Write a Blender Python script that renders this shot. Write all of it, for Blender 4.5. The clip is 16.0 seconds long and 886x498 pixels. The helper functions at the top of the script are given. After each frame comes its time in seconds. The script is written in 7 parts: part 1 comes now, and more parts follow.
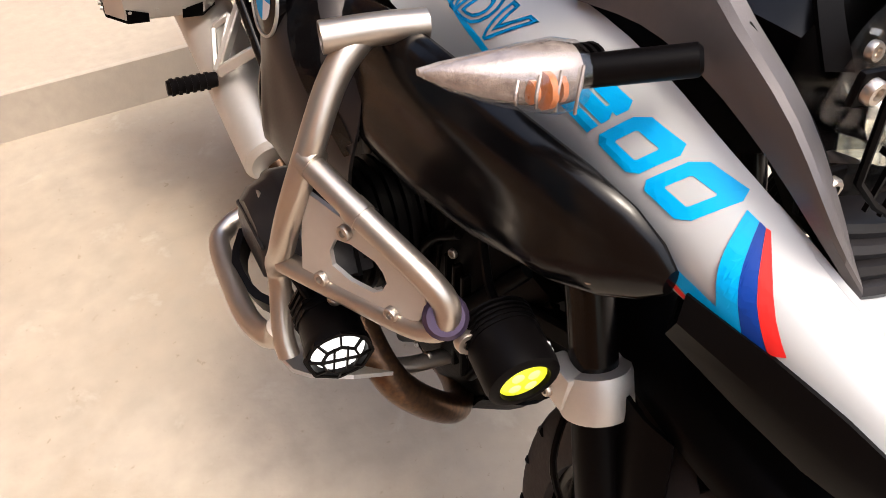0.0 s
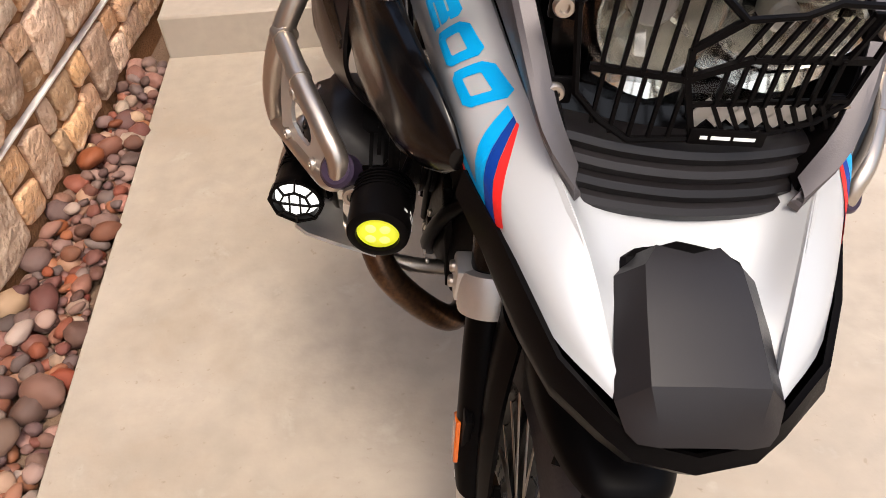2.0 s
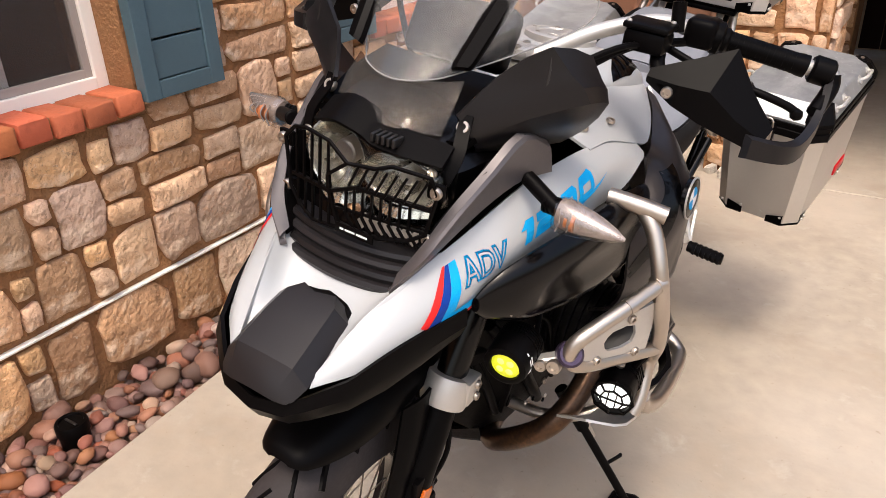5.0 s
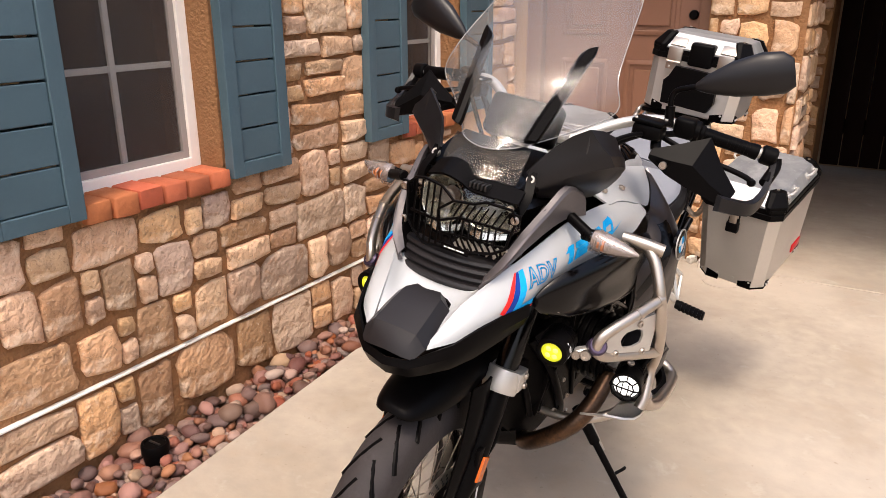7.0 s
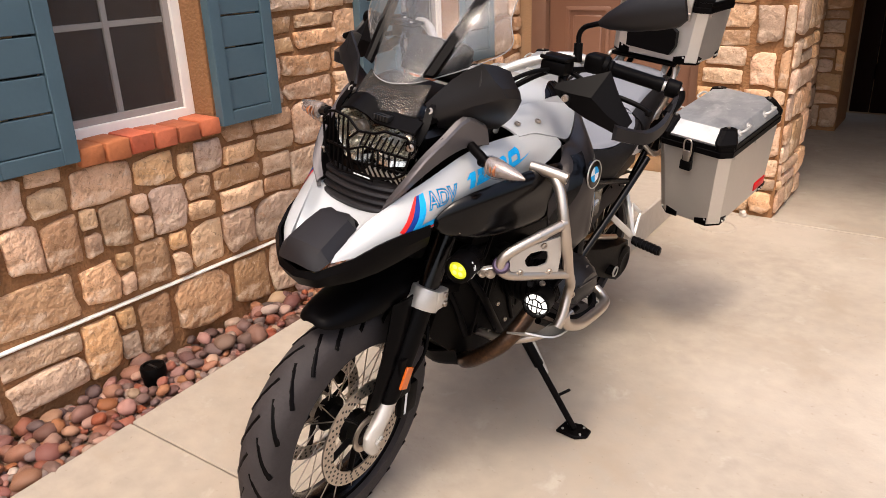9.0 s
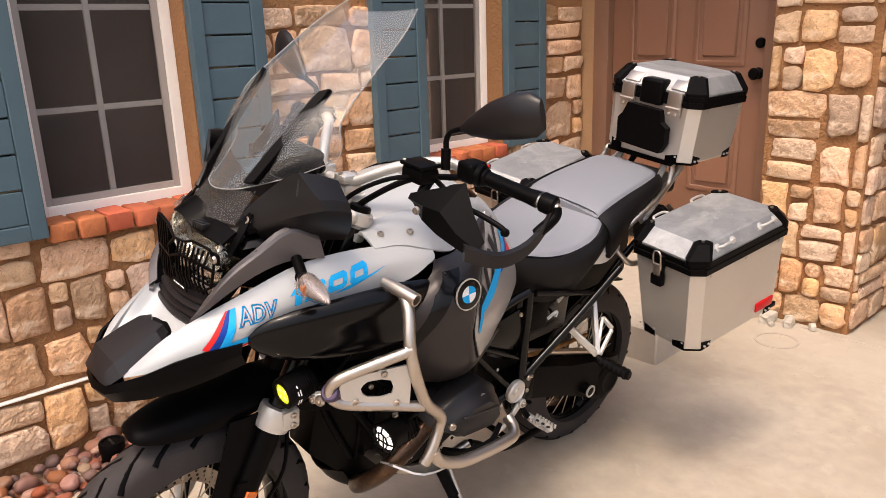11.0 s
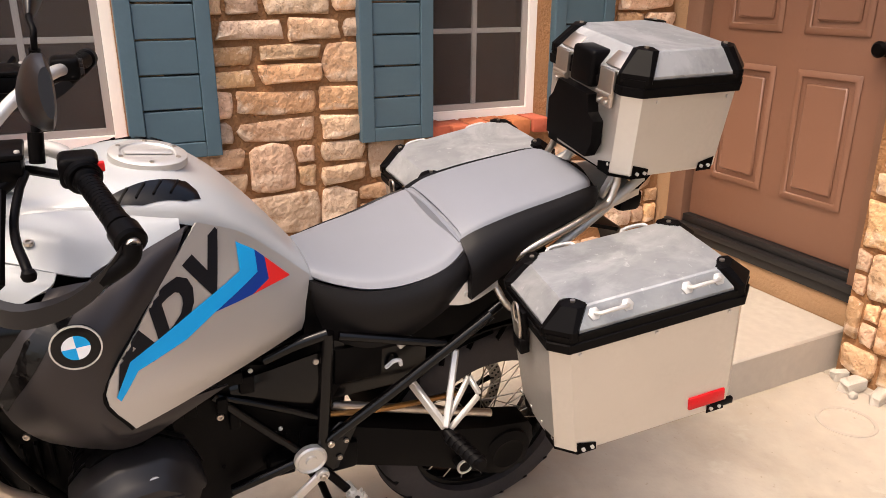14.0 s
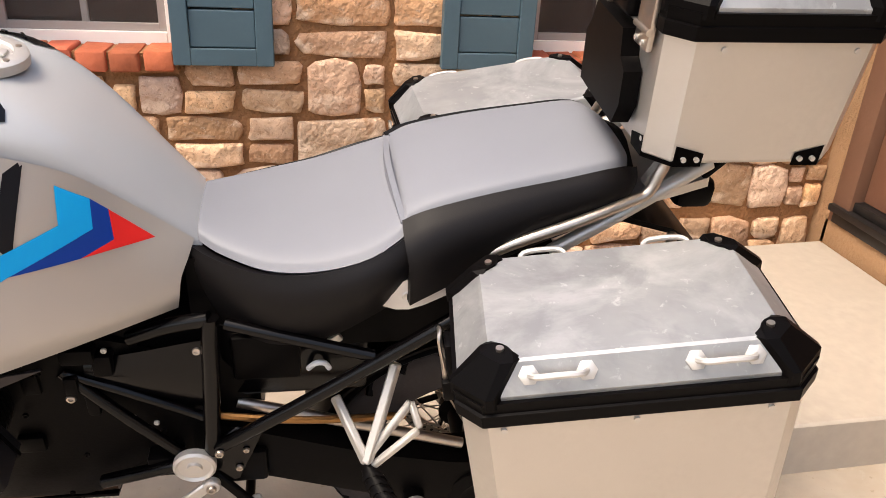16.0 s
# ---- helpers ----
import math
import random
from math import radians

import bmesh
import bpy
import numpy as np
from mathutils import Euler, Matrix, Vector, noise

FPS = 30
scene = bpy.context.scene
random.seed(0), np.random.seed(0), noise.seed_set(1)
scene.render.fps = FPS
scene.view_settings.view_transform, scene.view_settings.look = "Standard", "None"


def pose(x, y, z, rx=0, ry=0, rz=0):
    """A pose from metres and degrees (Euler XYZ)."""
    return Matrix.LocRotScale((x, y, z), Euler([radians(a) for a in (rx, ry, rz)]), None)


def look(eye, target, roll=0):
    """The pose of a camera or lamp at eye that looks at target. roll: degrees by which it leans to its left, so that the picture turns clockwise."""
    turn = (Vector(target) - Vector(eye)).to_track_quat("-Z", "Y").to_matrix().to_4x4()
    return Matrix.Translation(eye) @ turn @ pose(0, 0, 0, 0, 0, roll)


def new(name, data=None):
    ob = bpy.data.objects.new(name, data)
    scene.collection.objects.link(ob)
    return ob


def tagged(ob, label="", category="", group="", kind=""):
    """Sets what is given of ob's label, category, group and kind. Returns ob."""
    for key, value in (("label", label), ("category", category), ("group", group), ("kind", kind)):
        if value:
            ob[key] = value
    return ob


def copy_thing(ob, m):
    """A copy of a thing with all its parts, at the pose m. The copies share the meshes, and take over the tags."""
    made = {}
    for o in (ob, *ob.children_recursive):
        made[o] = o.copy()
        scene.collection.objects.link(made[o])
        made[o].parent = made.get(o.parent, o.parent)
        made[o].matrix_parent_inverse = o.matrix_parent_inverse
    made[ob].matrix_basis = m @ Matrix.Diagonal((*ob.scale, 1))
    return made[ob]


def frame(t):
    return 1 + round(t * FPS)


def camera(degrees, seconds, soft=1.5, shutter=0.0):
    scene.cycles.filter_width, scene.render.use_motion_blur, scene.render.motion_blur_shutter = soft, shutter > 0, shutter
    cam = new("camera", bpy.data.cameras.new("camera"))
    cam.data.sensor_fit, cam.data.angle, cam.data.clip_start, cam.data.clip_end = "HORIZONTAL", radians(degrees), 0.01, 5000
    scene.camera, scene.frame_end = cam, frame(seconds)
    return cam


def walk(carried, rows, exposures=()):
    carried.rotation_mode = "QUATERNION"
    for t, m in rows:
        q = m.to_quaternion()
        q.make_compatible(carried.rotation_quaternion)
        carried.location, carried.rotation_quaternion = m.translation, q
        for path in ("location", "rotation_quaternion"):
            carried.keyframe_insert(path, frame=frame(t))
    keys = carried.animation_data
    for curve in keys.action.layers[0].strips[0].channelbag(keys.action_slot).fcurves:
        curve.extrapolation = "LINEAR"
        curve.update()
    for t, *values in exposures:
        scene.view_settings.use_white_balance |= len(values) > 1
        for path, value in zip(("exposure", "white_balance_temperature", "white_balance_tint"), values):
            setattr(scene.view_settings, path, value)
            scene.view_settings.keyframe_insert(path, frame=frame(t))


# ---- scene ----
from mathutils.bvhtree import BVHTree

cam = camera(60.8, 16.0, 0.6)
PATH = [
    (0, (0.897, 0.285, 1.367), (1.421, 1.472, 0.120), -3.8),
    (0.5, (0.929, 0.116, 1.365), (1.350, 1.348, 0.122), -3.7),
    (1, (1.010, -0.008, 1.351), (1.277, 1.253, 0.094), -4.7),
    (1.5, (1.085, 0.009, 1.340), (1.263, 1.278, 0.076), -4.0),
    (2, (1.189, -0.001, 1.358), (1.170, 1.332, 0.149), -4.9),
    (2.5, (1.380, -0.085, 1.394), (1.154, 1.306, 0.274), -4.9),
    (3, (1.476, -0.047, 1.404), (1.146, 1.381, 0.359), -3.5),
    (3.5, (1.550, 0.009, 1.418), (1.101, 1.446, 0.432), -2.2),
    (4, (1.705, -0.030, 1.413), (1.005, 1.345, 0.483), -1.7),
    (4.2, (1.789, -0.066, 1.416), (1.006, 1.276, 0.508), -1.5),
    (6.3, (2.101, -0.572, 1.460), (1.206, 0.856, 0.824), -1.0),
    (6.5, (2.099, -0.640, 1.458), (1.210, 0.801, 0.848), -0.8),
    (7, (2.128, -0.742, 1.479), (1.254, 0.725, 0.911), -0.2),
    (7.5, (2.185, -0.792, 1.459), (1.284, 0.644, 0.854), 0.2),
    (8, (2.287, -0.819, 1.443), (1.346, 0.558, 0.768), -0.3),
    (8.5, (2.327, -0.797, 1.449), (1.388, 0.575, 0.763), -1.9),
    (9, (2.500, -0.721, 1.454), (1.525, 0.643, 0.800), -2.0),
    (9.5, (2.663, -0.595, 1.455), (1.629, 0.748, 0.850), -1.5),
    (10, (2.733, -0.414, 1.469), (1.632, 0.893, 0.904), -1.5),
    (10.2, (2.767, -0.355, 1.488), (1.625, 0.925, 0.943), -1.8),
    (12.3, (3.082, 0.416, 1.473), (1.627, 1.336, 0.948), -0.8),
    (12.5, (3.109, 0.502, 1.470), (1.629, 1.373, 0.929), -0.8),
    (13, (3.081, 0.682, 1.453), (1.574, 1.487, 0.885), -0.5),
    (13.5, (2.973, 0.863, 1.462), (1.454, 1.638, 0.885), -0.1),
    (14, (2.920, 1.066, 1.447), (1.391, 1.807, 0.852), 0.3),
    (14.5, (2.891, 1.245, 1.421), (1.353, 1.930, 0.783), 1.2),
    (15, (2.789, 1.376, 1.396), (1.246, 1.989, 0.700), 1.5),
    (15.5, (2.678, 1.503, 1.396), (1.125, 2.047, 0.666), 2.1),
    (16, (2.595, 1.637, 1.381), (0.996, 1.948, 0.614), 3.2),
]
walk(cam, [(t, look(eye, target, roll)) for t, eye, target, roll in PATH], [(0.0, 1.50, 6400, 10), (1.0, 1.22, 6400, 10), (2.0, 1.04, 6450, 11), (2.5, 0.85, 6450, 11), (3.5, 0.90, 6450, 11), (7.0, 1.06, 6600, 13), (9.5, 1.00, 6650, 13), (12.5, 1.17, 6950, 15), (16.0, 1.34, 6750, 11)])

# ---- light ----
world = bpy.data.worlds.new("sky")
scene.world = world
world.use_nodes = True
wn = world.node_tree
sky = wn.nodes.new("ShaderNodeTexSky")
sky.sky_type, sky.sun_disc = "NISHITA", False
SUN = Vector((0.17, -0.45, 1.0)).normalized()
sky.sun_elevation = math.asin(SUN.z)
sky.sun_rotation = math.atan2(SUN.x, SUN.y)
sky.air_density, sky.dust_density, sky.ozone_density = 1.2, 6.0, 1.0
wn.links.new(sky.outputs[0], wn.nodes["Background"].inputs[0])
wn.nodes["Background"].inputs[1].default_value = 0.15
sun = new("sun", bpy.data.lights.new("sun", "SUN"))
sun.data.energy, sun.data.angle, sun.data.color = 0.8, radians(12), (1.0, 0.91, 0.78)
sun.matrix_world = look(SUN * 20, (0, 0, 0))


# ---- materials ----
def nodes_of(m):
    m.use_nodes = True
    t = m.node_tree
    return t, t.nodes["Principled BSDF"]


def material(name, colour, rough=0.5, metal=0.0, vary=0.0, scale=8.0, fine=120.0, bump=0.0, bump_scale=60.0,
             tint=None, random_hue=0.0, random_value=0.0, random_sat=0.0, coat=0.0, spec=0.5, depth=0.002):
    """A surface with blotches (scale), fine grain (fine), relief and a spread from piece to piece."""
    m = bpy.data.materials.new(name)
    t, p = nodes_of(m)
    N, L = t.nodes.new, t.links.new
    p.inputs["Roughness"].default_value, p.inputs["Metallic"].default_value = rough, metal
    p.inputs["Coat Weight"].default_value = coat
    p.inputs["Specular IOR Level"].default_value = spec
    tc = N("ShaderNodeTexCoord")
    rgb = N("ShaderNodeRGB")
    rgb.outputs[0].default_value = (*colour, 1)
    out = rgb.outputs[0]
    if vary:
        for sc, det, amount in ((scale, 6, vary), (fine, 3, vary * 0.5)):
            n = N("ShaderNodeTexNoise")
            n.inputs["Scale"].default_value, n.inputs["Detail"].default_value = sc, det
            L(tc.outputs["Object"], n.inputs["Vector"])
            ramp = N("ShaderNodeMapRange")
            ramp.inputs[1].default_value, ramp.inputs[2].default_value = 0.3, 0.7
            L(n.outputs[0], ramp.inputs[0])
            mix = N("ShaderNodeMix")
            mix.data_type, mix.blend_type = "RGBA", "MIX"
            other = tint if (tint and sc == scale) else tuple(c * (1 - amount) for c in colour)
            mix.inputs[7].default_value = (*other, 1)
            fac = N("ShaderNodeMath")
            fac.operation = "MULTIPLY"
            fac.inputs[1].default_value = 1.0 if not (tint and sc == scale) else amount * 2
            L(ramp.outputs[0], fac.inputs[0])
            fac.use_clamp = True
            L(fac.outputs[0], mix.inputs[0])
            L(out, mix.inputs[6])
            out = mix.outputs[2]
        r2 = N("ShaderNodeMapRange")
        r2.inputs[3].default_value, r2.inputs[4].default_value = max(0.02, rough - 0.08), min(1, rough + 0.1)
        L(n.outputs[0], r2.inputs[0])
        L(r2.outputs[0], p.inputs["Roughness"])
    if random_hue or random_value:
        info = N("ShaderNodeObjectInfo")
        hsv = N("ShaderNodeHueSaturation")
        for i, amount in ((0, random_hue), (2, random_value)):
            if i == 2:
                w = N("ShaderNodeTexWhiteNoise")
                w.noise_dimensions = "1D"
                L(info.outputs["Random"], w.inputs["W"])
                src = w.outputs["Value"]
            else:
                src = info.outputs["Random"]
            r = N("ShaderNodeMapRange")
            base = 0.5 if i == 0 else 1.0
            r.inputs[3].default_value, r.inputs[4].default_value = base - amount, base + amount
            L(src, r.inputs[0])
            L(r.outputs[0], hsv.inputs[i])
        far, w2, r2_ = N("ShaderNodeMath"), N("ShaderNodeTexWhiteNoise"), N("ShaderNodeMapRange")
        far.operation, far.inputs[1].default_value, w2.noise_dimensions = "ADD", 7.3, "1D"
        r2_.inputs[3].default_value, r2_.inputs[4].default_value = 1 - random_sat, 1 + random_sat
        L(info.outputs["Random"], far.inputs[0])
        L(far.outputs[0], w2.inputs["W"])
        L(w2.outputs["Value"], r2_.inputs[0])
        L(r2_.outputs[0], hsv.inputs[1])
        L(out, hsv.inputs[4])
        out = hsv.outputs[0]
    L(out, p.inputs["Base Color"])
    if bump:
        n = N("ShaderNodeTexNoise")
        n.inputs["Scale"].default_value, n.inputs["Detail"].default_value = bump_scale, 8
        L(tc.outputs["Object"], n.inputs["Vector"])
        b = N("ShaderNodeBump")
        b.inputs["Strength"].default_value, b.inputs["Distance"].default_value = bump, depth
        L(n.outputs[0], b.inputs["Height"])
        L(b.outputs[0], p.inputs["Normal"])
    return m


def glassy(name, colour, rough=0.02, alpha=0.12, rise=0.6, haze=0.0):
    """Thin clear plastic: mostly see-through, with a gloss that grows at grazing angles and a pale film that imitates
    sky haze.
    """
    m = bpy.data.materials.new(name)
    m.use_nodes = True
    t = m.node_tree
    t.nodes.clear()
    N, L = t.nodes.new, t.links.new
    out, mix = N("ShaderNodeOutputMaterial"), N("ShaderNodeMixShader")
    tr, gl, lw = N("ShaderNodeBsdfTransparent"), N("ShaderNodeBsdfGlossy"), N("ShaderNodeLayerWeight")
    tr.inputs[0].default_value = (*colour, 1)
    gl.inputs["Roughness"].default_value = rough
    lw.inputs["Blend"].default_value = 0.5
    power, gain = N("ShaderNodeMath"), N("ShaderNodeMath")
    power.operation, gain.operation, gain.use_clamp = "POWER", "MULTIPLY_ADD", True
    power.inputs[1].default_value, gain.inputs[1].default_value, gain.inputs[2].default_value = 4.0, rise, alpha
    L(lw.outputs["Facing"], power.inputs[0])
    L(power.outputs[0], gain.inputs[0])
    L(gain.outputs[0], mix.inputs[0])
    L(tr.outputs[0], mix.inputs[1])
    L(gl.outputs[0], mix.inputs[2])
    # pale diffuse film, standing in for the milky sky reflection
    if haze:
        dif, film = N("ShaderNodeBsdfDiffuse"), N("ShaderNodeMixShader")
        dif.inputs[0].default_value = (0.85, 0.84, 0.82, 1)
        film.inputs[0].default_value = haze
        L(mix.outputs[0], film.inputs[1])
        L(dif.outputs[0], film.inputs[2])
        mix = film
    L(mix.outputs[0], out.inputs[0])
    return m


def glowing(name, colour, strength, base=None):
    m = bpy.data.materials.new(name)
    t, p = nodes_of(m)
    p.inputs["Base Color"].default_value = (*(base or colour), 1)
    p.inputs["Emission Color"].default_value = (*colour, 1)
    p.inputs["Emission Strength"].default_value = strength
    p.inputs["Roughness"].default_value = 0.1
    return m


CONCRETE = material("concrete", (0.405, 0.350, 0.285), 0.75, vary=0.40, scale=1.3, fine=14, bump=0.3, bump_scale=60, tint=(0.31, 0.245, 0.185), depth=0.003)


def weathered(m, layers):
    """Adds stains with an outline of their own: rows of scale, warp, from, to, strength, colour."""
    t = m.node_tree
    p = t.nodes["Principled BSDF"]
    N, L = t.nodes.new, t.links.new
    tc = N("ShaderNodeTexCoord")
    out = p.inputs["Base Color"].links[0].from_socket
    for scale, warp, lo, hi, strength, colour in layers:
        n = N("ShaderNodeTexNoise")
        n.inputs["Scale"].default_value, n.inputs["Detail"].default_value, n.inputs["Roughness"].default_value, n.inputs["Distortion"].default_value = scale, 9, 0.62, warp
        L(tc.outputs["Object"], n.inputs["Vector"])
        r = N("ShaderNodeMapRange")
        r.inputs[1].default_value, r.inputs[2].default_value, r.inputs[4].default_value = lo, hi, strength
        L(n.outputs[0], r.inputs[0])
        mix = N("ShaderNodeMix")
        mix.data_type = "RGBA"
        mix.inputs[7].default_value = (*colour, 1)
        L(r.outputs[0], mix.inputs[0])
        L(out, mix.inputs[6])
        out = mix.outputs[2]
    L(out, p.inputs["Base Color"])


weathered(CONCRETE, ((0.9, 0.25, 0.47, 0.62, 0.45, (0.50, 0.445, 0.375)), (2.6, 0.4, 0.54, 0.66, 0.35, (0.29, 0.23, 0.17)), (7.0, 0.3, 0.60, 0.72, 0.35, (0.54, 0.485, 0.42)), (45.0, 0.3, 0.64, 0.70, 0.55, (0.23, 0.175, 0.125))))
STEP = material("step_concrete", (0.42, 0.37, 0.31), 0.8, vary=0.25, scale=3, fine=25, bump=0.35, bump_scale=70, tint=(0.33, 0.27, 0.22))
SOIL = material("soil", (0.20, 0.125, 0.08), 0.95, vary=0.4, scale=9, bump=0.8, bump_scale=80, depth=0.01)
MORTAR = material("mortar", (0.36, 0.175, 0.072), 0.95, vary=0.45, scale=5, fine=90, bump=1.0, bump_scale=70, depth=0.012, tint=(0.25, 0.115, 0.045))
STONE = material("stone", (0.70, 0.452, 0.284), 0.86, vary=0.34, scale=7, fine=55, bump=1.0, bump_scale=27, depth=0.026, tint=(0.50, 0.285, 0.155), random_hue=0.006, random_value=0.36, random_sat=0.20)
weathered(STONE, ((6.0, 1.2, 0.52, 0.62, 0.6, (0.80, 0.62, 0.46)), (13.0, 1.4, 0.56, 0.64, 0.6, (0.36, 0.195, 0.10)), (30.0, 2.2, 0.58, 0.64, 0.55, (0.28, 0.15, 0.078)), (90.0, 0.6, 0.60, 0.68, 0.4, (0.86, 0.70, 0.54))))
BRICK = material("brick", (0.55, 0.15, 0.06), 0.85, vary=0.35, scale=14, fine=70, bump=0.7, bump_scale=60, depth=0.006, random_value=0.22, random_hue=0.01)
PEBBLE = material("pebble", (0.26, 0.115, 0.075), 0.6, vary=0.35, scale=22, fine=140, bump=0.5, bump_scale=70, random_hue=0.012, random_value=0.22, random_sat=0.3)


def many_stones(m, colours):
    """Gives each piece one of several stone colours, under the grain that the material has."""
    t = m.node_tree
    N, L = t.nodes.new, t.links.new
    info = next(n for n in t.nodes if n.bl_idname == "ShaderNodeObjectInfo")
    hsv = next(n for n in t.nodes if n.bl_idname == "ShaderNodeHueSaturation")
    mul, w, ramp, mix = N("ShaderNodeMath"), N("ShaderNodeTexWhiteNoise"), N("ShaderNodeValToRGB"), N("ShaderNodeMix")
    mul.operation, mul.inputs[1].default_value, w.noise_dimensions = "MULTIPLY", 91.7, "1D"
    ramp.color_ramp.interpolation = "CONSTANT"
    ramp.color_ramp.elements[0].color = (*colours[0], 1)
    ramp.color_ramp.elements[1].position, ramp.color_ramp.elements[1].color = 1 / len(colours), (*colours[1], 1)
    for i, c in enumerate(colours[2:], 2):
        ramp.color_ramp.elements.new(i / len(colours)).color = (*c, 1)
    mix.data_type, mix.blend_type = "RGBA", "MIX"
    mix.inputs[0].default_value = 0.72
    old = hsv.inputs[4].links[0].from_socket
    L(info.outputs["Random"], mul.inputs[0])
    L(mul.outputs[0], w.inputs["W"])
    L(w.outputs["Value"], ramp.inputs[0])
    L(old, mix.inputs[6])
    L(ramp.outputs[0], mix.inputs[7])
    L(mix.outputs[2], hsv.inputs[4])


many_stones(PEBBLE, ((0.23, 0.098, 0.066), (0.125, 0.052, 0.042), (0.32, 0.175, 0.118), (0.18, 0.118, 0.098), (0.060, 0.037, 0.036), (0.28, 0.118, 0.080), (0.40, 0.30, 0.225), (0.17, 0.064, 0.046), (0.10, 0.060, 0.055), (0.25, 0.12, 0.085)))
SHUTTER = material("blue_paint", (0.068, 0.118, 0.145), 0.5, vary=0.22, scale=6, fine=90, bump=0.25, bump_scale=50)
WHITE_FRAME = material("white_vinyl", (0.92, 0.88, 0.81), 0.4, vary=0.06, scale=10)
GREY_FRAME = material("screen_frame", (0.36, 0.32, 0.29), 0.5, vary=0.08, scale=10)
DOOR = material("door_brown", (0.225, 0.105, 0.062), 0.5, vary=0.08, scale=5, fine=60, bump=0.12, bump_scale=180)
FRAME_WOOD = material("door_frame_brown", (0.20, 0.10, 0.06), 0.6, vary=0.2, scale=6, bump=0.3)
TAN = material("tan_stucco", (0.37, 0.215, 0.11), 0.9, vary=0.25, scale=6, bump=0.8, bump_scale=70, depth=0.006)
BLACK_TRIM = material("black_threshold", (0.012, 0.011, 0.011), 0.4, vary=0.3, scale=12)
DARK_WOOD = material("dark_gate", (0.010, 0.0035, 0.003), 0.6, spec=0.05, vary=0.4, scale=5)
CEILING = material("unseen_cover", (0.07, 0.045, 0.03), 0.9, vary=0.15, scale=4)
PLASTER = material("wall_plaster", (0.42, 0.30, 0.19), 0.9, vary=0.15, scale=3, bump=0.5)

RUBBER = material("tyre_rubber", (0.038, 0.032, 0.032), 0.7, spec=0.25, vary=0.35, scale=18, fine=120, bump=0.3, bump_scale=150)
BLACK = material("black_plastic", (0.0024, 0.0020, 0.0021), 0.38, spec=0.05, vary=0.12, scale=25, fine=500, bump=0.03, bump_scale=900, depth=0.0006)
DARKGREY = material("dark_grey_plastic", (0.0085, 0.0072, 0.0076), 0.33, spec=0.26, vary=0.12, scale=25, fine=500, bump=0.05, bump_scale=900, depth=0.0006)
SHROUD = material("shroud_grey", (0.034, 0.029, 0.029), 0.33, 0.45, spec=0.30, vary=0.12, scale=25, fine=500, bump=0.05, bump_scale=900, depth=0.0006)
NOSE = material("nose_grey", (0.0115, 0.0098, 0.0106), 0.42, spec=0.30, vary=0.14, scale=25, fine=500, bump=0.08, bump_scale=900, depth=0.0006)
GLOSS_BLACK = material("gloss_black", (0.0018, 0.0015, 0.0017), 0.18, spec=0.22, vary=0.1, scale=10)
ENGINE = material("engine_black", (0.0026, 0.0021, 0.0021), 0.45, 0.0, spec=0.06, vary=0.25, scale=15, bump=0.15, bump_scale=300)
GUNMETAL = material("gunmetal", (0.012, 0.0105, 0.0108), 0.34, 0.0, spec=0.24, vary=0.2, scale=20, bump=0.1, bump_scale=500)
TRIMGREY = material("grey_trim", (0.10, 0.09, 0.092), 0.4, 0.5, vary=0.12, scale=15, bump=0.1, bump_scale=700)
WHITE = material("white_paint", (0.368, 0.378, 0.385), 0.28, coat=0.4)
SILVER = material("silver_paint", (0.42, 0.395, 0.37), 0.34, 0.5, vary=0.02, scale=3, fine=900, coat=0.3)
ALU = material("aluminium_box", (0.60, 0.565, 0.52), 0.42, 0.85, vary=0.10, scale=7, fine=90, bump=0.05, bump_scale=240)
LID_ALU = material("scuffed_aluminium", (0.44, 0.445, 0.445), 0.50, 0.8, vary=0.42, scale=4, fine=22, bump=0.08, bump_scale=160)
weathered(LID_ALU, ((4.0, 0.8, 0.46, 0.62, 0.55, (0.62, 0.62, 0.61)), (11.0, 0.6, 0.55, 0.66, 0.45, (0.27, 0.275, 0.28)), (60.0, 0.4, 0.62, 0.70, 0.4, (0.75, 0.75, 0.74))))
STEEL = material("brushed_steel", (0.50, 0.44, 0.38), 0.32, 0.95, vary=0.12, scale=25, fine=300)
CAST = material("cast_silver", (0.58, 0.555, 0.52), 0.45, 0.7, vary=0.08, scale=25, bump=0.1, bump_scale=300)
EXHAUST = material("heat_browned_steel", (0.075, 0.045, 0.030), 0.33, 0.85, vary=0.4, scale=12, tint=(0.16, 0.08, 0.035))
SEATGREY = material("grey_seat_vinyl", (0.165, 0.172, 0.195), 0.55, vary=0.06, scale=12, fine=400, bump=0.2, bump_scale=700, depth=0.0008)
SEATBLACK = material("black_seat_vinyl", (0.0055, 0.0047, 0.0050), 0.46, spec=0.16, vary=0.1, scale=20, fine=400, bump=0.25, bump_scale=700, depth=0.0008)
CYAN = material("cyan_decal", (0.0, 0.31, 0.66), 0.45, spec=0.15)
BLUE = material("blue_decal", (0.004, 0.035, 0.24), 0.45, spec=0.15)
RED = material("red_decal", (0.66, 0.02, 0.018), 0.45, spec=0.15)
DECALBLACK = material("black_decal", (0.006, 0.006, 0.008), 0.4, spec=0.15)
DECALWHITE = material("white_decal", (0.75, 0.75, 0.75), 0.35)
ORANGE = material("amber_reflector", (0.62, 0.12, 0.008), 0.2, vary=0.2, scale=200, coat=0.5)
AMBER = material("amber_bulb", (0.46, 0.15, 0.05), 0.3, vary=0.4, scale=220, coat=0.4)
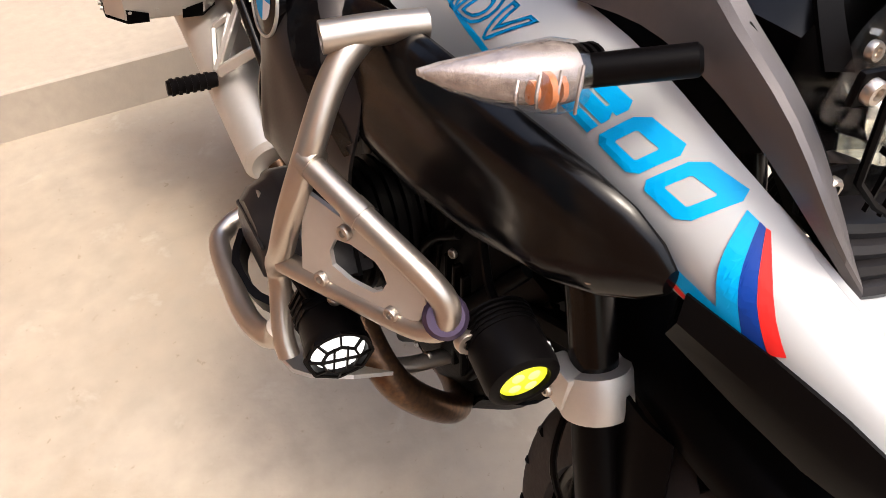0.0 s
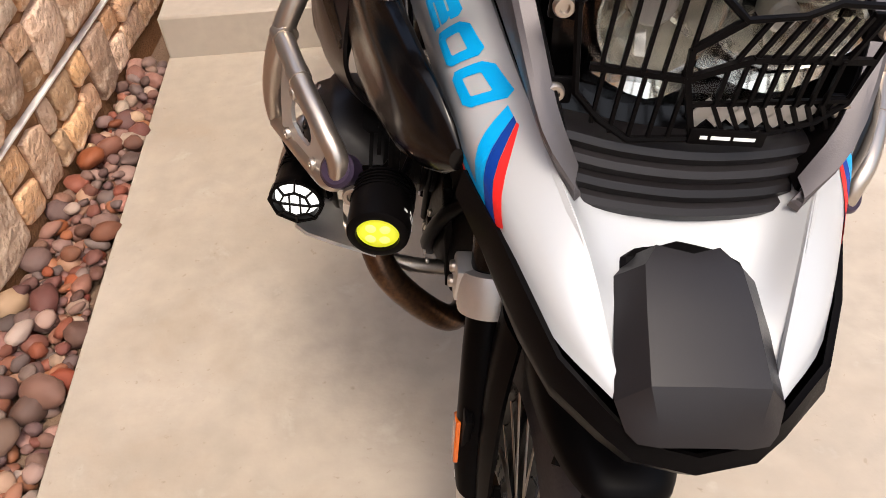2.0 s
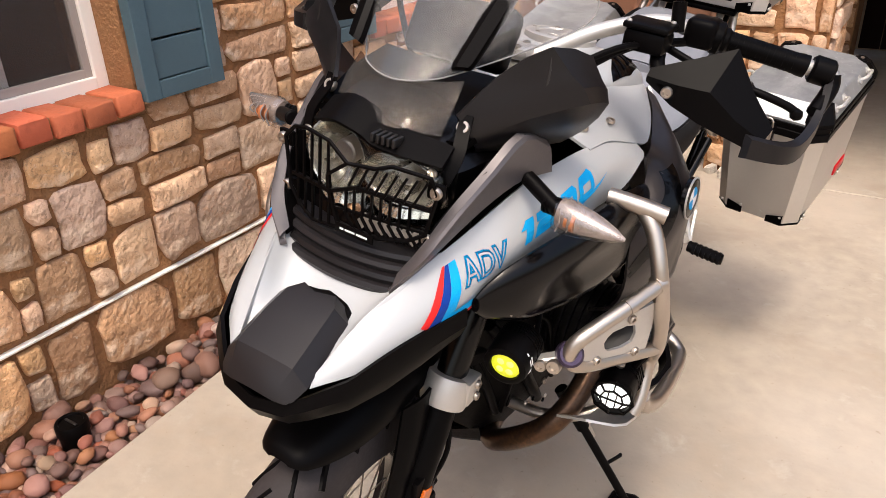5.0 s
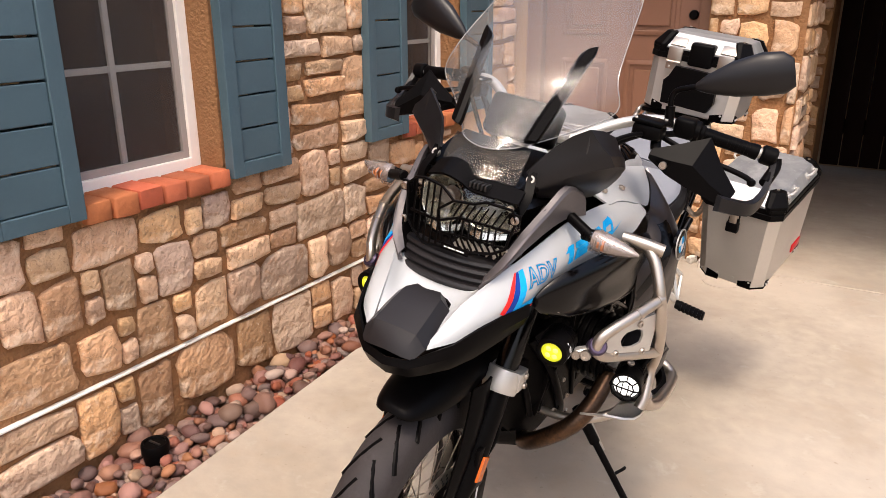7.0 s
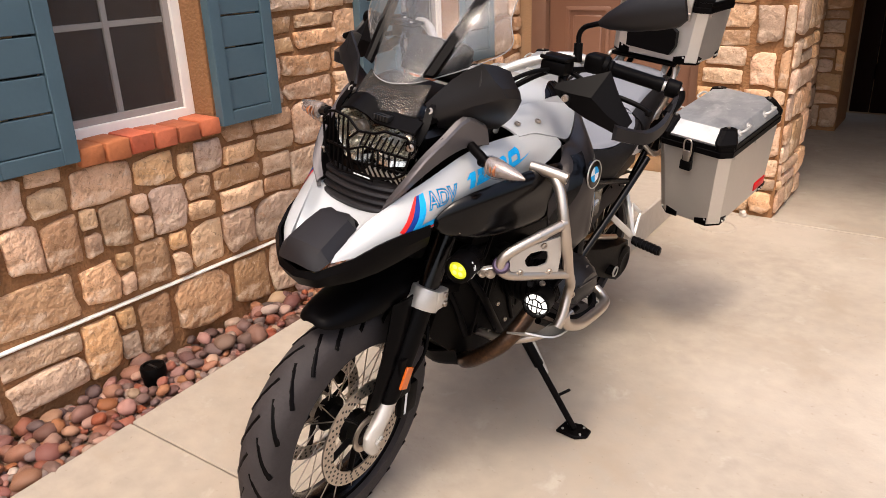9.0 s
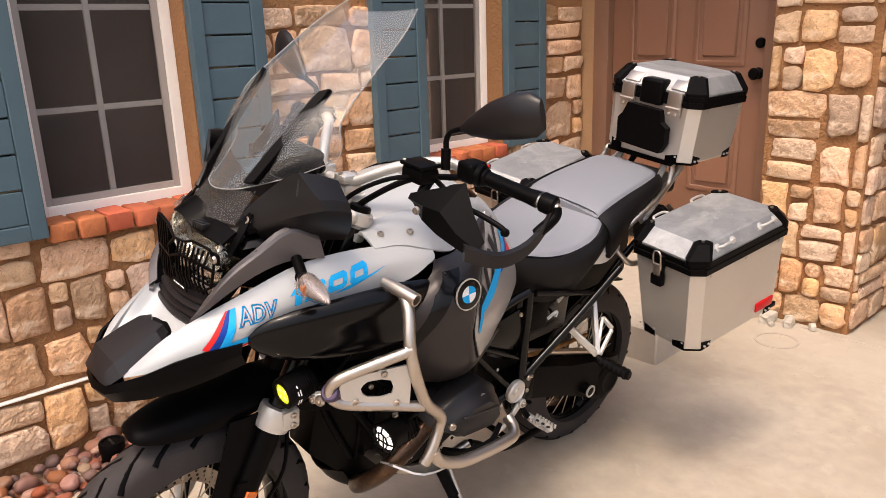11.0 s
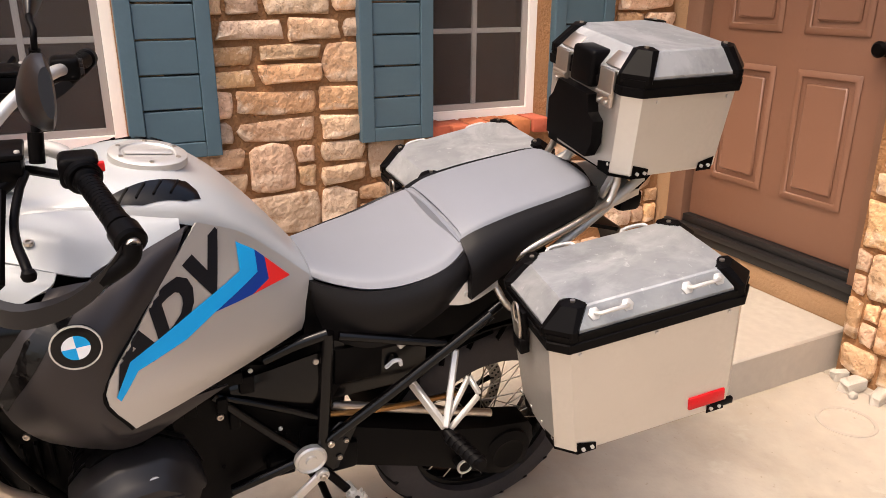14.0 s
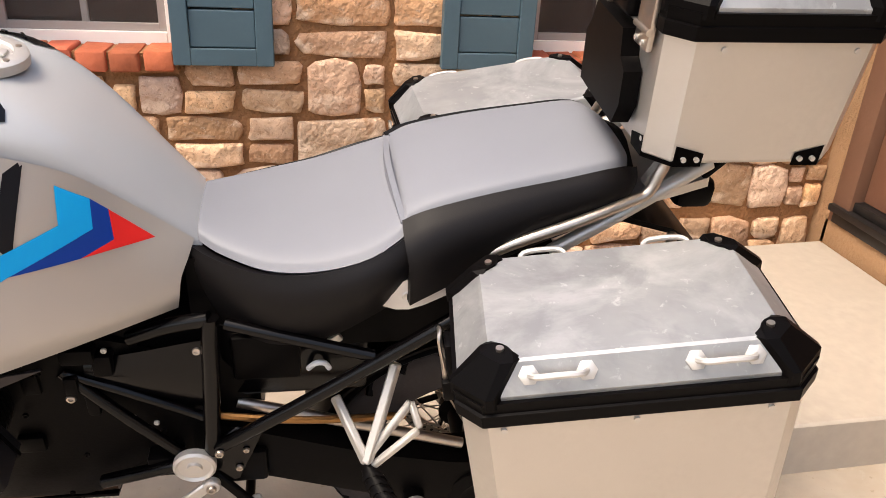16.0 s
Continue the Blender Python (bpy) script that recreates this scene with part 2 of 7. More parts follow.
REDREF = material("red_reflector", (0.55, 0.006, 0.010), 0.3, vary=0.25, scale=150, spec=0.25)
LENS = glassy("clear_plastic", (0.93, 0.91, 0.90), 0.04, 0.08, 0.6)
CLEAR = material("clear_lens", (0.40, 0.34, 0.31), 0.18, 0.25, vary=0.6, scale=160, bump=0.4, bump_scale=420, coat=0.6, depth=0.002)
CHROME = material("chrome_reflector", (0.90, 0.88, 0.78), 0.16, 0.85, vary=0.25, scale=35)
PURPLE = material("anodised_clamp", (0.05, 0.035, 0.065), 0.35, 0.6)
COPPER = material("brass_pipe", (0.30, 0.15, 0.05), 0.35, 0.9, vary=0.2, scale=30)
YELLOW = glowing("yellow_lamp", (0.62, 0.66, 0.02), 0.32, (0.55, 0.55, 0.03))
YELLOW_HOT = glowing("yellow_lamp_core", (0.85, 0.88, 0.10), 0.8)
WHITE_LED = glowing("white_lamp", (1.0, 0.98, 0.92), 0.75, (0.5, 0.5, 0.48))
SCREEN = glassy("clear_screen", (0.97, 0.965, 0.96), 0.02, 0.024, 0.85, 0.034)
SCREEN_EDGE = material("screen_edge", (0.26, 0.25, 0.24), 0.15, coat=0.5)
SMOKE = glassy("smoked_screen", (0.60, 0.52, 0.46), 0.02, 0.010, 0.25, 0.022)
GLASS = glassy("window_glass", (0.75, 0.75, 0.75), 0.02, 0.04, 0.6)


def mesh_screen(name):
    """Insect screen: a fine woven mesh, part of it open."""
    m = bpy.data.materials.new(name)
    t, p = nodes_of(m)
    N, L = t.nodes.new, t.links.new
    p.inputs["Base Color"].default_value = (0.078, 0.060, 0.052, 1)
    p.inputs["Roughness"].default_value = 0.8
    tc, n = N("ShaderNodeTexCoord"), N("ShaderNodeTexNoise")
    mp = N("ShaderNodeMapping")
    mp.inputs["Scale"].default_value = (1, 90, 350)
    L(tc.outputs["Object"], mp.inputs[0])
    L(mp.outputs[0], n.inputs["Vector"])
    r = N("ShaderNodeMapRange")
    r.inputs[3].default_value, r.inputs[4].default_value = 0.34, 0.66
    L(n.outputs[0], r.inputs[0])
    L(r.outputs[0], p.inputs["Alpha"])
    return m


MESH = mesh_screen("insect_screen")


# ---- mesh tools ----
def finish(bm, name, mat, parent=None, label="", smooth=40):
    bmesh.ops.recalc_face_normals(bm, faces=bm.faces)
    me = bpy.data.meshes.new(name)
    bm.to_mesh(me)
    bm.free()
    me.materials.append(mat)
    if smooth:
        me.shade_smooth()
        me.set_sharp_from_angle(angle=radians(smooth))
    ob = new(name, me)
    if parent:
        ob.parent = parent
    if label:
        tagged(ob, label)
    return ob


def part(name, bm, mat, parent, label="", smooth=40):
    return finish(bm, name, mat, parent, label, smooth)


def join(*bms):
    out = bms[0]
    for b in bms[1:]:
        me = bpy.data.meshes.new("tmp")
        b.to_mesh(me)
        out.from_mesh(me)
        bpy.data.meshes.remove(me)
        b.free()
    return out


def flipped(bm):
    """A copy of the mesh on the other side of the plane x = 0."""
    c = bm.copy()
    bmesh.ops.transform(c, matrix=Matrix.Diagonal((-1, 1, 1, 1)), verts=c.verts)
    bmesh.ops.reverse_faces(c, faces=c.faces)
    return c


def moved(bm, m):
    bmesh.ops.transform(bm, matrix=m, verts=bm.verts)
    return bm


def box(x0, x1, y0, y1, z0, z1, bevel=0.0, seg=2):
    bm = bmesh.new()
    bmesh.ops.create_cube(bm, size=1, matrix=Matrix.Translation(((x0 + x1) / 2, (y0 + y1) / 2, (z0 + z1) / 2)) @ Matrix.Diagonal((abs(x1 - x0), abs(y1 - y0), abs(z1 - z0), 1)))
    if bevel:
        bmesh.ops.bevel(bm, geom=bm.edges[:], offset=bevel, segments=seg, profile=0.5, affect="EDGES")
    return bm


def beam(a, b, w, h, bevel=0.0, up=(0, 0, 1)):
    """A bar of section w x h from a to b."""
    a, b = Vector(a), Vector(b)
    d = (b - a)
    q = d.to_track_quat("Y", "Z")
    bm = box(-w / 2, w / 2, 0, d.length, -h / 2, h / 2, bevel, 1)
    return moved(bm, Matrix.Translation(a) @ q.to_matrix().to_4x4())


def spline(pts, k=5, closed=False):
    pts = [Vector(p) for p in pts]
    n = len(pts)
    if n < 3 and not closed:
        return pts
    out = []
    for i in range(n if closed else n - 1):
        if closed:
            p0, p1, p2, p3 = pts[(i - 1) % n], pts[i], pts[(i + 1) % n], pts[(i + 2) % n]
        else:
            p1, p2 = pts[i], pts[i + 1]
            p0 = pts[i - 1] if i else p1 * 2 - p2
            p3 = pts[i + 2] if i + 2 < n else p2 * 2 - p1
        for j in range(k):
            t = j / k
            out.append(0.5 * (2 * p1 + (p2 - p0) * t + (2 * p0 - 5 * p1 + 4 * p2 - p3) * t * t + (3 * p1 - p0 - 3 * p2 + p3) * t ** 3))
    if not closed:
        out.append(pts[-1])
    return out


def loft(rings, cap=True, closed=True):
    bm = bmesh.new()
    rows = [[bm.verts.new(p) for p in ring] for ring in rings]
    n = len(rows[0])
    for a, b in zip(rows, rows[1:]):
        for i in range(n if closed else n - 1):
            j = (i + 1) % n
            bm.faces.new((a[i], a[j], b[j], b[i]))
    if cap:
        bm.faces.new(rows[0][::-1])
        bm.faces.new(rows[-1])
    return bm


def tube(pts, r, seg=12, k=5, hollow=False, straight=False):
    p = [Vector(q) for q in pts] if straight else spline(pts, k)
    rings, nrm = [], None
    for i, q in enumerate(p):
        d = (p[min(i + 1, len(p) - 1)] - p[max(i - 1, 0)]).normalized()
        if nrm is None:
            nrm = d.orthogonal().normalized()
        nrm = (nrm - d * nrm.dot(d)).normalized()
        o = d.cross(nrm)
        rings.append([q + (nrm * math.cos(2 * math.pi * a / seg) + o * math.sin(2 * math.pi * a / seg)) * r for a in range(seg)])
    if hollow:
        for i in (-1,):
            c = p[i]
            d = (p[-1] - p[-2]).normalized()
            rings.append([c + (v - c) * 0.8 for v in rings[-1]])
            rings.append([v - d * r * 1.6 for v in rings[-1]])
    return loft(rings)


def lathe(profile, centre, axis="X", seg=32, closed=False):
    """Turns (radius, along) pairs round an axis through centre."""
    ax = {"X": (Vector((1, 0, 0)), Vector((0, 1, 0)), Vector((0, 0, 1))), "Y": (Vector((0, 1, 0)), Vector((0, 0, 1)), Vector((1, 0, 0))), "Z": (Vector((0, 0, 1)), Vector((1, 0, 0)), Vector((0, 1, 0)))}[axis]
    c = Vector(centre)
    bm = bmesh.new()
    rows = []
    for i in range(seg):
        a = 2 * math.pi * i / seg
        rows.append([bm.verts.new(c + ax[0] * h + (ax[1] * math.cos(a) + ax[2] * math.sin(a)) * r) for r, h in profile])
    n = len(profile)
    for i in range(seg):
        a, b = rows[i], rows[(i + 1) % seg]
        for j in range(n if closed else n - 1):
            k = (j + 1) % n
            bm.faces.new((a[j], a[k], b[k], b[j]))
    if not closed:
        bm.faces.new([r[0] for r in rows][::-1])
        bm.faces.new([r[-1] for r in rows])
    bmesh.ops.remove_doubles(bm, verts=bm.verts, dist=1e-6)
    return bm


def disc_between(a, b, r, seg=20, r2=None, bevel=0.0):
    """A round bar from a to b, with its ends eased."""
    a, b = Vector(a), Vector(b)
    d = b - a
    r2 = r if r2 is None else r2
    e = bevel
    prof = [(max(r - e, 1e-4), 0), (r, e), (r2, d.length - e), (max(r2 - e, 1e-4), d.length)] if e else [(r, 0), (r2, d.length)]
    bm = lathe(prof, (0, 0, 0), "Z", seg)
    return moved(bm, Matrix.Translation(a) @ d.to_track_quat("Z", "Y").to_matrix().to_4x4())


def sheet(grid, thick=0.004, k=4):
    """A curved panel with thickness through rows of points."""
    rows = [spline(r, k) for r in grid]
    cols = [spline([r[i] for r in rows], k) for i in range(len(rows[0]))]
    nu, nv = len(cols), len(cols[0])
    nr = []
    for i in range(nu):
        line = []
        for j in range(nv):
            du = cols[min(i + 1, nu - 1)][j] - cols[max(i - 1, 0)][j]
            dv = cols[i][min(j + 1, nv - 1)] - cols[i][max(j - 1, 0)]
            n = du.cross(dv)
            line.append(n.normalized() if n.length > 1e-9 else Vector((0, 0, 0)))
        nr.append(line)
    bm = bmesh.new()
    top = [[bm.verts.new(cols[i][j]) for j in range(nv)] for i in range(nu)]
    low = [[bm.verts.new(cols[i][j] - nr[i][j] * thick) for j in range(nv)] for i in range(nu)]
    for i in range(nu - 1):
        for j in range(nv - 1):
            bm.faces.new((top[i][j], top[i + 1][j], top[i + 1][j + 1], top[i][j + 1]))
            bm.faces.new((low[i][j], low[i][j + 1], low[i + 1][j + 1], low[i + 1][j]))
    for j in range(nv - 1):
        bm.faces.new((top[0][j], top[0][j + 1], low[0][j + 1], low[0][j]))
        bm.faces.new((top[-1][j + 1], top[-1][j], low[-1][j], low[-1][j + 1]))
    for i in range(nu - 1):
        bm.faces.new((top[i + 1][0], top[i][0], low[i][0], low[i + 1][0]))
        bm.faces.new((top[i][-1], top[i + 1][-1], low[i + 1][-1], low[i][-1]))
    return bm


def plate(outline, t0, t1, m=Matrix(), bevel=0.0, hole=None):
    """A flat plate: an outline in x, y between the heights t0 and t1, at the pose m."""
    bm = bmesh.new()
    if hole:
        lo, hi, li, hi2 = ([bm.verts.new((*p, t)) for p in o] for o, t in ((outline, t0), (outline, t1), (hole, t0), (hole, t1)))
        n = len(outline)
        for i in range(n):
            j = (i + 1) % n
            bm.faces.new((hi[i], hi[j], hi2[j], hi2[i]))
            bm.faces.new((lo[j], lo[i], li[i], li[j]))
            bm.faces.new((lo[i], lo[j], hi[j], hi[i]))
            bm.faces.new((li[j], li[i], hi2[i], hi2[j]))
    else:
        lo = [bm.verts.new((*p, t0)) for p in outline]
        hi = [bm.verts.new((*p, t1)) for p in outline]
        n = len(outline)
        for i in range(n):
            j = (i + 1) % n
            bm.faces.new((lo[i], lo[j], hi[j], hi[i]))
        bm.faces.new(hi)
        bm.faces.new(lo[::-1])
        if bevel:
            bmesh.ops.bevel(bm, geom=bm.edges[:], offset=bevel, segments=1, profile=0.5, affect="EDGES")
    return moved(bm, m)


def lay_on(bm, target, axis, offset=0.0012, cuts=0.02):
    """Lays a flat decal on a panel: moves its points along the axis to just proud of the panel."""
    for _ in range(5):
        long = [e for e in bm.edges if e.calc_length() > cuts]
        if not long:
            break
        bmesh.ops.subdivide_edges(bm, edges=long, cuts=1)
        bmesh.ops.triangulate(bm, faces=bm.faces)
    tree = BVHTree.FromBMesh(target)
    d = Vector(axis)
    lost = []
    for v in bm.verts:
        hit = tree.ray_cast(v.co - d * 2, d)
        if hit[0] is None:
            lost.append(v)
        else:
            v.co = hit[0] - d * offset
    if lost:
        bmesh.ops.delete(bm, geom=lost, context="VERTS")
    return bm


def letters(text, size, shear=0.0, outline=0.0, bold=0.022):
    """Flat lettering in x, y with the built-in font; outline > 0 gives hollow letters."""
    cu = bpy.data.curves.new("letters", "FONT")
    cu.body, cu.size, cu.shear, cu.offset = text, size, shear, size * bold
    cu.space_character = 1.03
    cu.resolution_u = 3
    if outline:
        cu.fill_mode = "NONE"
        cu.bevel_depth, cu.bevel_resolution = outline, 0
    ob = new("letters", cu)
    me = bpy.data.meshes.new_from_object(ob.evaluated_get(bpy.context.evaluated_depsgraph_get()))
    bpy.data.objects.remove(ob)
    bm = bmesh.new()
    bm.from_mesh(me)
    bpy.data.meshes.remove(me)
    return bm


def flat(points):
    bm = bmesh.new()
    bm.faces.new([bm.verts.new((*p, 0.0)[:3]) for p in points])
    bmesh.ops.triangulate(bm, faces=bm.faces)
    return bm


def thing(name, label, category, group="", m=Matrix(), kind=""):
    ob = tagged(new(name), label, category, group, kind)
    ob.matrix_world = m
    return ob


rnd = random.Random(5)

# ---- ground ----
EDGE = lambda y: 0.372 - 0.0815 * y     # edge of the slab along the rock bed


def slab(y0, y1, name, x1=9.0, e0=None, e1=None):
    pts = [(EDGE(y0) if e0 is None else e0, y0), (x1, y0), (x1, y1), (EDGE(y1) if e1 is None else e1, y1)]
    bm = plate(pts, -0.12, 0.0, bevel=0.004)
    return tagged(finish(bm, name, CONCRETE, smooth=30), "pale beige trowelled concrete slab with faint stains", "pavement", kind="structure")


bm = plate([(-200, -200), (200, -200), (200, 200), (-200, 200)], -0.3, -0.09)
tagged(finish(bm, "ground", SOIL, smooth=0), "bare brown soil round the concrete", "ground", kind="structure")
slab(-6.0, 0.437, "pavement_1")
slab(0.443, 3.597, "pavement_2")
slab(3.603, 7.2, "pavement_3", e0=1.0, e1=1.0)
step = plate([(0.155, 2.715), (1.195, 2.715), (1.165, 3.72), (0.07, 3.72)], -0.1, 0.165, bevel=0.008)
tagged(finish(step, "door_step", STEP), "low poured concrete step below the front door", "step", kind="structure")
ring = lathe([(0.086, -0.004), (0.088, 0.003), (0.100, 0.003), (0.103, -0.004)], (1.46, 3.357, 0.0), "Z", 36, closed=True)
tagged(finish(ring, "utility_cover", STEP), "round concrete cover set flush in the slab", "cover", kind="structure")

# ---- house walls ----
OPEN = [(0.62, 1.225), (2.405, 3.005)]      # the two windows, along the wall
SILL, HEAD, WALL_T = 0.885, 2.10, 0.30


def wall_blocks(x0, x1, spans, name, label, mat):
    bm = None
    for y0, y1, z0, z1 in spans:
        b = box(x0, x1, y0, y1, z0, z1)
        bm = b if bm is None else join(bm, b)
    return tagged(finish(bm, name, mat, smooth=0), label, "wall", kind="structure")


spans = []
edges = [-5.0] + [e for o in OPEN for e in o] + [3.72]
for i in range(0, len(edges), 2):
    spans.append((edges[i], edges[i + 1], -0.3, 2.9))
for a, b in OPEN:
    spans.append((a, b, -0.3, SILL - 0.05))
    spans.append((a, b, HEAD, 2.9))
wall_house = wall_blocks(-WALL_T, 0.0, spans, "wall_house", "rubble stone house wall in sandy brown mortar", MORTAR)
DOOR0, DOOR1, DOORZ = 0.20, 1.125, 0.385
spans2 = [(-0.3, 0.095, -0.3, 2.9), (0.095, 1.23, 2.45, 2.9)]
bm = None
for x0, x1, z0, z1 in spans2:
    b = box(x0, x1, 3.70, 4.0, z0, z1)
    bm = b if bm is None else join(bm, b)
wall_entry = tagged(finish(bm, "wall_entry", TAN, smooth=0), "tan wall round the recessed front door", "wall", kind="structure")
pillar = tagged(finish(box(1.19, 1.675, 3.645, 4.25, -0.2, 2.9), "wall_pillar", MORTAR, smooth=0), "rubble stone pier beside the front door", "pillar", kind="structure")
wall_passage = tagged(finish(box(1.19, 1.40, 4.25, 6.7, -0.2, 2.9), "wall_passage", MORTAR, smooth=0), "shaded stone wall of the covered passage", "wall", kind="structure")
pier2 = tagged(finish(box(1.19, 1.60, 6.1, 6.66, -0.2, 2.9), "wall_pier", MORTAR, smooth=0), "shaded stone pier at the passage end", "pillar", kind="structure")
tagged(finish(box(1.40, 9.0, 6.95, 7.2, -0.2, 2.9), "wall_back", PLASTER, smooth=0), "plastered wall behind the gate", "wall", kind="structure")
# side wall out of view, added to keep the passage dim
tagged(finish(box(3.4, 3.7, 3.7, 7.0, -0.2, 2.9), "shade_wall_side", PLASTER, smooth=0), "unseen plastered wall at the passage side, added to darken it", "wall", kind="structure")
# ceiling out of view, put here to keep sky light out of the passage
tagged(finish(box(-0.3, 5.7, 3.66, 7.2, 2.55, 2.75), "ceiling", CEILING, smooth=0), "unseen plain ceiling that shades the passage", "ceiling", kind="structure")
# overhang above the view, added to shade the pier and passage floor
tagged(finish(box(0.0, 5.7, 3.12, 3.656, 2.56, 2.74), "shade_overhang", CEILING, smooth=0), "unseen dark overhang added to shade the pier and passage", "roof", kind="structure")

# lintel above the view, added to block sky light from the passage
tagged(finish(box(1.675, 3.4, 3.72, 4.02, 2.02, 2.55), "shade_lintel", TAN, smooth=0), "unseen tan wall over the passage opening, added to darken the inside", "wall", kind="structure")

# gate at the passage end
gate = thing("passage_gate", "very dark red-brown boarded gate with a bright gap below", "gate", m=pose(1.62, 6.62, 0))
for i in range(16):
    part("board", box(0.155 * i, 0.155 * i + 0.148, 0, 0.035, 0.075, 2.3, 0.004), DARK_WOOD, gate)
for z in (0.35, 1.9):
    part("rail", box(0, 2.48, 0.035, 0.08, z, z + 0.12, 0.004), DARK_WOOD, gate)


# ---- stones ----
def stone_mesh(w, h, depth, seed):
    """One rough face stone, w wide (y) and h high (z), standing depth proud (x)."""
    r = random.Random(seed)
    n = 12
    cut = min(w, h) * r.uniform(0.04, 0.18)
    rect = []
    skew = [r.uniform(-0.17, 0.17) * h for _ in range(4)]
    skw = [r.uniform(-0.10, 0.10) * w for _ in range(4)]
    c = [(-w / 2 + skw[0], -h / 2 + skew[0]), (w / 2 + skw[1], -h / 2 + skew[1]), (w / 2 + skw[2], h / 2 + skew[2]), (-w / 2 + skw[3], h / 2 + skew[3])]
    c = [(max(-w / 2, min(w / 2, a)), max(-h / 2, min(h / 2, b))) for a, b in c]
    for i in range(4):
        p, q = Vector(c[i]), Vector(c[(i + 1) % 4])
        d = (q - p).normalized()
        e = min(cut, (q - p).length * 0.35)
        for s in (p + d * e * r.uniform(0.15, 1.5), p.lerp(q, 0.5) + Vector((r.uniform(-1, 1), r.uniform(-1, 1))) * min(0.014, 0.09 * min(w, h)) + (p.lerp(q, 0.5)).normalized() * 0.025 * min(w, h), q - d * e * r.uniform(0.15, 1.5)):
            rect.append(s)
    verts, faces = [], []
    tilt, lean = r.uniform(-0.05, 0.05), r.uniform(-0.05, 0.05)
    for inset, x in ((-0.002, -0.004), (0.0, depth * 0.55), (0.0045, depth * 0.88), (0.014, depth)):
        for p in rect:
            q = Vector((p.x - math.copysign(min(abs(p.x) * 0.3, inset), p.x), p.y - math.copysign(min(abs(p.y) * 0.3, inset), p.y)))
            verts.append((x + (q.x * tilt + q.y * lean + r.uniform(-0.10, 0.10) * depth) * (x > depth * 0.5), q.x, q.y))
    verts.append((depth * r.uniform(1.0, 1.2), r.uniform(-0.1, 0.1) * w, r.uniform(-0.1, 0.1) * h))
    for k in range(3):
        for i in range(n):
            j = (i + 1) % n
            faces.append((k * n + i, k * n + j, (k + 1) * n + j, (k + 1) * n + i))
    for i in range(n):
        faces.append((3 * n + i, 3 * n + (i + 1) % n, 4 * n))
    return verts, faces


def courses(u0, u1, z0, z1, seed, blocks=()):
    """Rough coursing: rectangles (u, z, w, h) of random rubble, keeping clear of the blocks (u0, u1, z0, z1)."""
    r = random.Random(seed)
    out, z = [], z0
    while z < z1 - 0.04:
        h = min(r.choice((0.10, 0.13, 0.16, 0.19, 0.22)), z1 - z)
        if z1 - z - h < 0.05:
            h = z1 - z
        u = u0 - r.uniform(0, 0.12)
        while u < u1:
            w = r.uniform(0.13, 0.33) if h > 0.12 else r.uniform(0.14, 0.30)
            cells = [(u, z, w, h)]
            if h > 0.14 and r.random() < 0.4:
                k = r.uniform(0.42, 0.6)
                cells = [(u, z, w, h * k), (u, z + h * k, w, h * (1 - k))]
            elif h > 0.14 and w > 0.2 and r.random() < 0.4:
                k = r.uniform(0.3, 0.45)
                cells = [(u, z, w * (1 - k), h), (u + w * (1 - k), z, w * k, h * 0.55), (u + w * (1 - k), z + h * 0.55, w * k, h * 0.45)]
            for a, b, c, d in cells:
                a0, a1, b0, b1 = max(a, u0), min(a + c, u1), b, b + d
                for p0, p1, q0, q1 in blocks:
                    if a0 < p1 and a1 > p0 and b0 < q1 and b1 > q0:
                        best = max(((p0 - a0, "l"), (a1 - p1, "r"), (q0 - b0, "d"), (b1 - q1, "u")))
                        if best[1] == "l":
                            a1 = p0
                        elif best[1] == "r":
                            a0 = p1
                        elif best[1] == "d":
                            b1 = q0
                        else:
                            b0 = q1
                if a1 - a0 > 0.045 and b1 - b0 > 0.045:
                    out.append((a0, b0, a1 - a0, b1 - b0))
            u += w
        z += h
    return out


def lay_stones(parent, rects, place, seed, gap=0.012, name="stone"):
    for i, (u, z, w, h) in enumerate(rects):
        r = random.Random(seed * 1000 + i)
        v, f = stone_mesh(w - gap * r.uniform(0.7, 1.3), h - gap * r.uniform(0.7, 1.3), r.uniform(0.013, 0.030), seed * 1000 + i)
        me = bpy.data.meshes.new(name)
        me.from_pydata(v, [], f)
        me.materials.append(STONE)
        me.shade_smooth()
        me.set_sharp_from_angle(angle=radians(62))
        ob = new(name, me)
        ob.parent = parent
        ob.matrix_world = place(u + w / 2, z + h / 2)


